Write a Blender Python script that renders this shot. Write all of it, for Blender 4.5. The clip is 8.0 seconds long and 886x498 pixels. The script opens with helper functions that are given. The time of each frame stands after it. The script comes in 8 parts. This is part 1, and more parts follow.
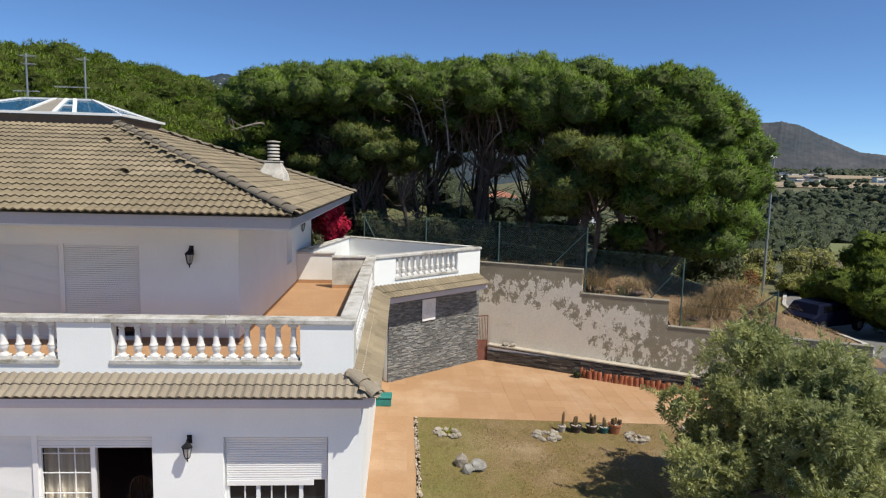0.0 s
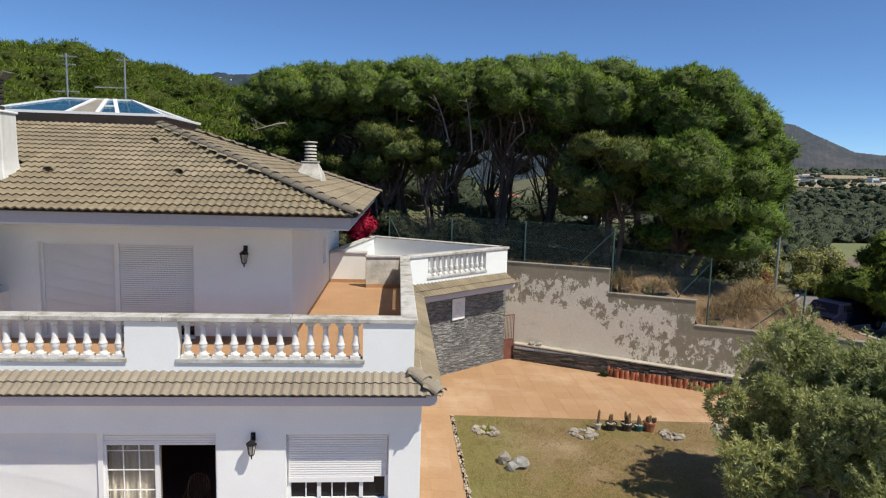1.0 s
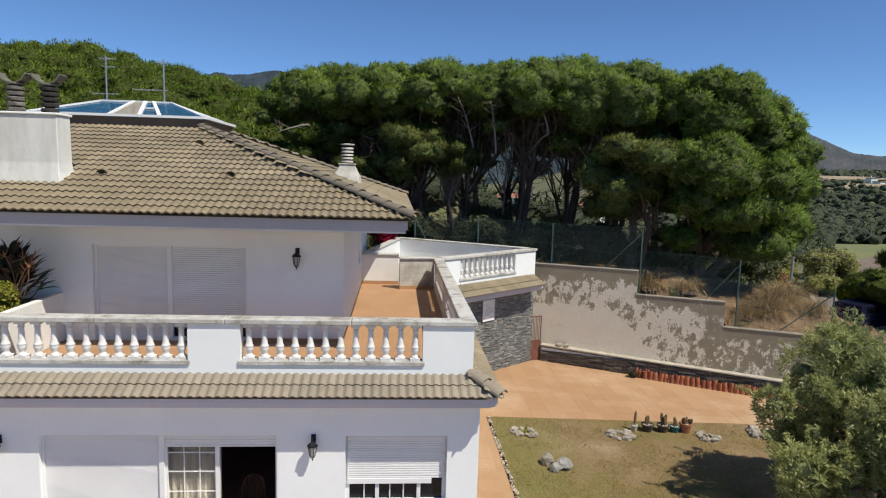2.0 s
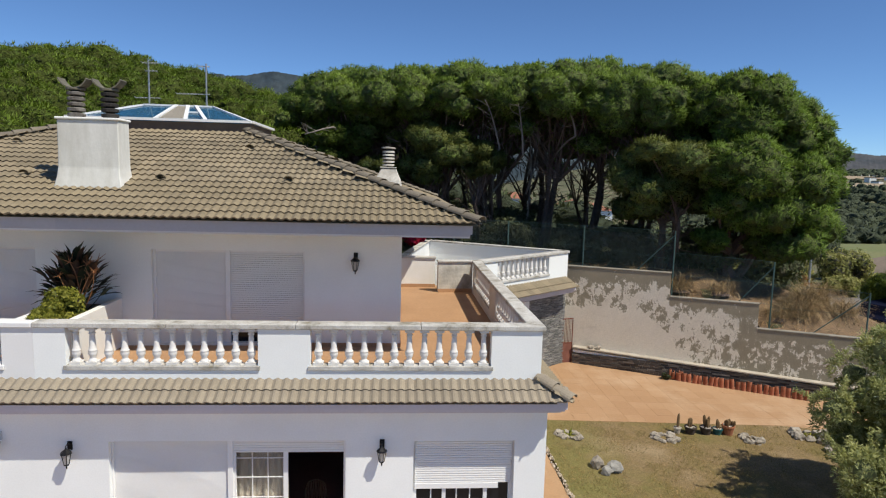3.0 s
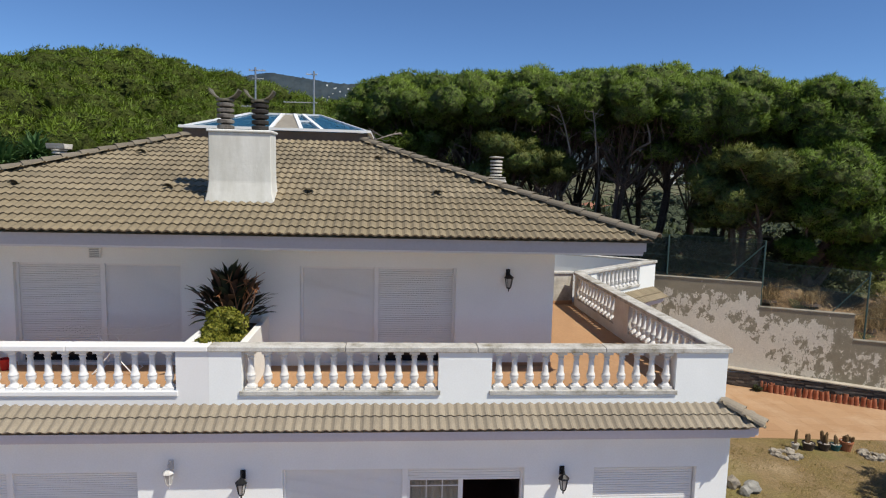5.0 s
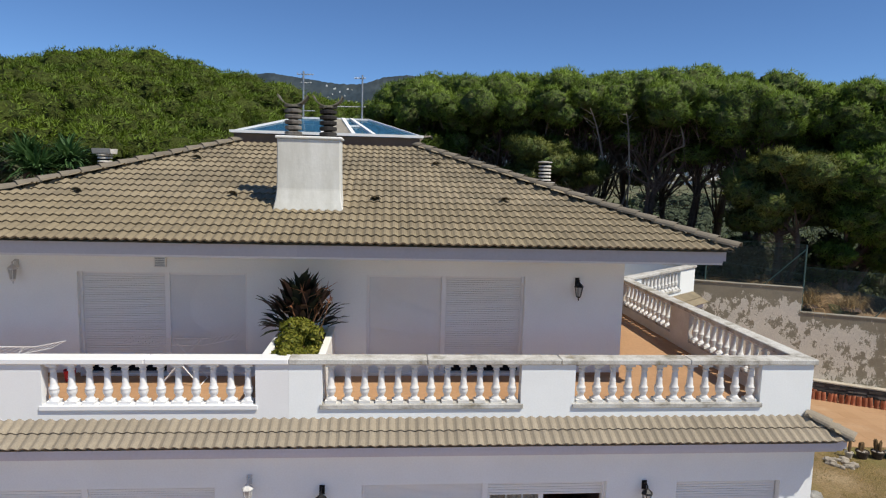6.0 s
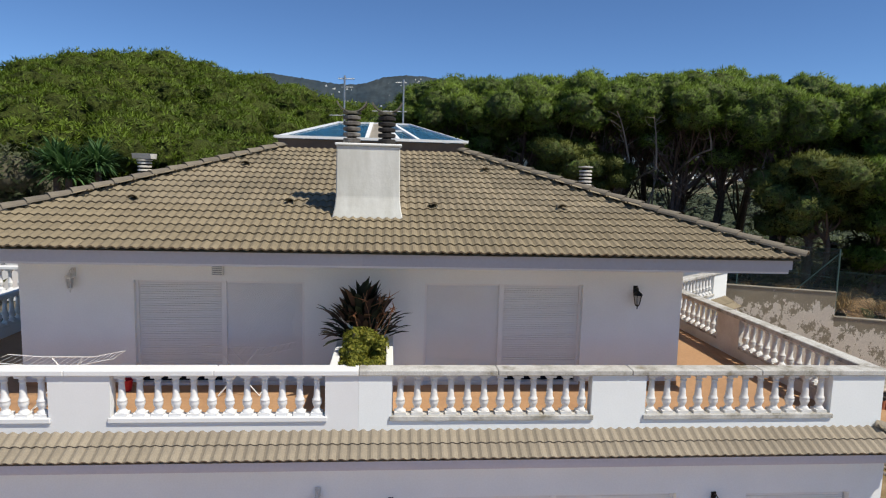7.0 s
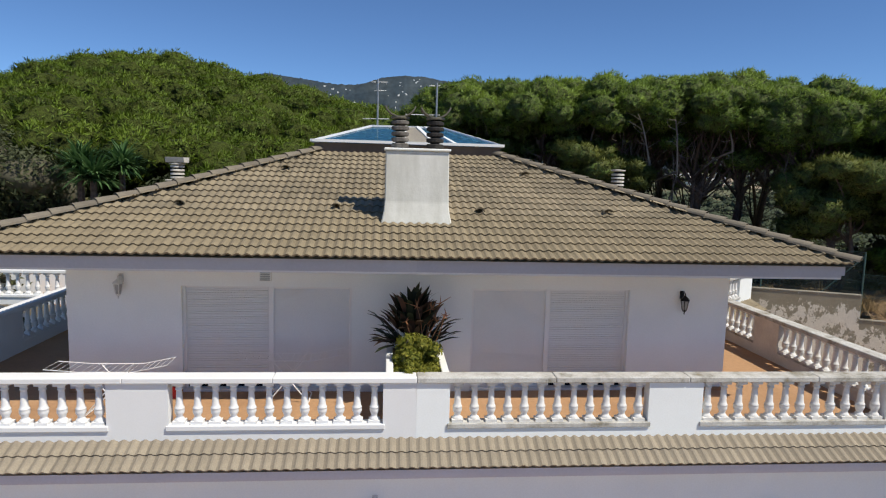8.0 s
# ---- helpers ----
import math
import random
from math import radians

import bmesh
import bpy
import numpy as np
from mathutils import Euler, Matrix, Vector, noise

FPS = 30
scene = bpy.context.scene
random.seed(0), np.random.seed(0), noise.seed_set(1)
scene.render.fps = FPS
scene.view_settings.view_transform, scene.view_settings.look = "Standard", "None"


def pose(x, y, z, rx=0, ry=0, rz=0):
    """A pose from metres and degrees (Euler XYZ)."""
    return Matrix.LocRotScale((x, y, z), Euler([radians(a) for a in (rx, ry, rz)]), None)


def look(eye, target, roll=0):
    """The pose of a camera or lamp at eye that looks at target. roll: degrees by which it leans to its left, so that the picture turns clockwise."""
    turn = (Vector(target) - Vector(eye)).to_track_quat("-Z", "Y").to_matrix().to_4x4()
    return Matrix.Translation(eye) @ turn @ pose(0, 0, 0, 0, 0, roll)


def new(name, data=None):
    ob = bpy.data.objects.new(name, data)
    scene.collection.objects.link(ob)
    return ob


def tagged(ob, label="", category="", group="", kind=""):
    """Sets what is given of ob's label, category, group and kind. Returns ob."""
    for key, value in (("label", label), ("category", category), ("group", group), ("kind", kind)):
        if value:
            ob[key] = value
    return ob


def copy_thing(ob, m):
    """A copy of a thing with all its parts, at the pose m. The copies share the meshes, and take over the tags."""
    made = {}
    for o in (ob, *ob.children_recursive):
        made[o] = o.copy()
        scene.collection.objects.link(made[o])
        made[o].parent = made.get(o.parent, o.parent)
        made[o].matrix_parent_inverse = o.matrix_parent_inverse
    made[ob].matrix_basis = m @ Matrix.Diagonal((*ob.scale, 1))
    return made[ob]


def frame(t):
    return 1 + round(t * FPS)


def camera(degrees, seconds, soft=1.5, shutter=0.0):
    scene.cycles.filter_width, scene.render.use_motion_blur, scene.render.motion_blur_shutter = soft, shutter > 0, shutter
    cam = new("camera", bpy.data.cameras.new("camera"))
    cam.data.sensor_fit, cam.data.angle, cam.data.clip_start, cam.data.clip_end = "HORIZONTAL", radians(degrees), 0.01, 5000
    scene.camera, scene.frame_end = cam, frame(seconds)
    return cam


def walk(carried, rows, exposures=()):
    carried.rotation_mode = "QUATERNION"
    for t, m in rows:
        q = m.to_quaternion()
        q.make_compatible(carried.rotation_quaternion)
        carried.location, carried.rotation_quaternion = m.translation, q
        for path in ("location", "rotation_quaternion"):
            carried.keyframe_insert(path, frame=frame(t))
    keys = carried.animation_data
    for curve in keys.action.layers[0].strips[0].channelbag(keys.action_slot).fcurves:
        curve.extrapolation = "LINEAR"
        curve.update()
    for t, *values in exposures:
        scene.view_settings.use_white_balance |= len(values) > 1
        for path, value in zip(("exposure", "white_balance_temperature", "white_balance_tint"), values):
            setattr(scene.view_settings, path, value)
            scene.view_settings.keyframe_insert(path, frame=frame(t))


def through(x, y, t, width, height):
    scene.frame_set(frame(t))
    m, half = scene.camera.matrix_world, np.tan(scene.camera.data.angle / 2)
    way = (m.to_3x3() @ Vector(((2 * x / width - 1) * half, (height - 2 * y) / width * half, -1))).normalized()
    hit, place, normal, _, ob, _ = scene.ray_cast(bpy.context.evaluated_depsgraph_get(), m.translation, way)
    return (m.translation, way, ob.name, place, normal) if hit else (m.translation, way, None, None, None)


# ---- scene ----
cam = camera(70.0, 8.0, soft=1.15)
PATH = [
    (0, (-0.005, 2.108, 8.171), (0.127, 4.09, 7.936), 1.5),
    (0.5, (-0.661, 2.04, 8.162), (-0.524, 4.021, 7.927), 1.5),
    (1, (-1.342, 2.002, 8.178), (-1.198, 3.983, 7.941), 1.6),
    (2.5, (-3.285, 2.02, 8.228), (-3.134, 4.0, 7.993), 1.6),
    (3, (-4.059, 2.117, 8.258), (-3.905, 4.097, 8.024), 1.5),
    (3.5, (-4.953, 2.261, 8.301), (-4.795, 4.241, 8.068), 1.6),
    (4, (-5.9, 2.48, 8.342), (-5.738, 4.46, 8.11), 1.5),
    (4.5, (-6.852, 2.726, 8.39), (-6.686, 4.706, 8.159), 1.5),
    (5, (-7.734, 2.952, 8.452), (-7.567, 4.932, 8.222), 1.5),
    (6.5, (-9.971, 3.517, 8.627), (-9.8, 5.496, 8.398), 1.5),
    (7, (-10.588, 3.63, 8.689), (-10.416, 5.609, 8.46), 1.5),
    (7.5, (-11.137, 3.724, 8.715), (-10.965, 5.703, 8.488), 1.5),
    (8, (-11.657, 3.797, 8.764), (-11.48, 5.776, 8.536), 1.5),
]
walk(cam, [(t, look(eye, target, roll)) for t, eye, target, roll in PATH], exposures=[(0.0, 0.49), (1.2, 0.47), (3.5, 0.39), (8.0, 0.385)])

# ---- light ----
TO_SUN = Vector((0.52, -0.42, 1.0)).normalized()
world = bpy.data.worlds.new("sky")
scene.world = world
world.use_nodes = True
wn = world.node_tree.nodes
sky = wn.new("ShaderNodeTexSky")
sky.sky_type = "NISHITA"
sky.sun_disc = False
sky.sun_elevation = math.asin(TO_SUN.z)
sky.sun_rotation = math.atan2(TO_SUN.x, TO_SUN.y)
sky.altitude, sky.air_density, sky.dust_density, sky.ozone_density = 2600, 0.85, 0.05, 5.0
wn["Background"].inputs["Strength"].default_value = 0.092
tint = wn.new("ShaderNodeMix")
tint.data_type, tint.blend_type = "RGBA", "MULTIPLY"
tint.inputs[0].default_value = 1.0
tint.inputs[7].default_value = (0.79, 0.935, 1.045, 1)
world.node_tree.links.new(sky.outputs[0], tint.inputs[6])
world.node_tree.links.new(tint.outputs[2], wn["Background"].inputs["Color"])
sun = new("sun", bpy.data.lights.new("sun", "SUN"))
sun.data.energy, sun.data.angle, sun.data.color = 3.75, radians(0.53), (1.0, 0.94, 0.82)
sun.matrix_world = look(tuple(TO_SUN * 60), (0, 0, 0))

# ---- materials ----
def ramp(nt, fac, stops):
    r = nt.nodes.new("ShaderNodeValToRGB")
    els = r.color_ramp.elements
    while len(els) < len(stops):
        els.new(0.5)
    for el, (p, c) in zip(els, stops):
        el.position, el.color = p, (*c, 1) if len(c) == 3 else c
    nt.links.new(fac, r.inputs[0])
    return r.outputs[0]


def tex(nt, scale, detail=4.0, rough=0.55, stretch=(1, 1, 1), kind="Object", dist=0.0):
    co = nt.nodes.new("ShaderNodeTexCoord")
    mp = nt.nodes.new("ShaderNodeMapping")
    mp.inputs["Scale"].default_value = stretch
    n = nt.nodes.new("ShaderNodeTexNoise")
    n.inputs["Scale"].default_value, n.inputs["Detail"].default_value = scale, detail
    n.inputs["Roughness"].default_value, n.inputs["Distortion"].default_value = rough, dist
    nt.links.new(co.outputs[kind], mp.inputs[0])
    nt.links.new(mp.outputs[0], n.inputs["Vector"])
    return n.outputs["Fac"]


def mixc(nt, fac, a, b, mode="MIX"):
    m = nt.nodes.new("ShaderNodeMix")
    m.data_type, m.blend_type = "RGBA", mode
    for sock, v in ((m.inputs[0], fac), (m.inputs[6], a), (m.inputs[7], b)):
        if isinstance(v, (int, float)):
            sock.default_value = v
        elif isinstance(v, tuple):
            sock.default_value = (*v, 1)
        else:
            nt.links.new(v, sock)
    return m.outputs[2]


def begin(name, rough=0.8, metal=0.0):
    m = bpy.data.materials.new(name)
    m.use_nodes = True
    b = m.node_tree.nodes["Principled BSDF"]
    b.inputs["Roughness"].default_value, b.inputs["Metallic"].default_value = rough, metal
    return m, m.node_tree, b


def bumped(nt, b, height, strength, dist=0.02):
    u = nt.nodes.new("ShaderNodeBump")
    u.inputs["Strength"].default_value, u.inputs["Distance"].default_value = strength, dist
    nt.links.new(height, u.inputs["Height"])
    nt.links.new(u.outputs[0], b.inputs["Normal"])


def surface(name, a, b2, big=0.6, fine=14.0, rough=0.8, bump=0.3, metal=0.0, grain=0.12, rand=0.0, stretch=(1, 1, 1), spec=0.3):
    """Two colours mixed by large stains, with fine grain over them; rand varies each piece."""
    m, nt, b = begin(name, rough, metal)
    b.inputs["Specular IOR Level"].default_value = spec
    col = mixc(nt, ramp(nt, tex(nt, big, 5, 0.6, stretch), [(0.35, (0, 0, 0)), (0.68, (1, 1, 1))]), a, b2)
    g = tex(nt, fine, 5, 0.65)
    col = mixc(nt, 1.0, col, ramp(nt, g, [(0.25, (1 - grain * 1.6,) * 3), (0.75, (1 + grain,) * 3)]), "MULTIPLY")
    if rand:
        oi = nt.nodes.new("ShaderNodeObjectInfo")
        col = mixc(nt, 1.0, col, ramp(nt, oi.outputs["Random"], [(0.0, (1 - rand,) * 3), (1.0, (1 + rand * 0.6,) * 3)]), "MULTIPLY")
    nt.links.new(col, b.inputs["Base Color"])
    bumped(nt, b, g, bump)
    return m


def island_surface(name, stops, big=0.5, fine=10.0, rough=0.85, bump=0.35, patch=((0.75,) * 3, (1.15,) * 3)):
    """Each joined piece has a tone of its own, under patches of dirt and fine grain."""
    m, nt, b = begin(name, rough)
    ge = nt.nodes.new("ShaderNodeNewGeometry")
    col = ramp(nt, ge.outputs["Random Per Island"], stops)
    col = mixc(nt, 1.0, col, ramp(nt, tex(nt, big, 4), [(0.3, patch[0]), (0.7, patch[1])]), "MULTIPLY")
    g = tex(nt, fine, 5, 0.65)
    col = mixc(nt, 1.0, col, ramp(nt, g, [(0.25, (0.85,) * 3), (0.75, (1.1,) * 3)]), "MULTIPLY")
    nt.links.new(col, b.inputs["Base Color"])
    bumped(nt, b, g, bump)
    return m


def leaf_mat(name, stops, through=0.3, rough=0.6, big=0.35, fine=0.0):
    """Leaves: a tone for each leaf, larger light and dark stretches, some light through them."""
    m, nt, b = begin(name, rough)
    b.inputs["Specular IOR Level"].default_value = 0.25
    ge = nt.nodes.new("ShaderNodeNewGeometry")
    col = ramp(nt, ge.outputs["Random Per Island"], stops)
    col = mixc(nt, 1.0, col, ramp(nt, tex(nt, big, 3), [(0.35, (0.7, 0.75, 0.7)), (0.65, (1.15, 1.12, 1.0))]), "MULTIPLY")
    if fine:
        col = mixc(nt, 1.0, col, ramp(nt, tex(nt, fine, 4, 0.7, (1, 1, 0.6)), [(0.3, (0.5, 0.52, 0.5)), (0.7, (1.35, 1.32, 1.25))]), "MULTIPLY")
    nt.links.new(col, b.inputs["Base Color"])
    t = nt.nodes.new("ShaderNodeBsdfTranslucent")
    nt.links.new(col, t.inputs["Color"])
    mx = nt.nodes.new("ShaderNodeMixShader")
    mx.inputs[0].default_value = through
    nt.links.new(b.outputs[0], mx.inputs[1])
    nt.links.new(t.outputs[0], mx.inputs[2])
    nt.links.new(mx.outputs[0], nt.nodes["Material Output"].inputs[0])
    return m


WHITE = surface("white_render", (0.845, 0.865, 0.855), (0.785, 0.805, 0.795), 0.5, 30, 0.85, 0.12, grain=0.03)
CREAM = surface("aged_white_render", (0.82, 0.815, 0.78), (0.74, 0.735, 0.69), 0.9, 25, 0.88, 0.15, grain=0.04)
CORNICE = surface("pale_mauve_paint", (0.64, 0.60, 0.63), (0.58, 0.545, 0.575), 0.5, 20, 0.8, 0.1, grain=0.04)
BEAD = surface("light_grey_bead_paint", (0.70, 0.66, 0.63), (0.63, 0.60, 0.575), 0.5, 20, 0.8, 0.1, grain=0.03)
FASCIA_GREY = surface("mauve_grey_paint", (0.50, 0.485, 0.51), (0.45, 0.435, 0.46), 0.4, 20, 0.75, 0.1, grain=0.04)
FASCIA = surface("lilac_grey_paint", (0.47, 0.455, 0.49), (0.42, 0.41, 0.445), 0.4, 20, 0.75, 0.1, grain=0.04)
TRIM = surface("white_gloss_paint", (0.8, 0.8, 0.79), (0.76, 0.76, 0.75), 1.5, 30, 0.45, 0.05, grain=0.02)
SHUTTER = surface("white_slat_paint", (0.78, 0.78, 0.765), (0.74, 0.74, 0.725), 0.8, 30, 0.55, 0.05, grain=0.02)
BALUSTER = surface("white_cast_stone", (0.78, 0.77, 0.75), (0.62, 0.60, 0.56), 3.0, 30, 0.8, 0.2, grain=0.06)
FRESH = surface("fresh_white_paint", (0.77, 0.77, 0.765), (0.74, 0.74, 0.735), 1.0, 30, 0.7, 0.1, grain=0.02)


def rail_material():
    m, nt, b = begin("lichen_spotted_coping", 0.9)
    n = tex(nt, 2.2, 7, 0.7)
    col = ramp(nt, n, [(0.30, (0.25, 0.17, 0.05)), (0.37, (0.27, 0.255, 0.21)), (0.47, (0.46, 0.44, 0.40)), (0.6, (0.58, 0.57, 0.535))])
    g = tex(nt, 40, 4)
    col = mixc(nt, 1.0, col, ramp(nt, g, [(0.3, (0.8,) * 3), (0.7, (1.08,) * 3)]), "MULTIPLY")
    nt.links.new(col, b.inputs["Base Color"])
    bumped(nt, b, g, 0.3)
    return m


RAIL = rail_material()
TILE = surface("sand_concrete_tile", (0.275, 0.222, 0.142), (0.215, 0.175, 0.113), 2.5, 30, 0.9, 0.35, grain=0.12, rand=0.13)
TILES = island_surface("sand_concrete_tiles", [(0, (0.215, 0.175, 0.112)), (0.5, (0.256, 0.207, 0.133)), (1, (0.297, 0.24, 0.155))], 0.8, 30)
SKIRT_TILE = surface("fawn_concrete_tile", (0.315, 0.268, 0.20), (0.262, 0.222, 0.168), 2.5, 30, 0.9, 0.35, grain=0.12, rand=0.10)
RIDGE = surface("grey_ridge_tile", (0.21, 0.18, 0.135), (0.165, 0.14, 0.11), 2.0, 25, 0.9, 0.35, grain=0.12, rand=0.15)
TERRA = surface("terracotta_terrace", (0.46, 0.275, 0.148), (0.39, 0.225, 0.118), 0.8, 12, 0.6, 0.15, grain=0.1)
def paver_material(name, islands):
    """Sun-bleached terracotta: a tone for each paver, pale worn stretches across many of them."""
    m, nt, b = begin(name, 0.8)
    if islands:
        tone = nt.nodes.new("ShaderNodeNewGeometry").outputs["Random Per Island"]
    else:
        tone = nt.nodes.new("ShaderNodeObjectInfo").outputs["Random"]
    col = ramp(nt, tone, [(0.0, (0.375, 0.22, 0.112)), (0.5, (0.395, 0.234, 0.121)), (1.0, (0.418, 0.254, 0.136))])
    where = nt.nodes.new("ShaderNodeNewGeometry")
    worn = nt.nodes.new("ShaderNodeTexNoise")
    worn.inputs["Scale"].default_value, worn.inputs["Detail"].default_value, worn.inputs["Roughness"].default_value = 0.33, 6, 0.65
    nt.links.new(where.outputs["Position"], worn.inputs["Vector"])
    col = mixc(nt, ramp(nt, worn.outputs["Fac"], [(0.5, (0, 0, 0)), (0.72, (0.75,) * 3)]), col, (0.54, 0.385, 0.25))
    col = mixc(nt, ramp(nt, worn.outputs["Fac"], [(0.3, (0.5,) * 3), (0.45, (0, 0, 0))]), col, (0.36, 0.20, 0.10))
    g = tex(nt, 14, 5, 0.65)
    col = mixc(nt, 1.0, col, ramp(nt, g, [(0.25, (0.86,) * 3), (0.75, (1.1,) * 3)]), "MULTIPLY")
    nt.links.new(col, b.inputs["Base Color"])
    bumped(nt, b, g, 0.2)
    return m


PAVER, PAVERS = paver_material("terracotta_paver", False), paver_material("terracotta_pavers", True)
DECK_GREY = surface("plain_grey_deck", (0.42, 0.42, 0.41), (0.33, 0.33, 0.32), 0.8, 14, 0.85, 0.2)
JOINT = surface("sandy_joint", (0.43, 0.265, 0.145), (0.39, 0.24, 0.13), 1.0, 30, 0.9)
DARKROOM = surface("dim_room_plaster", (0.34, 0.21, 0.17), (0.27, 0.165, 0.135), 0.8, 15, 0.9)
METAL_BLACK = surface("black_iron", (0.02, 0.02, 0.022), (0.03, 0.03, 0.03), 6, 40, 0.45, 0.2, metal=0.6)
METAL_GREY = surface("galvanised_steel", (0.42, 0.43, 0.44), (0.34, 0.35, 0.36), 4, 30, 0.5, 0.1, metal=0.7)
FENCE_GREEN = surface("green_coated_steel", (0.07, 0.125, 0.115), (0.055, 0.095, 0.088), 4, 30, 0.5, 0.1)
STONE = surface("pale_field_stone", (0.44, 0.39, 0.32), (0.25, 0.215, 0.17), 4.0, 18, 0.9, 0.6, grain=0.18, rand=0.2)
TWIG = surface("dry_pine_twigs", (0.20, 0.145, 0.11), (0.14, 0.10, 0.08), 2.0, 12, 0.95, 0.4)
BARK = surface("pine_bark", (0.18, 0.125, 0.10), (0.105, 0.075, 0.06), 2.0, 9, 0.95, 0.8, grain=0.3, stretch=(1, 1, 0.3))
DEADWOOD = surface("bleached_dead_wood", (0.30, 0.255, 0.22), (0.2, 0.17, 0.145), 2.0, 12, 0.9, 0.5)
CURTAIN = surface("cream_curtain_cloth", (0.62, 0.57, 0.47), (0.5, 0.45, 0.36), 3.0, 40, 0.9, 0.2, stretch=(4, 4, 0.2))
WICKER = surface("brown_wicker", (0.13, 0.07, 0.035), (0.085, 0.05, 0.025), 6, 60, 0.8, 0.5)


def glass_material(name, tint, rough=0.03):
    m, nt, b = begin(name, rough)
    b.inputs["Base Color"].default_value = (*tint, 1)
    b.inputs["Specular IOR Level"].default_value = 0.8 if sum(tint) > 0.1 else 0.3
    b.inputs["Coat Weight"].default_value = 0.6 if sum(tint) > 0.1 else 0.0
    b.inputs["Coat Roughness"].default_value = 0.02
    return m


def clear_glass():
    m, nt, b = begin("window_glass", 0.02)
    b.inputs["Transmission Weight"].default_value = 1.0
    b.inputs["IOR"].default_value = 1.2
    return m


# The reflected sky is painted into the blue base colour of this glazing.
BLUE_GLASS = glass_material("sky_painted_glazing", (0.05, 0.20, 0.34))
GLASS = clear_glass()


def peeling_material():
    """Old white wash that flakes off grey render, more so near the top of the wall."""
    m, nt, b = begin("flaking_whitewash", 0.93)
    co = nt.nodes.new("ShaderNodeTexCoord")
    whole, part_ = nt.nodes.new("ShaderNodeSeparateXYZ"), nt.nodes.new("ShaderNodeSeparateXYZ")
    nt.links.new(co.outputs["Object"], whole.inputs[0])
    nt.links.new(co.outputs["Generated"], part_.inputs[0])

    def spread_(value, a0, a1, b0, b1):
        n = nt.nodes.new("ShaderNodeMapRange")
        for key, v in zip(("From Min", "From Max", "To Min", "To Max"), (a0, a1, b0, b1)):
            n.inputs[key].default_value = v
        nt.links.new(value, n.inputs["Value"])
        return n.outputs[0]

    def sums(op, p, q):
        n = nt.nodes.new("ShaderNodeMath")
        n.operation = op
        nt.links.new(p, n.inputs[0])
        nt.links.new(q, n.inputs[1])
        return n.outputs[0]
    # the wash holds below a line that falls away towards the lower steps
    above = sums("SUBTRACT", whole.outputs["Z"], spread_(whole.outputs["X"], 6.4, 8.8, 2.75, 0.2))
    above = sums("ADD", above, spread_(tex(nt, 0.8, 7, 0.6), 0.2, 0.8, -0.8, 0.8))
    loose = sums("ADD", tex(nt, 2.7, 10, 0.76, (1.15, 1.15, 0.8)), spread_(part_.outputs["Z"], 0.86, 0.95, 0.0, 0.13))
    loose = sums("ADD", loose, spread_(whole.outputs["X"], 9.6, 12.0, 0.0, 0.07))
    loose = sums("ADD", loose, spread_(tex(nt, 0.6, 2), 0.3, 0.7, -0.035, 0.035))
    flake = mixc(nt, 1.0, ramp(nt, above, [(0.0, (0, 0, 0)), (0.03, (1, 1, 1))]), ramp(nt, loose, [(0.505, (0, 0, 0)), (0.52, (1, 1, 1))]), "MULTIPLY")
    grey = mixc(nt, tex(nt, 1.6, 6, 0.7), (0.225, 0.195, 0.135), (0.36, 0.315, 0.23))
    wash = mixc(nt, tex(nt, 0.7, 6, 0.65), (0.78, 0.72, 0.61), (0.64, 0.58, 0.48))
    wash = mixc(nt, ramp(nt, tex(nt, 1.1, 6, 0.7, (0.6, 0.6, 1.4)), [(0.55, (0, 0, 0)), (0.7, (0.5,) * 3)]), wash, (0.5, 0.45, 0.36))
    col = mixc(nt, flake, wash, grey)
    g = tex(nt, 22, 5, 0.7)
    col = mixc(nt, 1.0, col, ramp(nt, g, [(0.25, (0.78,) * 3), (0.75, (1.12,) * 3)]), "MULTIPLY")
    nt.links.new(col, b.inputs["Base Color"])
    h = nt.nodes.new("ShaderNodeMath")
    h.operation = "SUBTRACT"
    nt.links.new(g, h.inputs[0])
    nt.links.new(flake, h.inputs[1])
    bumped(nt, b, h.outputs[0], 0.5, 0.02)
    return m


PEEL = peeling_material()
SLATE = island_surface("grey_slate_strips", [(0, (0.12, 0.122, 0.116)), (0.6, (0.215, 0.215, 0.204)), (0.93, (0.31, 0.305, 0.285)), (1, (0.36, 0.34, 0.3))], 1.2, 20, 0.7, 0.5)
DARK_SLATE = island_surface("brown_slate_strips", [(0, (0.05, 0.042, 0.036)), (0.7, (0.11, 0.092, 0.077)), (1, (0.20, 0.17, 0.14))], 1.2, 20, 0.75, 0.5)
PINE = leaf_mat("pine_needles", [(0, (0.129, 0.199, 0.0378)), (0.5, (0.17, 0.262, 0.0483)), (1, (0.224, 0.314, 0.063))], 0.36, fine=9)
GREAT_PINE = leaf_mat("deep_green_pine_needles", [(0, (0.111, 0.185, 0.0305)), (0.5, (0.147, 0.237, 0.0395)), (1, (0.187, 0.275, 0.0521))], 0.38, fine=9)
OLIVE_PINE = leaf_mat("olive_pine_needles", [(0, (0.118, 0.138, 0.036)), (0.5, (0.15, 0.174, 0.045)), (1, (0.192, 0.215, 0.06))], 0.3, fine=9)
PINE_CORE = surface("shaded_pine_twigs", (0.11, 0.098, 0.065), (0.08, 0.078, 0.05), 1.0, 8, 0.95, 0.8)


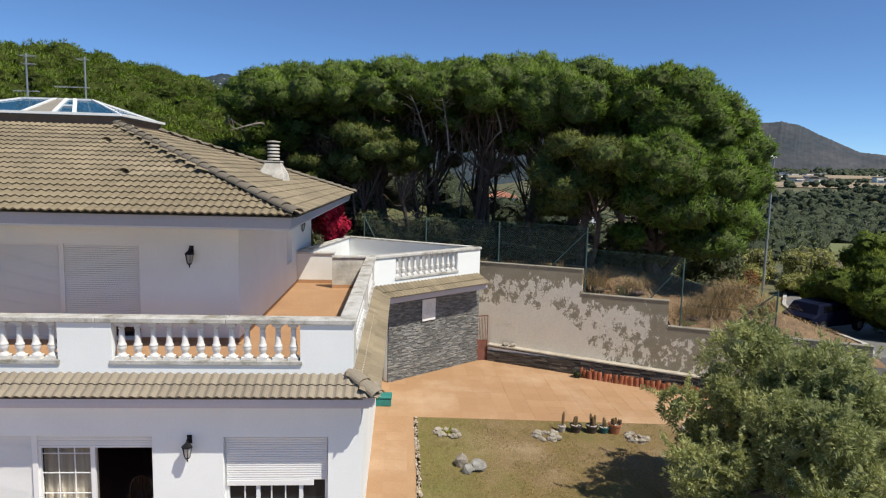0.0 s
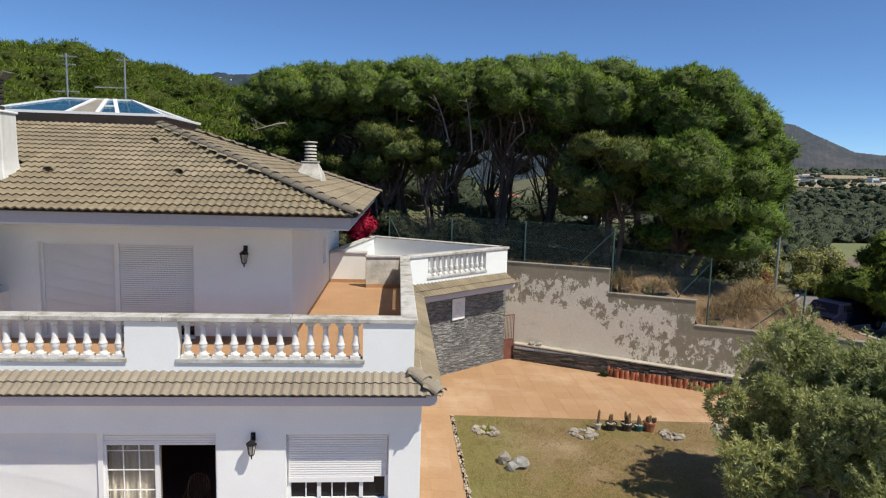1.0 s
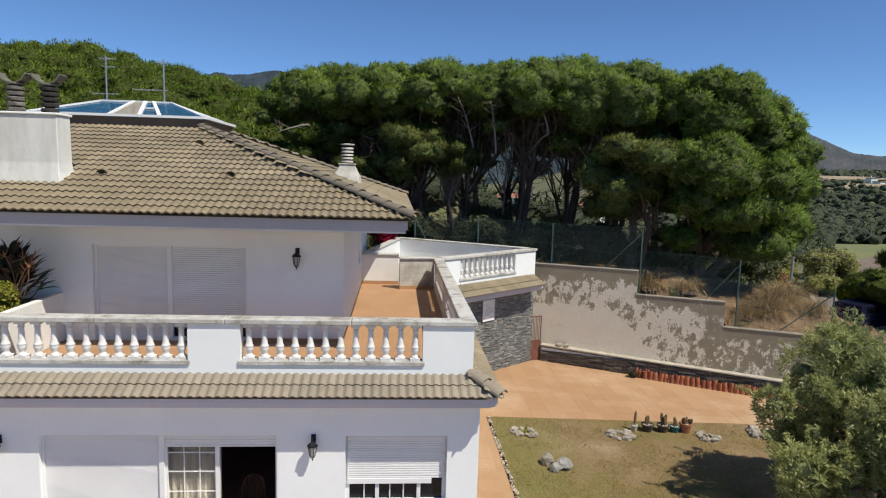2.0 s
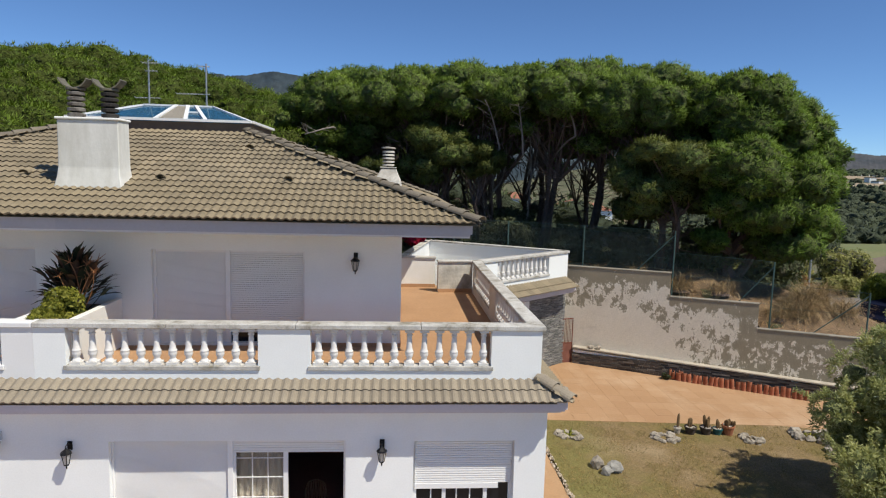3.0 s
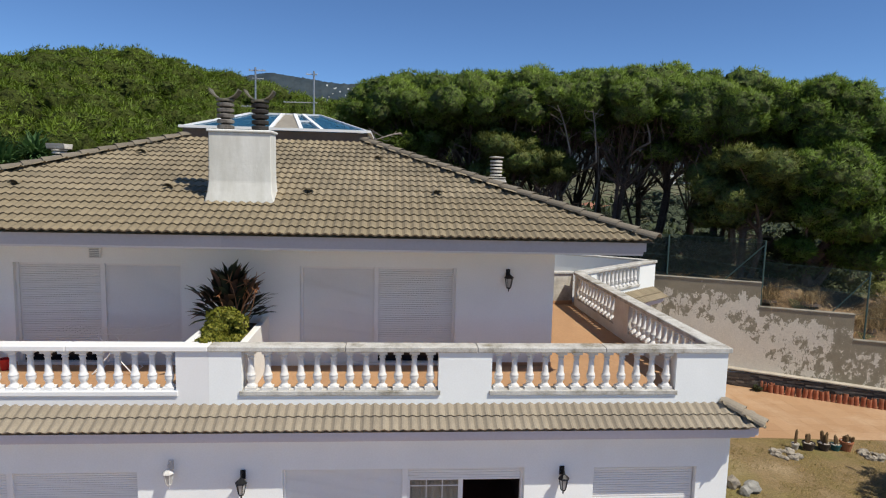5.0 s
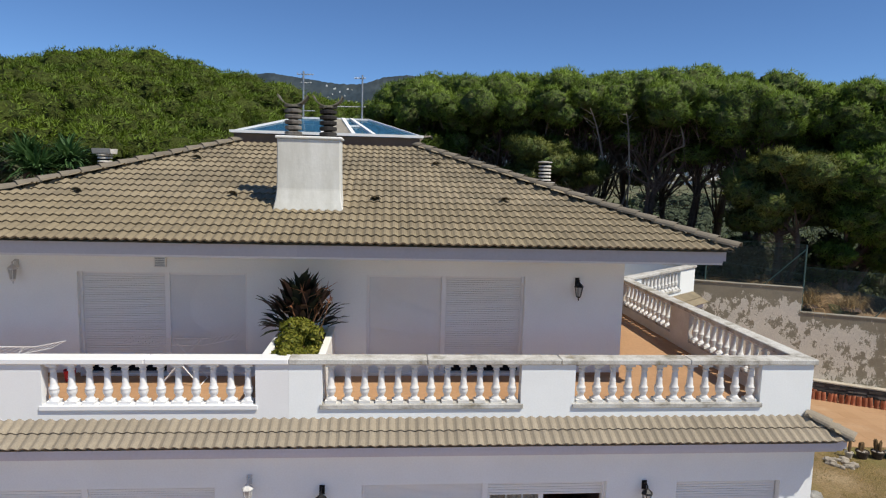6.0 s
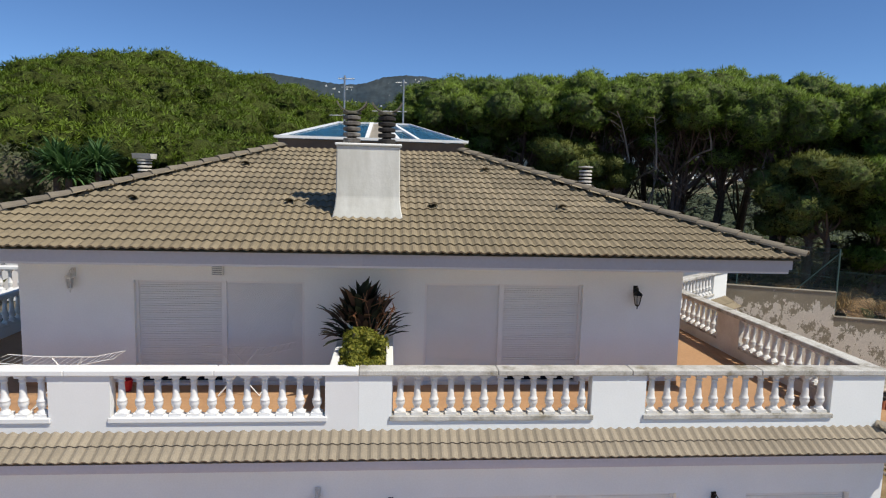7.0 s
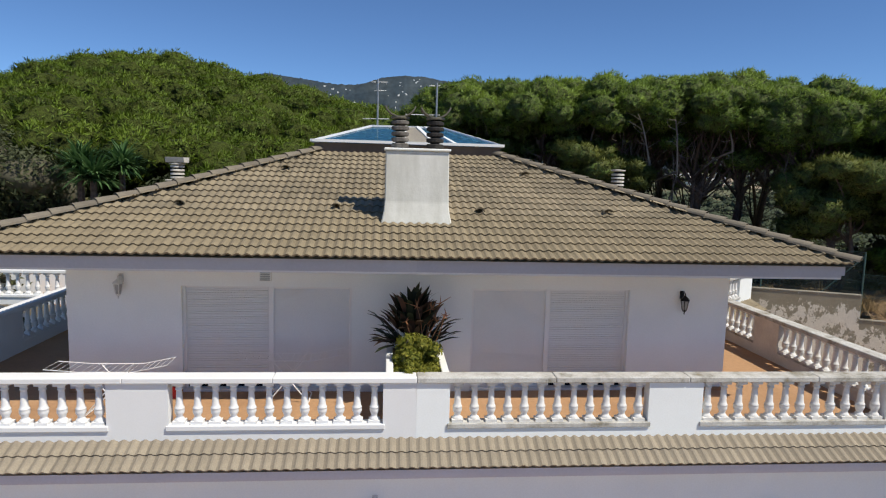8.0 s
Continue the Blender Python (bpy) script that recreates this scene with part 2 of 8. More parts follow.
def heart_mat(name, dark, light):
    """The dense inside of a needle crown: mottled by single tufts, rough with twigs."""
    m, nt, b = begin(name, 0.9)
    b.inputs["Specular IOR Level"].default_value = 0.15
    n = tex(nt, 4.5, 5, 0.75)
    col = ramp(nt, n, [(0.34, dark), (0.5, tuple((p + q) / 2 for p, q in zip(dark, light))), (0.66, light)])
    g = tex(nt, 16, 4, 0.75)
    col = mixc(nt, 1.0, col, ramp(nt, g, [(0.3, (0.55,) * 3), (0.7, (1.3,) * 3)]), "MULTIPLY")
    nt.links.new(col, b.inputs["Base Color"])
    bumped(nt, b, n, 1.0, 0.25)
    return m


# Pine hearts are coloured darker than needles, to stand for shade between tufts.
PINE_HEART = heart_mat("pine_crown_heart", (0.098, 0.1, 0.05), (0.13, 0.2, 0.044))
GREAT_HEART = heart_mat("deep_green_crown_heart", (0.0861, 0.0929, 0.0446), (0.131, 0.186, 0.0396))
BRIGHT_HEART = heart_mat("bright_crown_heart", (0.05, 0.075, 0.016), (0.16, 0.21, 0.035))
FAR_HEART = heart_mat("far_wood_heart", (0.042, 0.056, 0.036), (0.085, 0.10, 0.058))
HILL_HEART = heart_mat("hill_crown_heart", (0.05, 0.058, 0.014), (0.085, 0.115, 0.018))
HILL_PINE = leaf_mat("hill_pine_needles", [(0, (0.09, 0.14, 0.016)), (0.5, (0.12, 0.185, 0.021)), (1, (0.155, 0.225, 0.03))], 0.3, big=0.12, fine=5)
# Brightened copy of the hill needles; sunlight on the road pine is coloured in.
BRIGHT_PINE = leaf_mat("sunlit_pine_needles", [(0, (0.13, 0.18, 0.03)), (0.5, (0.18, 0.24, 0.04)), (1, (0.24, 0.30, 0.06))], 0.3, fine=9)
OLIVE_CORE = surface("olive_twigs", (0.17, 0.185, 0.08), (0.22, 0.235, 0.11), 2.0, 12, 0.95, 0.6)
OLIVE = leaf_mat("olive_leaves", [(0, (0.28, 0.30, 0.10)), (0.5, (0.425, 0.435, 0.19)), (0.85, (0.55, 0.565, 0.27)), (1, (0.68, 0.68, 0.42))], 0.45)
BUSH = leaf_mat("bush_leaves", [(0, (0.065, 0.072, 0.038)), (0.5, (0.09, 0.105, 0.052)), (1, (0.125, 0.14, 0.07))])
BOUGAINVILLEA = leaf_mat("crimson_bracts", [(0, (0.25, 0.005, 0.03)), (0.6, (0.5, 0.012, 0.06)), (0.9, (0.62, 0.03, 0.1)), (1, (0.06, 0.09, 0.02))])
SHRUB = leaf_mat("yellow_green_leaves", [(0, (0.10, 0.12, 0.015)), (0.5, (0.22, 0.22, 0.03)), (1, (0.36, 0.33, 0.06))])
STREL = leaf_mat("dark_strap_leaves", [(0, (0.025, 0.03, 0.018)), (0.55, (0.05, 0.06, 0.032)), (0.7, (0.075, 0.045, 0.032)), (1, (0.14, 0.075, 0.05))], 0.15)
PALM = leaf_mat("green_sword_leaves", [(0, (0.04, 0.09, 0.03)), (0.6, (0.08, 0.165, 0.055)), (1, (0.14, 0.24, 0.09))], 0.25)
STRAW = leaf_mat("dry_grass_blades", [(0, (0.27, 0.175, 0.09)), (0.6, (0.40, 0.275, 0.15)), (1, (0.52, 0.40, 0.25))], 0.25)


def lawn_material():
    m, nt, b = begin("dry_lawn", 0.95)
    n = tex(nt, 0.28, 6, 0.65)
    col = ramp(nt, n, [(0.34, (0.148, 0.137, 0.041)), (0.44, (0.20, 0.15, 0.057)), (0.53, (0.23, 0.162, 0.08)), (0.65, (0.315, 0.235, 0.14))])
    co = nt.nodes.new("ShaderNodeTexCoord")
    sep = nt.nodes.new("ShaderNodeSeparateXYZ")
    nt.links.new(co.outputs["Object"], sep.inputs[0])
    edge = nt.nodes.new("ShaderNodeMath")
    edge.operation = "MULTIPLY_ADD"
    nt.links.new(tex(nt, 0.7, 5, 0.7), edge.inputs[0])
    edge.inputs[1].default_value = 6.0
    nt.links.new(sep.outputs["X"], edge.inputs[2])
    scaled = nt.nodes.new("ShaderNodeMapRange")
    scaled.inputs["From Min"].default_value, scaled.inputs["From Max"].default_value = 3.2, 6.4
    scaled.inputs["To Min"].default_value, scaled.inputs["To Max"].default_value = 0.8, 0.0
    nt.links.new(edge.outputs[0], scaled.inputs["Value"])
    col = mixc(nt, scaled.outputs[0], col, (0.18, 0.178, 0.048))
    g = tex(nt, 14, 8, 0.8)
    col = mixc(nt, 1.0, col, ramp(nt, g, [(0.3, (0.55, 0.58, 0.5)), (0.7, (1.35, 1.28, 1.2))]), "MULTIPLY")
    nt.links.new(col, b.inputs["Base Color"])
    bumped(nt, b, g, 0.8, 0.05)
    return m


LAWN = lawn_material()


def land_material():
    """Wild ground: ochre soil, dry grass and scrub in patches."""
    m, nt, b = begin("scrub_land", 0.97)
    n = tex(nt, 0.06, 8, 0.65)
    col = ramp(nt, n, [(0.36, (0.06, 0.075, 0.03)), (0.48, (0.11, 0.115, 0.05)), (0.58, (0.155, 0.135, 0.07)), (0.7, (0.235, 0.17, 0.098))])
    g = tex(nt, 1.7, 8, 0.75)
    col = mixc(nt, 1.0, col, ramp(nt, g, [(0.28, (0.55,) * 3), (0.72, (1.3,) * 3)]), "MULTIPLY")
    nt.links.new(col, b.inputs["Base Color"])
    bumped(nt, b, g, 0.7, 0.1)
    return m


LAND = land_material()


# ---- mesh helpers ----
def bx(bm, x0, x1, y0, y1, z0, z1, m=None):
    vs = [bm.verts.new(Vector(p) if m is None else m @ Vector(p)) for p in
          ((x0, y0, z0), (x1, y0, z0), (x1, y1, z0), (x0, y1, z0), (x0, y0, z1), (x1, y0, z1), (x1, y1, z1), (x0, y1, z1))]
    for f in ((3, 2, 1, 0), (4, 5, 6, 7), (0, 1, 5, 4), (1, 2, 6, 5), (2, 3, 7, 6), (3, 0, 4, 7)):
        bm.faces.new([vs[i] for i in f])
    return vs


def mesh_of(name, bm, mats, bevel=0.0, smooth=False):
    if bevel:
        bmesh.ops.bevel(bm, geom=list(bm.edges), offset=bevel, segments=1, affect="EDGES", clamp_overlap=True)
    bmesh.ops.recalc_face_normals(bm, faces=bm.faces)
    me = bpy.data.meshes.new(name)
    bm.to_mesh(me)
    bm.free()
    for m in mats if isinstance(mats, (list, tuple)) else (mats,):
        me.materials.append(m)
    if smooth:
        me.polygons.foreach_set("use_smooth", [True] * len(me.polygons))
    return me


def part(name, bm, mats, parent=None, label="", bevel=0.0, smooth=False):
    ob = new(name, mesh_of(name, bm, mats, bevel, smooth))
    ob.parent = parent
    return tagged(ob, label)


def thing(name, label, category, at=(0, 0, 0), group="", kind=""):
    ob = new(name)
    ob.location = at
    ob.empty_display_size = 0.2
    return tagged(ob, label, category, group, kind)


def prism(bm, pts, z0, z1):
    """A plan outline raised from z0 to z1."""
    lo = [bm.verts.new((x, y, z0)) for x, y in pts]
    hi = [bm.verts.new((x, y, z1)) for x, y in pts]
    bm.faces.new(lo[::-1])
    bm.faces.new(hi)
    for i in range(len(pts)):
        j = (i + 1) % len(pts)
        bm.faces.new((lo[i], lo[j], hi[j], hi[i]))


def lathe(bm, prof, n=12, m=None, cap=True):
    """A turned shape from (radius, height) pairs."""
    rings = []
    for r, z in prof:
        ring = [Vector((r * math.cos(2 * math.pi * k / n), r * math.sin(2 * math.pi * k / n), z)) for k in range(n)]
        rings.append([bm.verts.new(v if m is None else m @ v) for v in ring])
    for a, b in zip(rings, rings[1:]):
        for k in range(n):
            bm.faces.new((a[k], a[(k + 1) % n], b[(k + 1) % n], b[k]))
    if cap:
        bm.faces.new(rings[0][::-1])
        bm.faces.new(rings[-1])


def tube(bm, pts, radii, n=6):
    """A tapering rod along points."""
    pts = [Vector(p) for p in pts]
    rings = []
    for i, p in enumerate(pts):
        d = (pts[min(i + 1, len(pts) - 1)] - pts[max(i - 1, 0)]).normalized()
        u = d.orthogonal().normalized()
        w = d.cross(u)
        r = radii[i] if isinstance(radii, (list, tuple)) else radii
        rings.append([bm.verts.new(p + r * (u * math.cos(2 * math.pi * k / n) + w * math.sin(2 * math.pi * k / n))) for k in range(n)])
    for a, b in zip(rings, rings[1:]):
        for k in range(n):
            bm.faces.new((a[k], a[(k + 1) % n], b[(k + 1) % n], b[k]))
    bm.faces.new(rings[0][::-1])
    bm.faces.new(rings[-1])


def wall_mesh(bm, u0, u1, z0, z1, holes, thick, m):
    """A wall in the plane of u and z, with openings through it; m lays it out. Thickness runs along +y."""
    us = sorted({u0, u1, *(h[0] for h in holes), *(h[1] for h in holes)})
    zs = sorted({z0, z1, *(v for h in holes for v in h[2:] if z0 < v < z1)})
    for a, b in zip(us, us[1:]):
        for c, d in zip(zs, zs[1:]):
            if not any(h[0] < (a + b) / 2 < h[1] and h[2] < (c + d) / 2 < h[3] for h in holes):
                bx(bm, a, b, 0, thick, c, d, m)
    bmesh.ops.remove_doubles(bm, verts=bm.verts, dist=1e-4)
    seen = {}
    for f in list(bm.faces):
        seen.setdefault(tuple(round(v, 3) for v in f.calc_center_median()), []).append(f)
    bmesh.ops.delete(bm, geom=[f for fs in seen.values() if len(fs) > 1 for f in fs], context="FACES_ONLY")


MID = -11.08          # the line between the two mirrored halves
FRONT, UPPER = 14.77, 17.40
TERRACE = 4.0


def gz(x, y):
    """Height of the garden, which falls gently away from the annex."""
    return 0.03 - 0.03 * (x - 6.5) + 0.012 * (y - 21.0)


# ---- house ----
house = thing("house", "white rendered two-storey villa with tiled hip roof", "house", (MID, 21, 0))
HI = Matrix.Translation((-MID, -21, 0))


def hpart(name, bm, mats, label="", bevel=0.0, smooth=False, parent=None):
    """A part of the house, given in world places."""
    ob = part(name, bm, mats, parent or house, label, bevel, smooth)
    if parent is None:
        ob.matrix_parent_inverse = HI
    return ob


def both(u):
    return 2 * MID - u


LOW_WIN = (-3.58, -1.44, 1.15, 2.71)
LOW_DOOR = (-9.73, -4.99, 0.30, 2.74)
UP_DOOR = (-9.77, -6.19, TERRACE, 6.33)
mirror = lambda h: (both(h[1]), both(h[0]), h[2], h[3])
bm = bmesh.new()
wall_mesh(bm, both(-0.77), -0.77, -0.6, 3.98, [LOW_WIN, LOW_DOOR, mirror(LOW_WIN), mirror(LOW_DOOR)], 0.28, pose(0, FRONT, 0))
hpart("front_wall", bm, WHITE, "smooth white rendered ground-floor wall")
for x in (-0.77, both(-0.77)):
    bm = bmesh.new()
    bx(bm, min(x, x - 0.28 * (1 if x > MID else -1)), max(x, x - 0.28 * (1 if x > MID else -1)), FRONT + 0.28, 25.4, -0.6, 3.98)
    hpart("side_wall", bm, WHITE)
# upper storey
bm = bmesh.new()
wall_mesh(bm, both(-3.875), -3.875, TERRACE, 6.92, [UP_DOOR, mirror(UP_DOOR)], 0.30, pose(0, UPPER, 0))
hpart("upper_front_wall", bm, WHITE, "white rendered upper wall in eave shade")
SIDE_WIN = (23.75, 24.75, 4.95, 6.30)
bm = bmesh.new()
wall_mesh(bm, UPPER + 0.3, 29.5, TERRACE, 6.92, [SIDE_WIN], 0.28, pose(-3.875, 0, 0, 0, 0, 90))
hpart("upper_side_wall", bm, WHITE)
bm = bmesh.new()
bx(bm, both(-3.875), both(-3.875) + 0.28, UPPER + 0.3, 29.5, TERRACE, 6.92)
hpart("upper_side_wall", bm, WHITE)
bm = bmesh.new()
bx(bm, both(-3.875) + 0.28, -3.875 - 0.28, 29.22, 29.5, TERRACE, 6.92)
hpart("upper_back_wall", bm, WHITE)
bm = bmesh.new()
bx(bm, -4.115, -4.075, 23.78, 24.72, 4.98, 6.27)
hpart("side_window", bm, SHUTTER, "closed white slatted side window")

# eaves: soffit, fascia in two steps
EX0, EX1, EY0, EY1 = both(-2.30), -2.30, 15.72, 31.2
bm = bmesh.new()
bx(bm, EX0 + 0.35, EX1 - 0.35, EY0 + 0.35, EY1 - 0.35, 6.92, 7.02)
hpart("soffit", bm, CREAM, "cream painted eave soffit")
# roof deck under the tiles: a hip roof cut off below the skylight
SLOPE = 0.343
ROOF_Z = 7.20
RY0, RUN = 15.66, 6.24


def roof_z(y):
    return ROOF_Z + SLOPE * (y - RY0)


RX0, RX1, RY1 = both(-2.24), -2.24, 31.3
TOPZ = ROOF_Z + SLOPE * RUN
bm = bmesh.new()
lo = [bm.verts.new(p) for p in ((RX0, RY0, ROOF_Z - 0.03), (RX1, RY0, ROOF_Z - 0.03), (RX1, RY1, ROOF_Z - 0.03), (RX0, RY1, ROOF_Z - 0.03))]
hi = [bm.verts.new(p) for p in ((RX0 + RUN, RY0 + RUN, TOPZ - 0.03), (RX1 - RUN, RY0 + RUN, TOPZ - 0.03), (RX1 - RUN, RY1 - RUN, TOPZ - 0.03), (RX0 + RUN, RY1 - RUN, TOPZ - 0.03))]
for i in range(4):
    j = (i + 1) % 4
    bm.faces.new((lo[i], lo[j], hi[j], hi[i]))
bm.faces.new(hi)
bm.faces.new(lo[::-1])
roof = hpart("roof", bm, TILES, "hip roof of sand-coloured double-wave concrete tiles")

# terrace slab and floor
TER = [(both(-1.0), FRONT + 0.24), (-1.0, FRONT + 0.24), (-1.0, 24.75), (3.05, 28.2), (-2.6, 31.9), (both(-2.6), 31.9), (both(3.05), 28.2), (both(-1.0), 24.75)]
bm = bmesh.new()
prism(bm, TER, 3.80, TERRACE - 0.02)
hpart("terrace_slab", bm, CREAM, "rendered terrace slab")
bm = bmesh.new()
prism(bm, [(both(-1.0), FRONT + 0.26), (-1.0, FRONT + 0.26), (-1.0, 24.74), (3.0, 28.15), (-2.6, 31.8), (both(-2.6), 31.8), (both(3.0), 28.15), (both(-1.0), 24.74)], TERRACE - 0.02, TERRACE)
tagged(hpart("terrace_floor", bm, TERRA, "terracotta tiled terrace floor"))
for q in ((both(-3.86), both(UP_DOOR[1]), UPPER - 0.014, UPPER), (UP_DOOR[1], -3.86, UPPER - 0.014, UPPER), (-3.874, -3.86, UPPER, 25.7)):
    bm = bmesh.new()
    bx(bm, *q, TERRACE, TERRACE + 0.09)
    hpart("skirting", bm, TERRA, "terracotta skirting tiles")
bm = bmesh.new()
prism(bm, [(-0.8, 25.05), (2.95, 28.2), (-2.5, 31.6), (-2.5, 26.2)], TERRACE, TERRACE + 0.006)
hpart("annex_deck", bm, DECK_GREY, "plain grey annex deck")
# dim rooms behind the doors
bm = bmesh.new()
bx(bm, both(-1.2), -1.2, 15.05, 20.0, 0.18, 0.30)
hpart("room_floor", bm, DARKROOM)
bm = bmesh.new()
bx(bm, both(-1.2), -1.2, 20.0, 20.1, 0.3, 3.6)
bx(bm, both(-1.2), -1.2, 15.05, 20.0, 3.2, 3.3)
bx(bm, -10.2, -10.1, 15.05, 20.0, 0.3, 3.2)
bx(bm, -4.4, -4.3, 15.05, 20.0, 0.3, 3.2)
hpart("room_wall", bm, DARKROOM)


# cornice between the storeys, below the tiled skirt
def band(bm, pts, z0, z1, d0, d1, closed=False):
    """A moulding that stands out from a line of plan points, from depth d0 to d1 on its right-hand side."""
    n = []
    for i, p in enumerate(pts):
        dirs = []
        if i > 0:
            dirs.append((Vector(p) - Vector(pts[i - 1])).normalized())
        if i < len(pts) - 1:
            dirs.append((Vector(pts[i + 1]) - Vector(p)).normalized())
        if closed and i in (0, len(pts) - 1):
            dirs = [(Vector(pts[-1]) - Vector(pts[-2])).normalized(), (Vector(pts[1]) - Vector(pts[0])).normalized()]
        norms = [Vector((d.y, -d.x)) for d in dirs]
        v = sum(norms, Vector((0, 0))).normalized()
        n.append(v / v.dot(norms[0]))
    inner = [Vector(p) + v * d0 for p, v in zip(pts, n)]
    outer = [Vector(p) + v * d1 for p, v in zip(pts, n)]
    for i in range(len(pts) - 1):
        q = [inner[i], inner[i + 1], outer[i + 1], outer[i]]
        lo = [bm.verts.new((*v, z0)) for v in q]
        hi = [bm.verts.new((*v, z1)) for v in q]
        bm.faces.new(lo)
        bm.faces.new(hi[::-1])
        for k in range(4):
            bm.faces.new((lo[k], hi[k], hi[(k + 1) % 4], lo[(k + 1) % 4]))
    bmesh.ops.remove_doubles(bm, verts=bm.verts, dist=1e-4)


LINE = [(both(3.3), 28.25), (both(-0.95), 24.62), (both(-0.95), FRONT), (-0.95, FRONT), (-0.95, 24.62), (3.3, 28.25)]
bm = bmesh.new()
band(bm, LINE, 3.56, 3.715, -0.1, 0.47)
hpart("cornice", bm, CORNICE, "pale mauve cornice under the tiled skirt")
for z0, z1, d in ((3.51, 3.56, 0.43), (3.46, 3.51, 0.36)):
    bm = bmesh.new()
    band(bm, LINE, z0, z1, -0.1, d)
    hpart("cornice_bead", bm, CORNICE)
for name, z0, z1, d0, d1, m, lab in (("eave_fascia", 6.965, 7.17, -0.36, -0.06, FASCIA, "lilac-grey eave fascia"), ("eave_step", 6.92, 6.965, -0.36, -0.10, FASCIA, "lilac-grey lower step of the eave"),
                                     ("eave_trim", 6.88, 6.92, -0.36, -0.105, BEAD, "light grey eave bead")):
    for line_, m_ in (([(MID, EY0), (EX1, EY0), (EX1, EY1), (MID, EY1)], m), ([(MID, EY1), (EX0, EY1), (EX0, EY0), (MID, EY0)], FASCIA_GREY if m is FASCIA else m)):
        bm = bmesh.new()
        band(bm, line_, z0, z1, d0, d1)
        hpart(name, bm, m_, lab if m_ is m else lab.replace("lilac-grey", "mauve-grey"))


# ---- windows and shutters ----
def slats(bm, x0, x1, y, z0, z1, step=0.052):
    """Roller shutter slats, each slightly rounded, from the bottom up."""
    n = max(1, round((z1 - z0) / step))
    h = (z1 - z0) / n
    for i in range(n):
        z = z0 + i * h
        a = [(y + 0.42 * h, z), (y + 0.08 * h, z + h * 0.05), (y, z + h * 0.4), (y + 0.08 * h, z + h * 0.85), (y + 0.42 * h, z + h)]
        l = [bm.verts.new((x0, *p)) for p in a]
        r = [bm.verts.new((x1, *p)) for p in a]
        for k in range(4):
            bm.faces.new((l[k], r[k], r[k + 1], l[k + 1]))


def upper_door(flip, n):
    f = (lambda x: both(x)) if flip else (lambda x: x)
    s = lambda a, b: (min(f(a), f(b)), max(f(a), f(b)))
    w = thing("window_%d" % n, "wide terrace doorway with closed white roller shutters", "window", (f(-7.98), UPPER, TERRACE), kind="structure")
    at = Matrix.Translation((-f(-7.98), -UPPER, -TERRACE))

    def p(name, bm, m, label="", **k):
        o = part(name, bm, m, w, label, **k)
        o.matrix_parent_inverse = at
        return o
    bm = bmesh.new()
    for a, b in ((-9.77, -9.71), (-8.09, -7.98), (-6.25, -6.19)):
        bx(bm, *s(a, b), UPPER + 0.10, UPPER + 0.2, TERRACE + 0.02, 6.33)
    bx(bm, *s(-9.71, -8.09), UPPER + 0.12, UPPER + 0.2, 6.27, 6.33)
    bx(bm, *s(-7.98, -6.25), UPPER + 0.12, UPPER + 0.2, 6.27, 6.33)
    p("frame", bm, TRIM, "white shutter guide rails", bevel=0.006)
    bm = bmesh.new()
    slats(bm, *s(-7.98, -6.25), UPPER + 0.14, TERRACE + 0.30, 6.27)
    p("shutter", bm, SHUTTER, "white slatted roller shutter lowered almost to the floor")
    bm = bmesh.new()
    slats(bm, *s(-9.71, -8.09), UPPER + 0.14, TERRACE + 0.06, 6.27, 0.0225)
    p("shutter", bm, SHUTTER, "white fine-slatted closed roller shutter")
    bm = bmesh.new()
    bx(bm, *s(-9.77, -6.19), UPPER + 0.03, UPPER + 0.28, TERRACE, TERRACE + 0.06)
    p("sill", bm, TRIM, "white door sill", bevel=0.006)
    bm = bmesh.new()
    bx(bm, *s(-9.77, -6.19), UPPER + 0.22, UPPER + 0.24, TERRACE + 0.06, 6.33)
    p("pane", bm, glass_dark, "door glass coloured near-black for the unlit room")


# Opaque panes; the darkness of unlit insides is put into the colour.
glass_dark = glass_material("unlit_inside_glass", (0.01, 0.011, 0.014), 0.05)
upper_door(False, 1)
upper_door(True, 2)


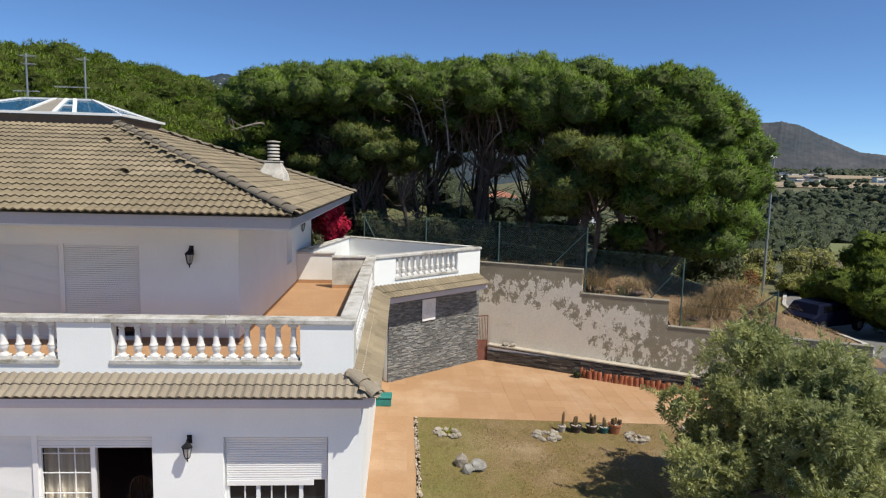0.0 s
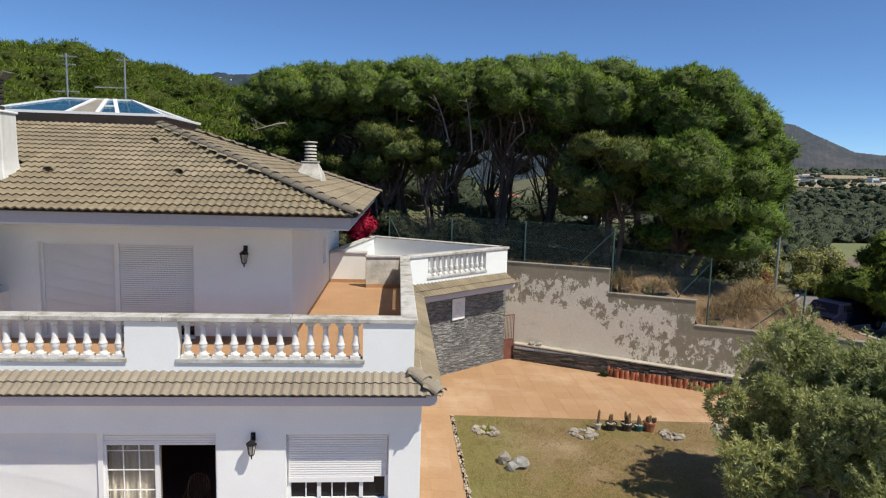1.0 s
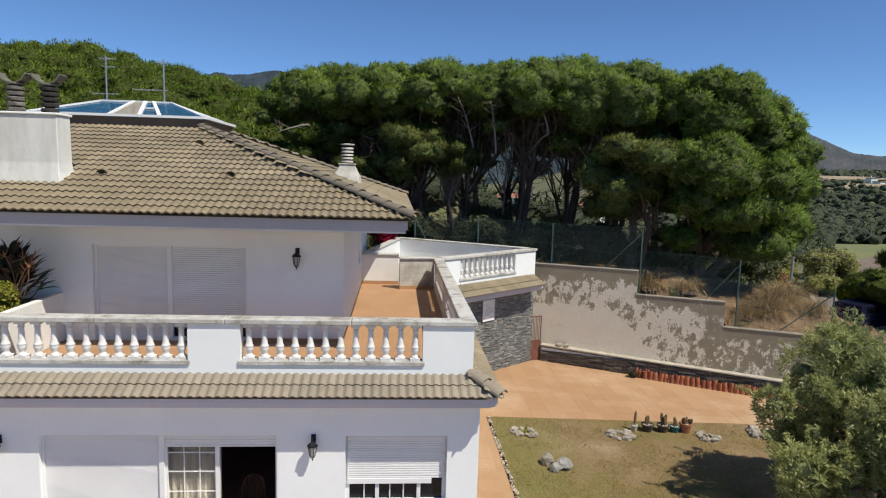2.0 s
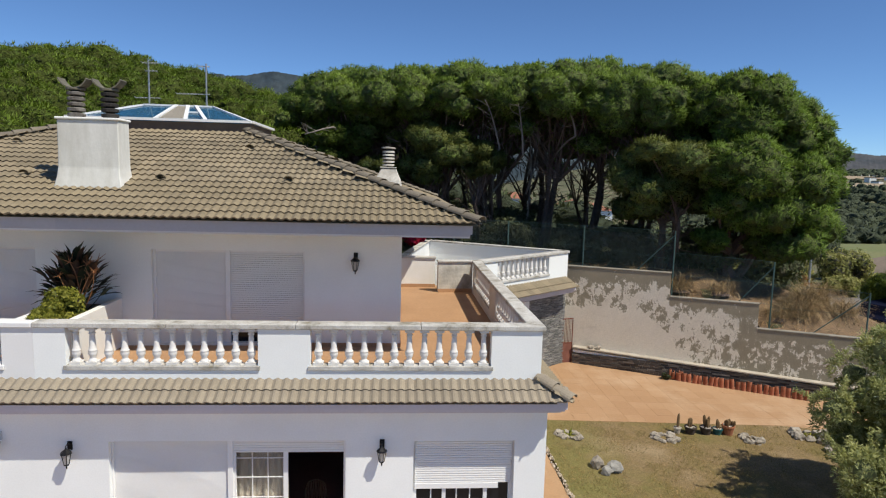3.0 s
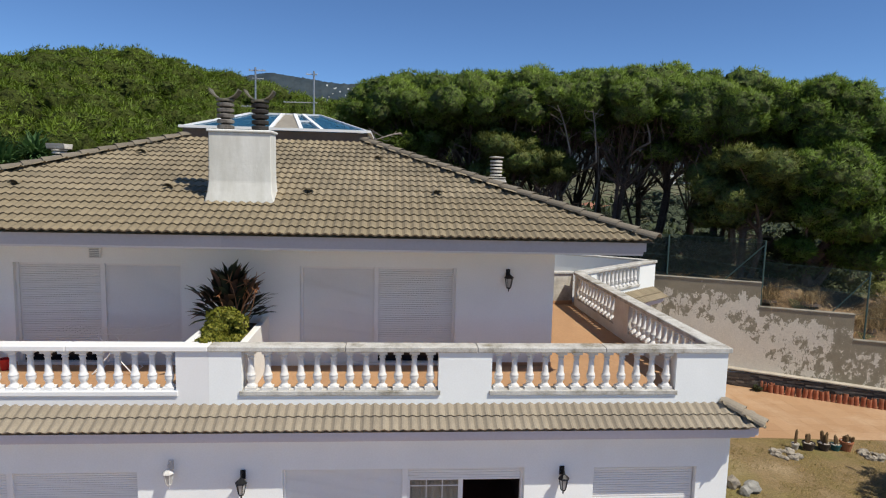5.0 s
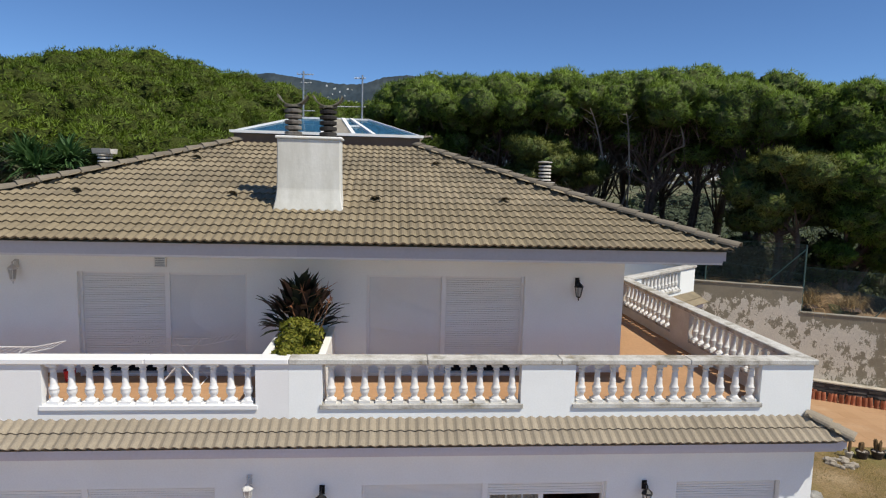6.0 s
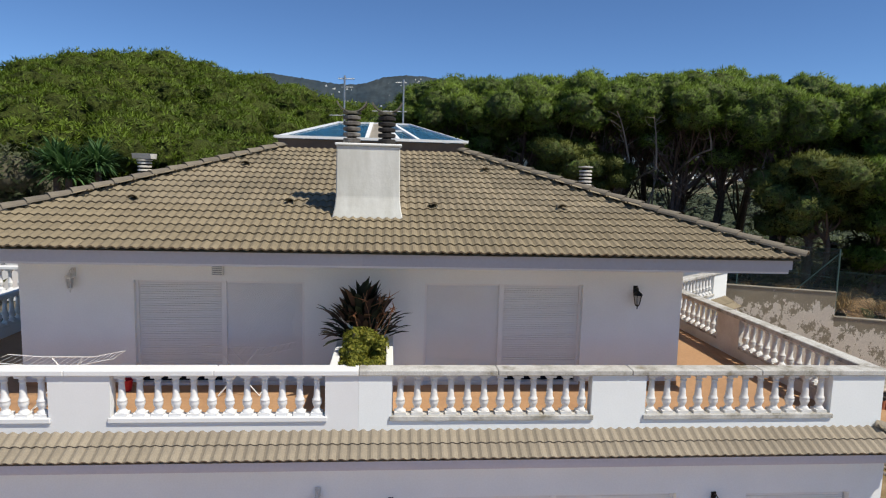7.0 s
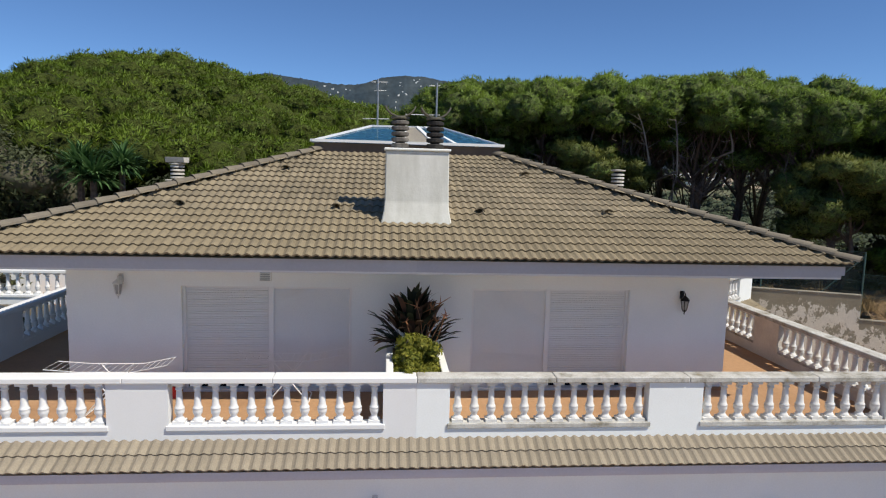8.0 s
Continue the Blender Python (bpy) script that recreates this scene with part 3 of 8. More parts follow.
def lower_door(flip, n):
    f = (lambda x: both(x)) if flip else (lambda x: x)
    s = lambda a, b: (min(f(a), f(b)), max(f(a), f(b)))
    w = thing("window_%d" % n, "garden doorway, one shutter down, one sliding door open" if not flip else "garden doorway with grey slatted shutter down", "window", (f(-7.3), FRONT, 0.3), kind="structure")
    at = Matrix.Translation((-f(-7.3), -FRONT, -0.3))

    def p(name, bm, m, label="", **k):
        o = part(name, bm, m, w, label, **k)
        o.matrix_parent_inverse = at
        return o
    y = FRONT + 0.13
    bm = bmesh.new()
    for a, b in ((-9.73, -9.69), (-7.42, -7.31), (-5.04, -4.99)):
        bx(bm, *s(a, b), y - 0.02, y + 0.1, 0.3, 2.74)
    p("frame", bm, TRIM, "white door frame", bevel=0.006)
    bm = bmesh.new()
    slats(bm, *s(-9.69, -7.42), y + 0.02, 0.32, 2.74, 0.0225 if not flip else 0.045)
    p("shutter", bm, SHUTTER, "white closed roller shutter")
    bm = bmesh.new()
    if flip:
        slats(bm, *s(-7.31, -5.0), y + 0.02, 0.32, 2.74)
        p("shutter", bm, SHUTTER, "closed slatted roller shutter")
        return
    slats(bm, -7.31, -5.04, y + 0.02, 2.42, 2.74)
    p("shutter", bm, SHUTTER, "raised roller shutter showing its last slats")
    bm = bmesh.new()
    for a, b in ((-7.31, -7.26), (-6.29, -6.20)):
        bx(bm, a, b, y + 0.03, y + 0.09, 0.3, 2.51)
    bx(bm, -7.26, -6.29, y + 0.03, y + 0.09, 0.3, 0.38)
    for x in (-6.94, -6.62):
        bx(bm, x, x + 0.015, y + 0.045, y + 0.07, 0.38, 2.51)
    for z in (2.28, 1.86, 1.42, 0.98):
        bx(bm, -7.26, -6.29, y + 0.047, y + 0.068, z, z + 0.015)
    p("sliding_door", bm, TRIM, "white sliding door with glazing bars")
    bm = bmesh.new()
    bx(bm, -7.26, -6.29, y + 0.072, y + 0.078, 0.38, 2.51)
    o = p("pane", bm, GLASS)
    o.visible_shadow = False
    bm = bmesh.new()
    n_f = 26
    vs = [[bm.verts.new((-7.3 + 1.1 * k / n_f, y + 0.2 + 0.03 * math.sin(k * 2.1) + 0.012 * math.sin(k * 5.3), z)) for k in range(n_f + 1)] for z in (0.34, 1.4, 2.5)]
    for a, b in zip(vs, vs[1:]):
        for k in range(n_f):
            bm.faces.new((a[k], a[k + 1], b[k + 1], b[k]))
    p("curtain", bm, CURTAIN, "cream curtain hanging in folds", smooth=True)


lower_door(False, 3)
lower_door(True, 4)


def lower_window(flip, n):
    f = (lambda x: both(x)) if flip else (lambda x: x)
    s = lambda a, b: (min(f(a), f(b)), max(f(a), f(b)))
    w = thing("window_%d" % n, "ground-floor window with half-lowered white roller shutter", "window", (f(-2.5), FRONT, 1.15), kind="structure")
    at = Matrix.Translation((-f(-2.5), -FRONT, -1.15))

    def p(name, bm, m, label="", **k):
        o = part(name, bm, m, w, label, **k)
        o.matrix_parent_inverse = at
        return o
    y = FRONT + 0.12
    bm = bmesh.new()
    slats(bm, *s(-3.54, -1.48), y, 1.72, 2.70)
    p("shutter", bm, SHUTTER, "white slatted roller shutter")
    bm = bmesh.new()
    bx(bm, *s(-3.54, -1.75), y - 0.008, y + 0.03, 1.60, 1.72)
    p("shutter_rail", bm, TRIM, "white bottom slat", bevel=0.005)
    bm = bmesh.new()
    for a, b in ((-3.58, -3.50), (-2.95, -2.87), (-2.06, -1.98), (-1.52, -1.44)):
        bx(bm, *s(a, b), y + 0.04, y + 0.12, 1.15, 2.7)
    bx(bm, *s(-3.5, -1.52), y + 0.04, y + 0.12, 1.15, 1.23)
    for a in (-3.2, -2.65, -2.36):
        bx(bm, *s(a, a + 0.025), y + 0.06, y + 0.09, 1.23, 1.7)
    p("frame", bm, TRIM, "white window frame")
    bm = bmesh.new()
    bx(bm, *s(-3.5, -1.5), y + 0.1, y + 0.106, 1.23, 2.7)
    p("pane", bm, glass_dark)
    bm = bmesh.new()
    bx(bm, *s(-3.66, -1.36), FRONT - 0.06, FRONT + 0.2, 1.09, 1.15)
    p("sill", bm, TRIM, "white window sill", bevel=0.008)


lower_window(False, 5)
lower_window(True, 6)


# ---- balustrades ----
# Aged render, also toned down for the shade on the terrace side.
SIDE_RENDER = surface("aged_shade_toned_render", (0.68, 0.65, 0.60), (0.54, 0.50, 0.45), 1.2, 20, 0.9, 0.2, grain=0.06)
BAL_PROF = [(0.092, 0.045), (0.090, 0.06), (0.081, 0.08), (0.063, 0.10), (0.053, 0.12), (0.061, 0.13), (0.061, 0.145), (0.074, 0.165), (0.085, 0.195), (0.087, 0.22),
            (0.083, 0.25), (0.088, 0.255), (0.087, 0.27), (0.072, 0.29), (0.064, 0.33), (0.059, 0.40), (0.055, 0.48), (0.050, 0.55), (0.048, 0.575), (0.065, 0.583), (0.065, 0.60),
            (0.050, 0.61), (0.065, 0.64), (0.086, 0.665)]


def baluster_mesh(name, mat_):
    bm = bmesh.new()
    bx(bm, -0.104, 0.104, -0.10, 0.10, 0.0, 0.05)
    lathe(bm, BAL_PROF, 12, None, True)
    bx(bm, -0.096, 0.096, -0.096, 0.096, 0.66, 0.72)
    me = mesh_of(name, bm, mat_)
    for pl in me.polygons:
        pl.use_smooth = len(pl.vertices) == 4 and abs(pl.normal.z) < 0.97 and pl.area < 0.004
    return me


BAL_AGED, BAL_FRESH = baluster_mesh("baluster", BALUSTER), baluster_mesh("baluster", FRESH)


def balustrade(label, start, heading, length, bays, body, rail, bal, base=3.98, top=5.085, thick=0.24, ends=(0.06, 0.06)):
    """A parapet with piers, bays of balusters on a ledge, and a coping. u runs along it, its outer face lies on u."""
    t = thing("balustrade", label, "balustrade", (start[0], start[1], base))
    t.rotation_euler = (0, 0, heading)
    bm = bmesh.new()
    bx(bm, 0, length, 0, thick, 0, 4.26 - base)
    part("parapet", bm, body, t, "rendered parapet below the balusters")
    cuts = sorted([0.0, length] + [v for b in bays for v in b[:2]])
    for a, b in list(zip(cuts, cuts[1:]))[::2]:
        bm = bmesh.new()
        bx(bm, a, b, 0, thick, 4.26 - base, top - base)
        part("pier", bm, body, t, "solid rendered pier")
    n = max(1, round(length / 2.4))
    for i in range(n):
        a, b = length * i / n, length * (i + 1) / n
        a, b = a - (ends[0] if i == 0 else 0), b + (ends[1] if i == n - 1 else -0.006)
        bm = bmesh.new()
        bx(bm, a, b, -0.055, thick + 0.055, top - base, top + 0.105 - base)
        part("coping_stone", bm, rail, t, "weathered coping stone" if rail is RAIL else "white painted coping", 0.015)
    for a, b, count in bays:
        bm = bmesh.new()
        bx(bm, a + 0.003, b - 0.003, -0.002, thick - 0.01, 4.262 - base, 4.325 - base)
        part("ledge", bm, rail if rail is RAIL else body, t, "baluster ledge")
        bm = bmesh.new()
        bx(bm, a - 0.04, b + 0.04, -0.04, -0.002, 4.235 - base, 4.322 - base)
        part("ledge", bm, rail if rail is RAIL else body, t, "baluster ledge", 0.008)
        for k in range(count):
            o = new("baluster", bal)
            o.parent = t
            o.location = (a + (b - a) * (k + 0.5) / count, thick / 2, 4.325 - base)
            o.scale = (1, 1, (top - 4.325) / 0.72)
    return t


L = -0.95 - MID
balustrade("white balustrade with lichen-stained coping above the tiled skirt", (MID, FRONT), 0, L,
           [(-10.48 - MID, -6.76 - MID, 12), (-5.72 - MID, -2.01 - MID, 12)], WHITE, RAIL, BAL_AGED, ends=(0.0, 0.06))
balustrade("freshly painted bright white balustrade above the tiled skirt", (both(-0.95), FRONT), 0, L - 0.002,
           [(L - (-2.01 - MID), L - (-5.72 - MID), 12), (L - (-6.76 - MID), L - (-10.48 - MID), 12)], FRESH, FRESH, BAL_FRESH, ends=(0.06, -0.004))
SIDE_LEN = 24.62 - FRONT - 0.24
balustrade("side terrace balustrade, cream render with stained coping", (-0.95, FRONT + 0.24), radians(90), SIDE_LEN,
           [(0.75, 4.5, 12), (5.6, 9.35, 12)], SIDE_RENDER, RAIL, BAL_AGED, ends=(-0.075, 0.0))
balustrade("white side balustrade of the neighbouring half", (both(-0.95), 24.62), radians(-90), SIDE_LEN,
           [(SIDE_LEN - 9.35, SIDE_LEN - 5.6, 12), (SIDE_LEN - 4.5, SIDE_LEN - 0.75, 12)], FRESH, FRESH, BAL_FRESH, ends=(0.0, -0.075))
DIAG = Vector((3.3 + 0.95, 28.25 - 24.62))
balustrade("short white balustrade over the slate-clad annex", (-0.95, 24.62), math.atan2(DIAG.y, DIAG.x), DIAG.length,
           [(1.0, 4.25, 11)], WHITE, RAIL, BAL_AGED)
balustrade("white balustrade over the neighbouring annex", (-27.0, 26.5), 0, 5.8,
           [(0.2, 5.4, 16)], FRESH, FRESH, BAL_FRESH)


def parapet(label, a, b, z0, z1, body, thick=0.2, skirting=False):
    """A plain low wall between two plan points, with a coping."""
    a, b = Vector(a), Vector(b)
    t = thing("parapet_wall", label, "parapet wall", (a.x, a.y, z0))
    d = b - a
    t.rotation_euler = (0, 0, math.atan2(d.y, d.x))
    bm = bmesh.new()
    bx(bm, 0, d.length, 0, thick, 0, z1 - z0)
    part("wall_body", bm, body, t)
    bm = bmesh.new()
    bx(bm, -0.03, d.length + 0.03, -0.05, thick + 0.05, z1 - z0, z1 - z0 + 0.07)
    part("coping", bm, RAIL, t, "stained coping", 0.012)
    if skirting:
        bm = bmesh.new()
        bx(bm, 0.0, d.length, -0.014, 0.0, 0.0, 0.13)
        part("skirting", bm, TERRA, t, "terracotta skirting")
    return t


STAINED = surface("mould_stained_render", (0.62, 0.6, 0.54), (0.30, 0.29, 0.25), 1.6, 14, 0.92, 0.3, grain=0.12)
parapet("stained cream wall closing the terrace corner", (-2.45, 24.70), (-1.19, 24.86), TERRACE, 5.10, STAINED, skirting=True)
parapet("white rendered terrace wall beside the house", (-3.86, 25.72), (-2.50, 25.72), TERRACE, 5.10, CREAM, skirting=True)
parapet("white parapet along the back of the annex terrace", (3.22, 28.42), (-2.6, 31.95), TERRACE, 5.12, WHITE)
parapet("white parapet along the back of the house terrace", (-2.55, 31.95), (-3.8, 26.0), TERRACE, 5.12, WHITE)
parapet("white parapet wall behind the neighbouring balustrade", (-29.5, 28.6), (-18.4, 28.6), TERRACE, 5.3, FRESH)
balustrade("white balustrade further back on the neighbouring annex", (-29.0, 29.4), 0, 8.6,
           [(0.2, 4.0, 12), (4.5, 8.2, 12)], FRESH, FRESH, BAL_FRESH)

# ---- annex clad with slate strips ----
annex = thing("annex", "low annex wall clad with grey slate strips", "annex wall", (1.2, 26.6, 0))
AX = math.atan2(DIAG.y, DIAG.x)
AW = Matrix.Translation((-0.40, 25.35, 0)) @ pose(0, 0, 0, 0, 0, math.degrees(AX))
AXI = Matrix.Translation((-1.2, -26.6, 0))
ALEN = 4.95
bm = bmesh.new()
bx(bm, 0, ALEN, 0.06, 0.3, -0.3, 3.40, AW)
bx(bm, ALEN - 0.3, ALEN, 0.3, 3.5, -0.3, 3.40, AW)
ob = part("wall_core", bm, CREAM, annex)
ob.matrix_parent_inverse = AXI
bm = bmesh.new()
rng = random.Random(4)
z = -0.1
while z < 3.3:
    h = rng.uniform(0.028, 0.05)
    u = -0.02
    while u < ALEN:
        w = rng.uniform(0.09, 0.30)
        bx(bm, u, min(u + w - 0.006, ALEN), rng.uniform(-0.03, 0.015), 0.06, z, z + h - 0.006, AW)
        u += w
    z += h
ob = part("slate_cladding", bm, SLATE, annex, "stacked grey slate strips")
ob["kind"] = "stuff"
ob.matrix_parent_inverse = AXI
plaque = thing("wall_plaque", "square white relief plaque fixed on the slate wall", "plaque", (1.05, 26.5, 2.95))
bm = bmesh.new()
bx(bm, 1.62, 2.32, -0.075, -0.031, 2.42, 3.28, AW)
part("backing", bm, TRIM, plaque, bevel=0.01).matrix_parent_inverse = Matrix.Translation((-1.05, -26.5, -2.95))
bm = bmesh.new()
for k in range(15):
    a, r = k * 2.4, 0.05 + 0.015 * k
    lathe(bm, [(0.055, 0.0), (0.045, 0.045), (0.012, 0.065)], 7, AW @ Matrix.Translation((1.97 + r * math.cos(a), -0.06, 2.84 + r * math.sin(a) * 1.1)) @ pose(0, 0, 0, 90, 0, 0))
part("relief", bm, CREAM, plaque, "raised curling relief").matrix_parent_inverse = Matrix.Translation((-1.05, -26.5, -2.95))

gate = thing("garden_gate", "rusty red-brown metal garden gate", "gate", (3.75, 28.9, 0.3))
RUST = surface("rusty_red_paint", (0.22, 0.09, 0.06), (0.15, 0.06, 0.045), 3, 25, 0.8, 0.3)
GW = Matrix.Translation((3.28, 28.5, 0.16)) @ pose(0, 0, 0, 0, 0, 20) @ Matrix.Diagonal((0.62, 1, 0.92, 1))
GI = Matrix.Translation((-3.75, -28.9, -0.3))
bm = bmesh.new()
for u in (0.0, 0.86):
    bx(bm, u, u + 0.04, 0, 0.04, 0, 2.2, GW)
for zz in (0.0, 1.0, 2.16):
    bx(bm, 0.04, 0.86, 0, 0.04, zz, zz + 0.04, GW)
part("gate_frame", bm, RUST, gate).matrix_parent_inverse = GI
bm = bmesh.new()
bx(bm, 0.04, 0.86, 0.015, 0.025, 0.04, 1.0, GW)
part("panel", bm, RUST, gate).matrix_parent_inverse = GI
for k in range(6):
    bm = bmesh.new()
    bx(bm, 0.12 + 0.12 * k, 0.14 + 0.12 * k, 0.01, 0.03, 1.04, 2.16, GW)
    part("bar", bm, RUST, gate).matrix_parent_inverse = GI

# ---- chimney ----
STACK = surface("patchy_white_limewash", (0.75, 0.74, 0.686), (0.55, 0.535, 0.47), 0.9, 12, 0.92, 0.2, grain=0.035, stretch=(2.4, 2.4, 0.5))
chimney = thing("chimney", "broad white rendered chimney with two flue pots", "chimney", (MID + 0.04, 17.7, 7.75))
bm = bmesh.new()
secs = [(0.78, 17.12, 18.0, 7.60), (0.74, 17.16, 17.95, 7.80), (0.70, 17.2, 17.9, 7.98), (0.68, 17.24, 17.87, 8.2), (0.675, 17.25, 17.86, 8.6), (0.67, 17.25, 17.86, 9.28)]
rings = []
for hw, y0, y1, z in secs:
    rings.append([bm.verts.new((MID + 0.04 + sx * hw, y, z)) for sx, y in ((-1, y0), (1, y0), (1, y1), (-1, y1))])
for a, b in zip(rings, rings[1:]):
    for k in range(4):
        bm.faces.new((a[k], a[(k + 1) % 4], b[(k + 1) % 4], b[k]))
bm.faces.new(rings[-1])
CI = Matrix.Translation((-MID - 0.04, -17.7, -7.75))
part("shaft", bm, STACK, chimney, "white render, stained grey in streaks", 0.02).matrix_parent_inverse = CI
bm = bmesh.new()
bx(bm, MID - 0.665, MID + 0.745, 17.21, 17.90, 9.28, 9.335)
part("cap_slab", bm, CREAM, chimney, "thin cap slab", 0.015).matrix_parent_inverse = CI
POT_A = surface("sooty_banded_clay", (0.252, 0.234, 0.21), (0.06, 0.051, 0.045), 7, 14, 0.9, 0.4, grain=0.2)
POT_B = surface("black_soot_clay", (0.022, 0.02, 0.02), (0.05, 0.045, 0.04), 5, 14, 0.85, 0.4)
HORN = surface("weathered_clay_tile", (0.20, 0.19, 0.14), (0.12, 0.11, 0.09), 4, 20, 0.9, 0.4)
for cx, m in ((-11.41, POT_A), (-10.66, POT_B)):
    pot = thing("flue_pot", "", "")
    pot.name = "flue_pot"
    pot.parent = chimney
    pot.matrix_parent_inverse = CI
    pot.location = (cx, 17.56, 9.335)
    bm = bmesh.new()
    lathe(bm, [(0.10, 0), (0.10, 0.62)], 14)
    part("core", bm, POT_B, pot)
    for k in range(5):
        bm = bmesh.new()
        z = 0.02 + 0.12 * k
        lathe(bm, [(0.15, z), (0.185, z + 0.015), (0.19, z + 0.07), (0.165, z + 0.09)], 16)
        part("louvre_ring", bm, m, pot, smooth=False)
    bm = bmesh.new()
    lathe(bm, [(0.19, 0.62), (0.2, 0.64), (0.2, 0.67), (0.02, 0.68)], 16)
    part("lid", bm, HORN, pot)
    bm = bmesh.new()
    ring0 = []
    for k in range(13):
        a = radians(200 + 140 * k / 12)
        x, z = 0.325 * math.cos(a), 1.0 + 0.325 * math.sin(a)
        ring0.append([bm.verts.new((x, -0.17, z)), bm.verts.new((x, 0.17, z)), bm.verts.new((x * 1.07, 0.17, z - 0.022 + 0.0)), bm.verts.new((x * 1.07, -0.17, z - 0.022))])
    for a, b in zip(ring0, ring0[1:]):
        for k in range(4):
            bm.faces.new((a[k], a[(k + 1) % 4], b[(k + 1) % 4], b[k]))
    bm.faces.new(ring0[0])
    bm.faces.new(ring0[-1][::-1])
    part("horned_tile", bm, HORN, pot, "upturned curved clay tile")


GRIMY = surface("grimy_pale_render", (0.64, 0.605, 0.54), (0.40, 0.37, 0.32), 2.2, 16, 0.92, 0.3, grain=0.12)


def vent_chimney(x, y, top, label):
    """A small round flue of stacked white rings on a rendered foot."""
    t = thing("flue_pipe", label, "flue pipe", (x, y, 8.3))
    bm = bmesh.new()
    rings = []
    for hw, z in ((0.46, -0.5), (0.40, -0.25), (0.30, -0.02), (0.25, 0.12)):
        rings.append([bm.verts.new((sx * hw * (1 + 0.08 * math.sin(5 * z + 2 * sx + sy)), sy * hw * 0.9, z)) for sx, sy in ((-1, -1), (1, -1), (1, 1), (-1, 1))])
    for p0, p1 in zip(rings, rings[1:]):
        for k in range(4):
            bm.faces.new((p0[k], p0[(k + 1) % 4], p1[(k + 1) % 4], p1[k]))
    bm.faces.new(rings[-1])
    part("foot", bm, GRIMY, t, "rough mortar foot", 0.03)
    bm = bmesh.new()
    bx(bm, -0.28, 0.28, -0.26, 0.26, 0.12, 0.16)
    part("slab", bm, GRIMY, t, bevel=0.01)
    bm = bmesh.new()
    lathe(bm, [(0.13, 0.1), (0.13, top - 8.3)], 14)
    part("core", bm, POT_B, t)
    z = 0.19
    while z < top - 8.3 - 0.08:
        bm = bmesh.new()
        lathe(bm, [(0.15, z), (0.205, z + 0.008), (0.20, z + 0.058), (0.165, z + 0.066)], 16)
        part("ring", bm, GRIMY, t)
        z += 0.11
    bm = bmesh.new()
    lathe(bm, [(0.14, top - 8.32), (0.235, top - 8.3), (0.235, top - 8.27), (0.04, top - 8.25)], 16)
    part("cap", bm, GRIMY, t, "flat pale cap")
    return t


vent_chimney(-4.3, 23.7, 9.08, "small white ringed flue on the roof slope")
left_flue = vent_chimney(-18.0, 23.7, 8.92, "small white ringed flue with an open tray cap")
bm = bmesh.new()
rows = []
for u, z in ((-0.29, 0.16), (-0.23, 0.0), (0.23, 0.0), (0.29, 0.16), (0.26, 0.16), (0.21, 0.025), (-0.21, 0.025), (-0.26, 0.16)):
    rows.append([bm.verts.new((u, y, z)) for y in (-0.27, 0.27)])
for k in range(8):
    bm.faces.new((*rows[k], *rows[(k + 1) % 8][::-1]))
for side in (0, 1):
    for q in ((0, 1, 6, 7), (1, 2, 5, 6), (2, 3, 4, 5)):
        bm.faces.new([rows[k][side] for k in q])
tray = part("tray_cap", bm, GRIMY, left_flue, "upturned pale tray cap")
tray.matrix_local = pose(0, 0, 0.672, 0, 0, 90)

# ---- glazed roof lantern ----
sky_l = thing("roof_lantern", "low glazed roof lantern with sky-coloured glass and white frames", "skylight", (MID, 23.5, 9.4))
SI = Matrix.Translation((-MID, -23.5, -9.4))
SX0, SX1, SY0, SY1, SZ = -13.72, -8.46, 21.93, 25.2, 9.64
BROWN = surface("brown_flashing", (0.16, 0.115, 0.085), (0.115, 0.085, 0.066), 1.5, 20, 0.7, 0.2)
bm = bmesh.new()
for a, b, c, d in ((SX0, SX1, SY0, SY0 + 0.12), (SX0, SX1, SY1 - 0.12, SY1), (SX0, SX0 + 0.12, SY0 + 0.12, SY1 - 0.12), (SX1 - 0.12, SX1, SY0 + 0.12, SY1 - 0.12)):
    bx(bm, a, b, c, d, 9.30, SZ - 0.02)
part("kerb", bm, BROWN, sky_l, "brown metal kerb").matrix_parent_inverse = SI
APX = (SY0 + SY1) / 2
RXA, RXB, RZ = SX0 + 1.55, SX1 - 1.55, 10.22
cor = [Vector((SX0 - 0.06, SY0 - 0.06, SZ)), Vector((SX1 + 0.06, SY0 - 0.06, SZ)), Vector((SX1 + 0.06, SY1 + 0.06, SZ)), Vector((SX0 - 0.06, SY1 + 0.06, SZ))]
rdg = [Vector((RXA, APX, RZ)), Vector((RXB, APX, RZ))]
for name, idx in (("pane", (cor[0], cor[1], rdg[1], rdg[0])), ("pane", (cor[2], cor[3], rdg[0], rdg[1])), ("pane", (cor[1], cor[2], rdg[1])), ("pane", (cor[3], cor[0], rdg[0]))):
    bm = bmesh.new()
    f = bm.faces.new([bm.verts.new(v) for v in idx])
    bmesh.ops.solidify(bm, geom=[f], thickness=0.012)
    part(name, bm, BLUE_GLASS, sky_l).matrix_parent_inverse = SI


def bar(bm, a, b, w, h):
    a, b = Vector(a), Vector(b)
    d = (b - a)
    q = d.to_track_quat("X", "Z").to_matrix().to_4x4()
    bx(bm, 0, d.length, -w / 2, w / 2, -0.005, h, Matrix.Translation(a) @ q)


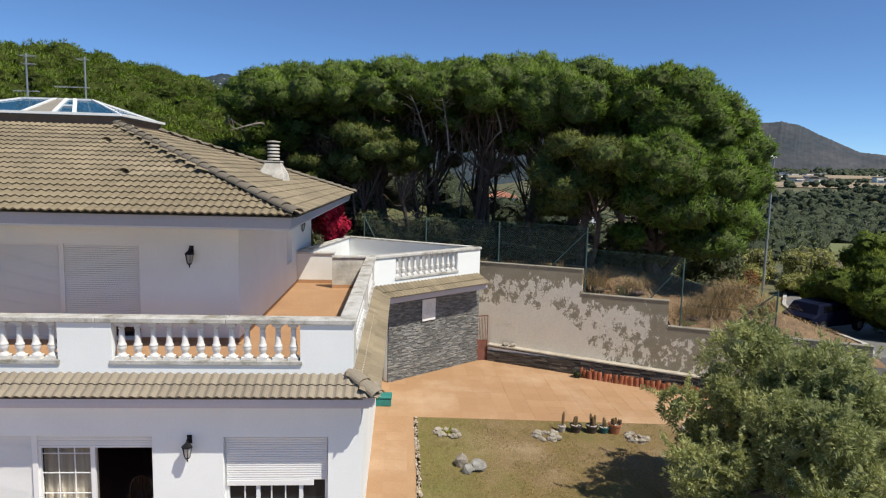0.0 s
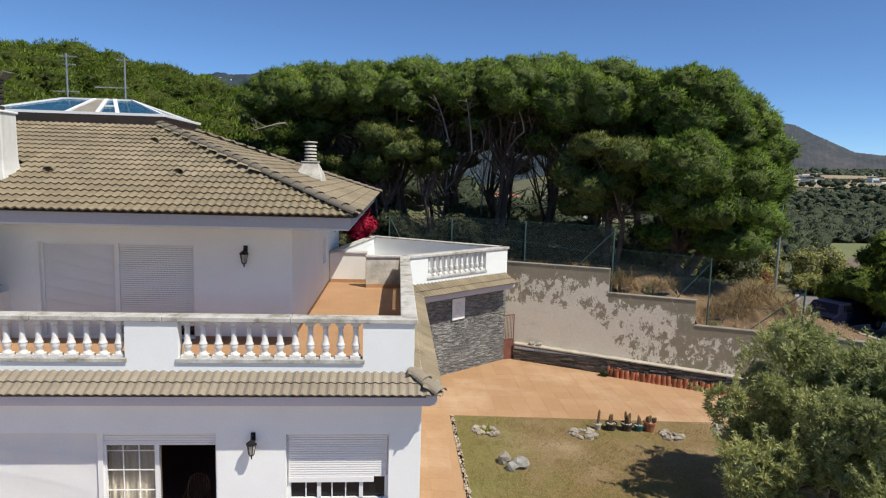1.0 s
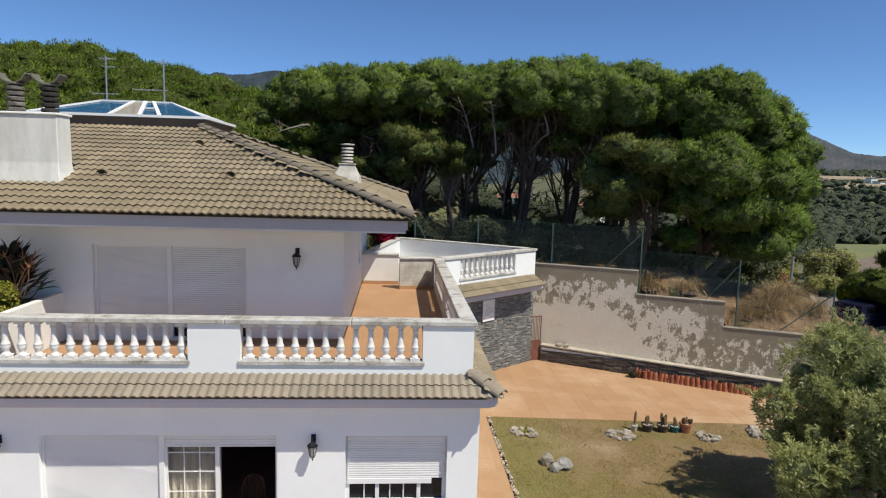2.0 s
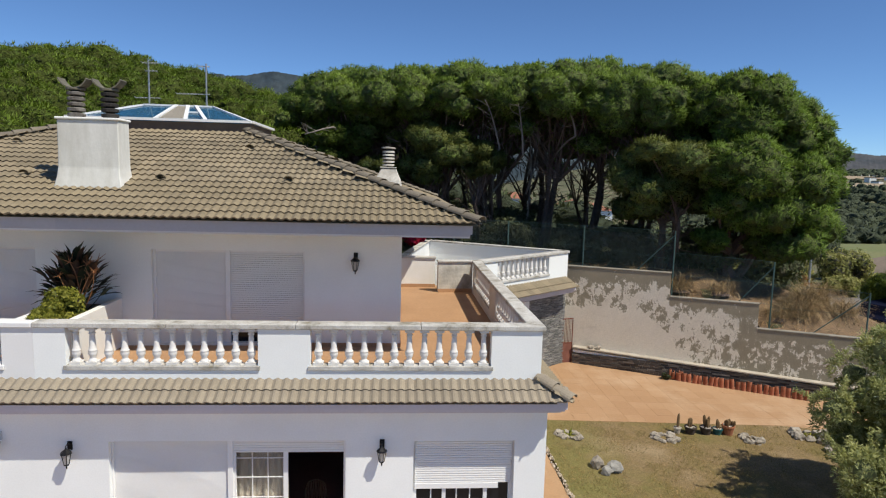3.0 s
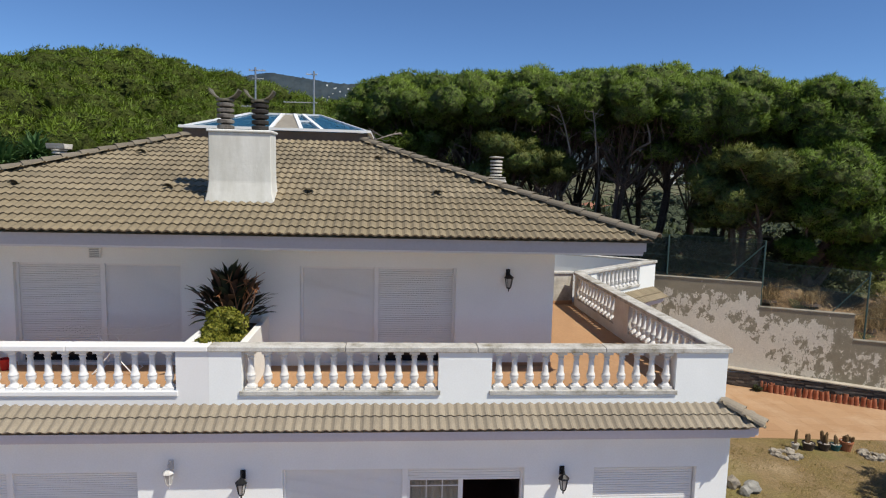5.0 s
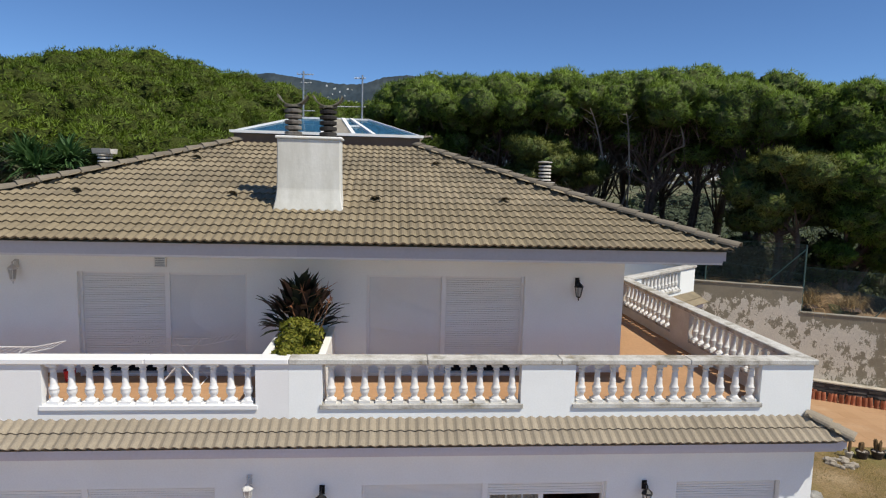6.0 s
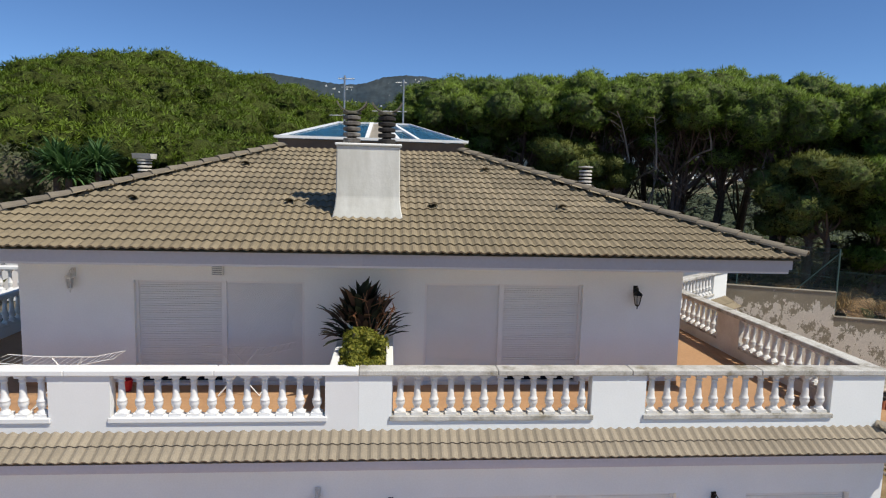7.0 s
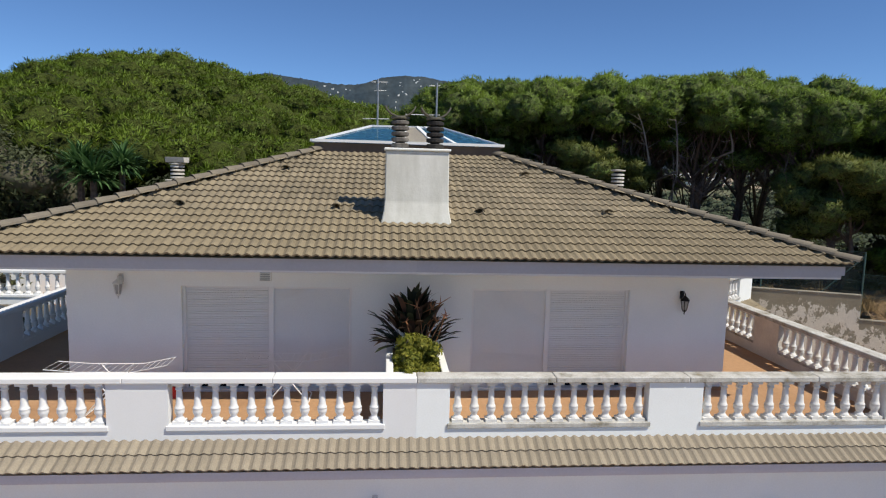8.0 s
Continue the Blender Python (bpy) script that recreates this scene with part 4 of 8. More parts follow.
bm = bmesh.new()
for i in range(4):
    bar(bm, cor[i], cor[(i + 1) % 4], 0.10, 0.07)
part("rim", bm, TRIM, sky_l, "white aluminium rim").matrix_parent_inverse = SI
for a, b in ((cor[0], rdg[0]), (cor[3], rdg[0]), (cor[1], rdg[1]), (cor[2], rdg[1]), (rdg[0], rdg[1])):
    bm = bmesh.new()
    bar(bm, a, b, 0.07, 0.05)
    part("rafter", bm, TRIM, sky_l).matrix_parent_inverse = SI
front = lambda x, t: Vector((x * (1 - t) + (RXA + (x - SX0) / (SX1 - SX0) * (RXB - RXA)) * t, SY0 - 0.06 + (APX - SY0 + 0.06) * t, SZ + (RZ - SZ) * t))
for x in (-11.25, -10.35, -9.75):
    bm = bmesh.new()
    bar(bm, front(x, 0), front(x, 1), 0.11, 0.06)
    part("rafter", bm, TRIM, sky_l).matrix_parent_inverse = SI
bm = bmesh.new()
f = bm.faces.new([bm.verts.new(v + Vector((0, -0.008, 0.02))) for v in (front(-11.2, 0.0), front(-10.4, 0.0), front(-10.4, 1), front(-11.2, 1))])
bmesh.ops.solidify(bm, geom=[f], thickness=0.02)
BEIGE = surface("beige_panel", (0.55, 0.50, 0.42), (0.5, 0.45, 0.38), 1.5, 20, 0.8, 0.1)
part("panel", bm, BEIGE, sky_l, "beige opaque panel").matrix_parent_inverse = SI
bm = bmesh.new()
bar(bm, front(-10.35, 0.55), front(-9.75, 0.55), 0.09, 0.05)
part("rafter", bm, TRIM, sky_l).matrix_parent_inverse = SI


def antenna(x, y, z0, z1, arms, label):
    t = thing("tv_antenna", label, "antenna", (x, y, z0))
    bm = bmesh.new()
    tube(bm, [(0, 0, 0), (0, 0, z1 - z0)], 0.028, 8)
    part("mast", bm, METAL_GREY, t, "pale galvanised mast")
    for dz, dx, ln, n in arms:
        bm = bmesh.new()
        tube(bm, [(-dx, 0, dz), (ln, 0.05, dz + 0.02)], 0.014, 5)
        part("boom", bm, METAL_GREY, t)
        for k in range(n):
            u = -dx + (ln + dx) * (k + 0.5) / n
            bm = bmesh.new()
            tube(bm, [(u, -0.25 + 0.012 * k, dz + 0.01), (u, 0.25 - 0.012 * k, dz + 0.01)], 0.008, 4)
            part("element", bm, METAL_GREY, t)
    return t


antenna(-12.0, 23.57, 10.20, 11.65, [(1.35, 0.2, 0.3, 5), (0.25, 0.45, 0.35, 5), (1.1, 0.1, 0.25, 3)], "pale roof antenna mast with small aerial arms")
antenna(-10.2, 23.57, 10.20, 11.6, [(1.3, 0.25, 0.1, 3), (0.42, 0.95, 0.1, 9)], "roof antenna mast with a long comb-like aerial")


# ---- wall lanterns ----
def lantern_kit(metal, name_label):
    t = thing("wall_lantern", name_label, "wall lamp", (0, 0, 0), group="wall lanterns")
    bm = bmesh.new()
    bx(bm, -0.05, 0.05, -0.02, 0.0, -0.02, 0.16)
    part("back_plate", bm, metal, t, bevel=0.006)
    bm = bmesh.new()
    tube(bm, [(0, -0.01, 0.10), (0, -0.09, 0.15), (0, -0.17, 0.12), (0, -0.17, 0.03)], 0.014, 6)
    part("bracket", bm, metal, t)
    bm = bmesh.new()
    lathe(bm, [(0.012, 0.09), (0.03, 0.06), (0.10, 0.0), (0.115, -0.03), (0.1, -0.035)], 6, Matrix.Translation((0, -0.17, 0)))
    part("roof", bm, metal, t)
    bm = bmesh.new()
    lathe(bm, [(0.088, -0.035), (0.05, -0.24)], 6, Matrix.Translation((0, -0.17, 0)))
    part("glass", bm, FROST, t, "clouded glass panes")
    for k in range(6):
        bm = bmesh.new()
        a = 2 * math.pi * k / 6
        tube(bm, [(0.093 * math.cos(a), -0.17 + 0.093 * math.sin(a), -0.03), (0.054 * math.cos(a), -0.17 + 0.054 * math.sin(a), -0.245)], 0.008, 4)
        part("rib", bm, metal, t)
    bm = bmesh.new()
    lathe(bm, [(0.06, -0.24), (0.045, -0.27), (0.012, -0.29), (0.018, -0.32), (0.004, -0.35)], 6, Matrix.Translation((0, -0.17, 0)))
    part("finial", bm, metal, t)
    return t


FROST = glass_material("clouded_lamp_glass", (0.34, 0.34, 0.33), 0.25)
METAL_WHITE = surface("white_enamel_metal", (0.66, 0.65, 0.63), (0.54, 0.53, 0.5), 8, 40, 0.5, 0.1)
lamp = lantern_kit(METAL_BLACK, "black iron wall lantern on the white wall")
lamp.location = (-4.98, UPPER, 6.17)
copy_thing(lamp, pose(-4.24, FRONT, 2.60))
copy_thing(lamp, pose(-10.47, FRONT, 2.60))
copy_thing(lamp, pose(-3.875, 26.1, 6.2, 0, 0, 90))
lamp2 = lantern_kit(METAL_WHITE, "white wall lantern with clouded glass")
lamp2.location = (both(-4.98), UPPER, 6.42)
copy_thing(lamp2, pose(-11.80, FRONT, 2.82))
vent = thing("wall_vent", "small grey square vent box under the eave", "vent", (-14.22, UPPER, 6.56))
bm = bmesh.new()
bx(bm, -0.13, 0.13, -0.05, 0.0, -0.11, 0.11)
part("box", bm, SHUTTER, vent, bevel=0.01)
bm = bmesh.new()
for k in range(5):
    bx(bm, -0.10, 0.10, -0.062, -0.051, -0.09 + 0.04 * k, -0.07 + 0.04 * k)
part("grille", bm, METAL_GREY, vent)


# ---- ground ----
def smooth(a, b, v):
    t = np.clip((v - a) / (b - a), 0, 1)
    return t * t * (3 - 2 * t)


WALL_A, WALL_K = (3.43, 29.12), -0.434


def wall_y(x):
    return WALL_A[1] + WALL_K * (x - WALL_A[0])


def canopy(x, y):
    """Height of the treetops over the wooded hill."""
    c = np.interp(x, [-120, -75, -55, -46.5, -42, -38, -34, -30, -23.5, -17, -12.5, -8, -2, 6], [6.0, 8.5, 11.5, 14.8, 16.9, 18.6, 19.1, 18.9, 17.5, 16.0, 15.2, 14.0, 11.0, 8.0])
    return c - 0.29 * np.maximum(62 - y, 0) - 0.25 * np.maximum(y - 70, 0)


def land(x, y):
    x, y = np.asarray(x, float), np.asarray(y, float)
    d = y - np.where(x < -1.0, 33.5, wall_y(np.clip(x, -1.0, 14.5)))
    top = np.interp(x, [7.3, 7.7, 10.3, 10.8, 14, 20], [4.1, 3.2, 3.1, 2.1, 1.6, 0.8])
    high = np.minimum(4.1 - 4.0 * smooth(9, 26, x), top + 0.32 * np.maximum(d, 0))
    low = np.where(x < 0, -0.35, 0.03 - 0.03 * (np.clip(x, -2, 16) - 6.5) + 0.012 * (np.clip(y, 5, 30) - 21.0) - 0.30)
    z = np.where(d > 0.95, high, low)
    z = np.where((x > 14.5) & (y < 24), 0.1, z)
    fall = 4.2 * smooth(48, 95, y) + 10 * smooth(90, 260, y) + 16 * smooth(250, 900, y)
    z = z - np.where(d > 0.95, fall, 0)
    z = z + np.interp(np.hypot(x, y), [220, 600, 1200, 2500], [0, 25, 48, 85]) * smooth(0.1, 0.35, x / np.maximum(y, 1.0)) * (y > 100)
    return np.where(((x < -24) & (y > 20)) | ((x < 6) & (y > 36)), np.maximum(z, canopy(x, y) - 7.0 + 3.6 * smooth(46, 58, y)), z)


def spread(lo, hi, step, far):
    mid = list(np.arange(lo, hi + 1e-6, step))
    out, s = [], step
    v = hi
    while v < far:
        s *= 1.16
        v += s
        out.append(v)
    pre, s, v = [], step, lo
    while v > -far:
        s *= 1.16
        v -= s
        pre.append(v)
    return np.array(pre[::-1] + mid + out)


gx, gy = spread(-30, 32, 0.8, 4600), spread(-6, 60, 0.8, 4600)
X, Y = np.meshgrid(gx, gy)
Z = land(X, Y) + 0.06 * np.sin(X * 1.7) * np.cos(Y * 1.3) * (Y > 33) + 3.0 * np.sin(X / 90.0) * np.sin(Y / 70.0) * smooth(140, 400, np.hypot(X, Y))
nx = len(gx)
faces = [(j * nx + i, j * nx + i + 1, (j + 1) * nx + i + 1, (j + 1) * nx + i) for j in range(len(gy) - 1) for i in range(nx - 1)]
me = bpy.data.meshes.new("ground")
me.from_pydata(np.stack([X.ravel(), Y.ravel(), Z.ravel()], 1).tolist(), [], faces)
me.materials.append(LAND)
me.polygons.foreach_set("use_smooth", [True] * len(faces))
tagged(new("ground", me), "ochre soil and scrub land falling to a valley", "ground", kind="structure")


# garden surfaces that follow the gentle fall
def sheet(name, pts, mat_, label, lift=0.0, depth=0.12, nsub=1):
    bm = bmesh.new()
    lo = [bm.verts.new((x, y, gz(x, y) + lift - depth)) for x, y in pts]
    hi = [bm.verts.new((x, y, gz(x, y) + lift)) for x, y in pts]
    bm.faces.new(lo[::-1])
    bm.faces.new(hi)
    for i in range(len(pts)):
        j = (i + 1) % len(pts)
        bm.faces.new((lo[i], lo[j], hi[j], hi[i]))
    return tagged(part(name, bm, mat_), label, name.replace("_", " "), kind="structure")


LAWN_Y = 22.1
sheet("lawn", [(0.62, -12.0), (14.0, -12.0), (14.0, 21.3), (9.4, LAWN_Y), (0.62, LAWN_Y)], LAWN, "dry patchy lawn, greener along the path")
patio = sheet("patio", [(-1.0, 14.9), (0.5, 14.9), (0.5, LAWN_Y + 0.02), (9.4, LAWN_Y + 0.02), (14.0, 21.32), (14.0, 24.4), (3.6, 29.2), (3.4, 30.4), (-0.8, 26.2)], JOINT, "terracotta paved patio and side path", 0.0)

# Unseen ground, added and coloured to bounce warm light onto the front walls.
BOUNCE_PAVING = surface("warm_bounce_paving", (0.46, 0.345, 0.265), (0.39, 0.285, 0.215), 0.7, 20, 0.85, 0.2)
sheet("forecourt", [(-30.0, -12.0), (0.5, -12.0), (0.5, 14.88), (-1.02, 14.88), (-1.02, FRONT - 0.02), (-30.0, FRONT - 0.02)], BOUNCE_PAVING, "unseen warm ground added to bounce light onto the house front")

PEBBLE = island_surface("tan_pebbles", [(0, (0.34, 0.27, 0.19)), (0.6, (0.46, 0.37, 0.27)), (1, (0.58, 0.51, 0.42))], 2.0, 30)
# pale pebble strip along the path
bm = bmesh.new()
rng = random.Random(2)
for k in range(330):
    y = rng.uniform(12.0, LAWN_Y)
    x = rng.uniform(0.50, 0.63)
    r = rng.uniform(0.025, 0.05)
    m = Matrix.Translation((x, y, gz(x, y) + 0.01)) @ pose(0, 0, 0, rng.uniform(0, 90), rng.uniform(0, 90), rng.uniform(0, 90)) @ Matrix.Diagonal((r, r * 0.8, r * 0.6, 1))
    bmesh.ops.create_icosphere(bm, subdivisions=1, radius=1, matrix=m)
tagged(part("pebble_edging", bm, PEBBLE), "pale pebbles edging the lawn", "edging", kind="stuff")

# ---- retaining wall in three steps ----
PALE_MORTAR = surface("pale_mortar", (0.52, 0.465, 0.38), (0.36, 0.32, 0.26), 1.8, 18, 0.95, 0.3, grain=0.1)
OLD_MORTAR = surface("old_grey_mortar", (0.33, 0.30, 0.25), (0.19, 0.175, 0.14), 1.8, 18, 0.95, 0.4, grain=0.15)
rwall = thing("retaining_wall", "stepped garden wall with flaking whitewash over grey render", "garden wall", (7, 27.5, 0), kind="structure")
WA = math.degrees(math.atan(WALL_K))
WM = Matrix.Translation((*WALL_A, 0)) @ pose(0, 0, 0, 0, 0, WA)
WK = math.hypot(1, WALL_K)
wu = lambda x: (x - WALL_A[0]) * WK
RI = Matrix.Translation((-7, -27.5, 0))
for a, b, z1 in ((-4.5, 7.46, 4.40), (7.46, 10.58, 3.40), (10.58, 17.0, 2.38)):
    bm = bmesh.new()
    bx(bm, wu(a), wu(b), 0, 0.22, -0.6, z1, WM)
    part("wall_section", bm, PEEL, rwall).matrix_parent_inverse = RI
    bm = bmesh.new()
    bx(bm, wu(a) + (0.012 if a > 0 else 0), wu(b) + 0.015, -0.025, 0.245, z1, z1 + 0.05, WM)
    part("coping", bm, OLD_MORTAR, rwall, "grey mortar coping", 0.01).matrix_parent_inverse = RI

SOIL = surface("dry_soil", (0.16, 0.11, 0.07), (0.11, 0.08, 0.05), 2, 20, 0.95, 0.6)
# low planter clad with dark stone along the wall
planter = thing("stone_planter", "long low planter clad with dark stone strips", "planter", (8, 26.8, 0))
PI_ = Matrix.Translation((-8, -26.8, 0))
bm = bmesh.new()
vs = bx(bm, wu(3.95), wu(15.0), -0.28, -0.02, 0.0, 0.8)
for v in vs:
    v.co = WM @ Vector((v.co.x, v.co.y, v.co.z - 0.041 * (v.co.x - wu(3.95)) / WK))
part("core", bm, CREAM, planter).matrix_parent_inverse = PI_
bm = bmesh.new()
rng = random.Random(5)
for lay_ in range(14):
    z0 = -0.25 + lay_ * 0.066
    u = wu(3.93)
    while u < wu(14.9):
        w = rng.uniform(0.15, 0.5)
        x_at = WALL_A[0] + u / WK
        if z0 < 0.92 - 0.045 * (x_at - 4) - 0.1:
            bx(bm, u, u + w - 0.008, -0.34 + rng.uniform(-0.02, 0.02), -0.28, z0, z0 + 0.058, WM)
        u += w
o = part("stone_cladding", bm, DARK_SLATE, planter, "dark brown stacked stone strips")
o["kind"] = "stuff"
o.matrix_parent_inverse = PI_
bm = bmesh.new()
a, b = wu(3.93), wu(15.0)
for (u0, u1) in ((a, (a + b) / 2), ((a + b) / 2, b)):
    f = lambda u: 0.88 - 0.041 * ((u - a) / WK)
    vs = bx(bm, u0, u1, -0.365, -0.28, 0, 0.05, None)
    for v in vs:
        v.co = WM @ Vector((v.co.x, v.co.y, v.co.z + f(v.co.x)))
part("capping", bm, PALE_MORTAR, planter, "pale mortar capping").matrix_parent_inverse = PI_
bm = bmesh.new()
vs = bx(bm, a, b, -0.28, -0.0, 0.0, 0.05, None)
for v in vs:
    v.co = WM @ Vector((v.co.x, v.co.y, v.co.z + f(v.co.x) - 0.004))
part("bed_cover", bm, PALE_MORTAR, planter, "smooth pale mortar top").matrix_parent_inverse = PI_


# ---- foliage ----
def leaf_cloud(rs, centres, radii, per, size, width=0.4, shell=(0.7, 1.05), up=0.25, low=-1.0, loose=0.5, lead=None):
    """Small leaves round the shells of many clumps. Returns vertices and faces."""
    centres, radii = np.asarray(centres, float), np.asarray(radii, float)
    n = len(centres) * per
    c, r = np.repeat(centres, per, 0), np.repeat(radii, per, 0)
    d = rs.normal(size=(n, 3))
    d[:, 2] += up
    d /= np.linalg.norm(d, axis=1)[:, None]
    flip = d[:, 2] < low
    d[flip, 2] *= -1
    p = c + d * r * rs.uniform(*shell, (n, 1))
    nrm = (d if lead is None else d * 0.45 + np.repeat(np.asarray(lead), per, 0) * 0.8) + loose * rs.normal(size=(n, 3))
    nrm /= np.linalg.norm(nrm, axis=1)[:, None]
    t = np.cross(nrm, rs.normal(size=(n, 3)))
    t /= np.linalg.norm(t, axis=1)[:, None]
    b = np.cross(nrm, t)
    s = size * rs.uniform(0.6, 1.35, (n, 1))
    v = np.stack([p - t * s * 0.4 - b * s * width * 0.6, p - t * s * 0.4 + b * s * width * 0.6, p + t * s * 0.7], 1).reshape(-1, 3)
    f = np.arange(3 * n).reshape(-1, 3)
    return v, f


def tufts(rs, cs, rr, n, lo=0.3, hi=0.45, up=0.35, low=-1.0, at=(0.72, 0.92)):
    """Smaller tufts over the shells of larger clumps; few grow below the height low on a shell."""
    c, r = np.repeat(cs, n, 0), np.repeat(rr, n, 0)
    d = rs.normal(size=(len(c), 3))
    d[:, 2] += up
    d /= np.linalg.norm(d, axis=1)[:, None]
    under = d[:, 2] < low
    d[under, 2] = 2 * low - d[under, 2]
    d /= np.linalg.norm(d, axis=1)[:, None]
    return c + d * r * rs.uniform(*at, (len(c), 1)), r * rs.uniform(lo, hi, (len(c), 1)), d


def ico(level):
    bm = bmesh.new()
    bmesh.ops.create_icosphere(bm, subdivisions=level, radius=1.0)
    bm.verts.index_update()
    v, f = np.array([v.co[:] for v in bm.verts]), np.array([[v.index for v in f.verts] for f in bm.faces])
    bm.free()
    return v, f


ICO_V, ICO_F = ico(2)
FINE_V, FINE_F = ico(3)


def cores(rs, centres, radii, scale=0.78, ball=(ICO_V, ICO_F), rough=(0.6, 1.1)):
    """Close hearts of the clumps, uneven, so that no light shines right through them."""
    v, f, nr = [], [], []
    bv, bf = ball
    for k, (c, r) in enumerate(zip(centres, radii)):
        q = bv + rs.normal(0, 0.5, bv.shape)
        nr.append(q / np.linalg.norm(q, axis=1)[:, None])
        v.append(np.asarray(c) + bv * np.asarray(r) * scale * rs.uniform(*rough, (len(bv), 1)))
        f.append(bf + k * len(bv))
    return np.concatenate(v), np.concatenate(f), np.concatenate(nr)


def foliage_mesh(name, leaf, core, mats):
    """One mesh of leaf quads and core triangles."""
    lv, lf = leaf[:2]
    cv, cf, cn = core if core else (np.zeros((0, 3)), np.zeros((0, 3), int), np.zeros((0, 3)))
    me = bpy.data.meshes.new(name)
    q = lf.shape[1]
    nv, nl = len(lv) + len(cv), q * len(lf) + 3 * len(cf)
    me.vertices.add(nv)
    me.vertices.foreach_set("co", np.concatenate([lv, cv]).ravel())
    me.loops.add(nl)
    me.loops.foreach_set("vertex_index", np.concatenate([lf.ravel(), cf.ravel() + len(lv)]).astype(np.int32))
    me.polygons.add(len(lf) + len(cf))
    me.polygons.foreach_set("loop_start", np.concatenate([np.arange(len(lf)) * q, q * len(lf) + np.arange(len(cf)) * 3]).astype(np.int32))
    for m in mats:
        me.materials.append(m)
    me.polygons.foreach_set("material_index", np.concatenate([np.zeros(len(lf), np.int32), np.ones(len(cf), np.int32)]))
    me.update(calc_edges=True)
    if len(leaf) == 3:
        # soft shading: each spray shades with the billow that it grows on
        at = me.attributes.new("custom_normal", "FLOAT_VECTOR", "POINT")
        at.data.foreach_set("vector", np.concatenate([leaf[2], cn]).astype(np.float32).ravel())
        me.update()
    return me


def limb(bm, rs, a, b, r0, r1, bend=0.4, n=6):
    """A bent, tapering branch."""
    a, b = Vector(a), Vector(b)
    k1, k2 = Vector(rs.normal(0, bend, 3)), Vector(rs.normal(0, bend, 3))
    pts = []
    for i in range(6):
        t = i / 5
        pts.append(a.lerp(b, t) + k1 * (t * (1 - t) * 1.6) + k2 * (t * t * (1 - t) * 1.6))
    tube(bm, pts, [r0 + (r1 - r0) * i / 5 for i in range(6)], n)


def needles(rs, centres, radii, leads, per, length, width, soft=0.7, own=0.0):
    """Fine needle sprays that point out of and up from their tufts."""
    n = len(centres) * per
    c, r, l = np.repeat(centres, per, 0), np.repeat(radii, per, 0), np.repeat(leads, per, 0)
    d = rs.normal(size=(n, 3)) * 0.9 + l * 0.5
    d[:, 2] += 0.2
    d /= np.linalg.norm(d, axis=1)[:, None]
    p = c + d * r * rs.uniform(0.3, 1.05, (n, 1))
    b = np.cross(d, l * 0.5 + rs.normal(size=(n, 3)) * 0.55 + np.array([0, 0, 0.5]))
    b /= np.linalg.norm(b, axis=1)[:, None]
    s = length * rs.uniform(0.6, 1.3, (n, 1))
    v = np.stack([p - b * s * width, p + b * s * width, p + d * s], 1).reshape(-1, 3)
    g = np.cross(b, d)
    nrm = (l * (1 - own) + d * own) * soft + g * (1 - soft)
    nrm /= np.linalg.norm(nrm, axis=1)[:, None]
    return v, np.arange(3 * n).reshape(-1, 3), np.repeat(nrm, 3, 0)


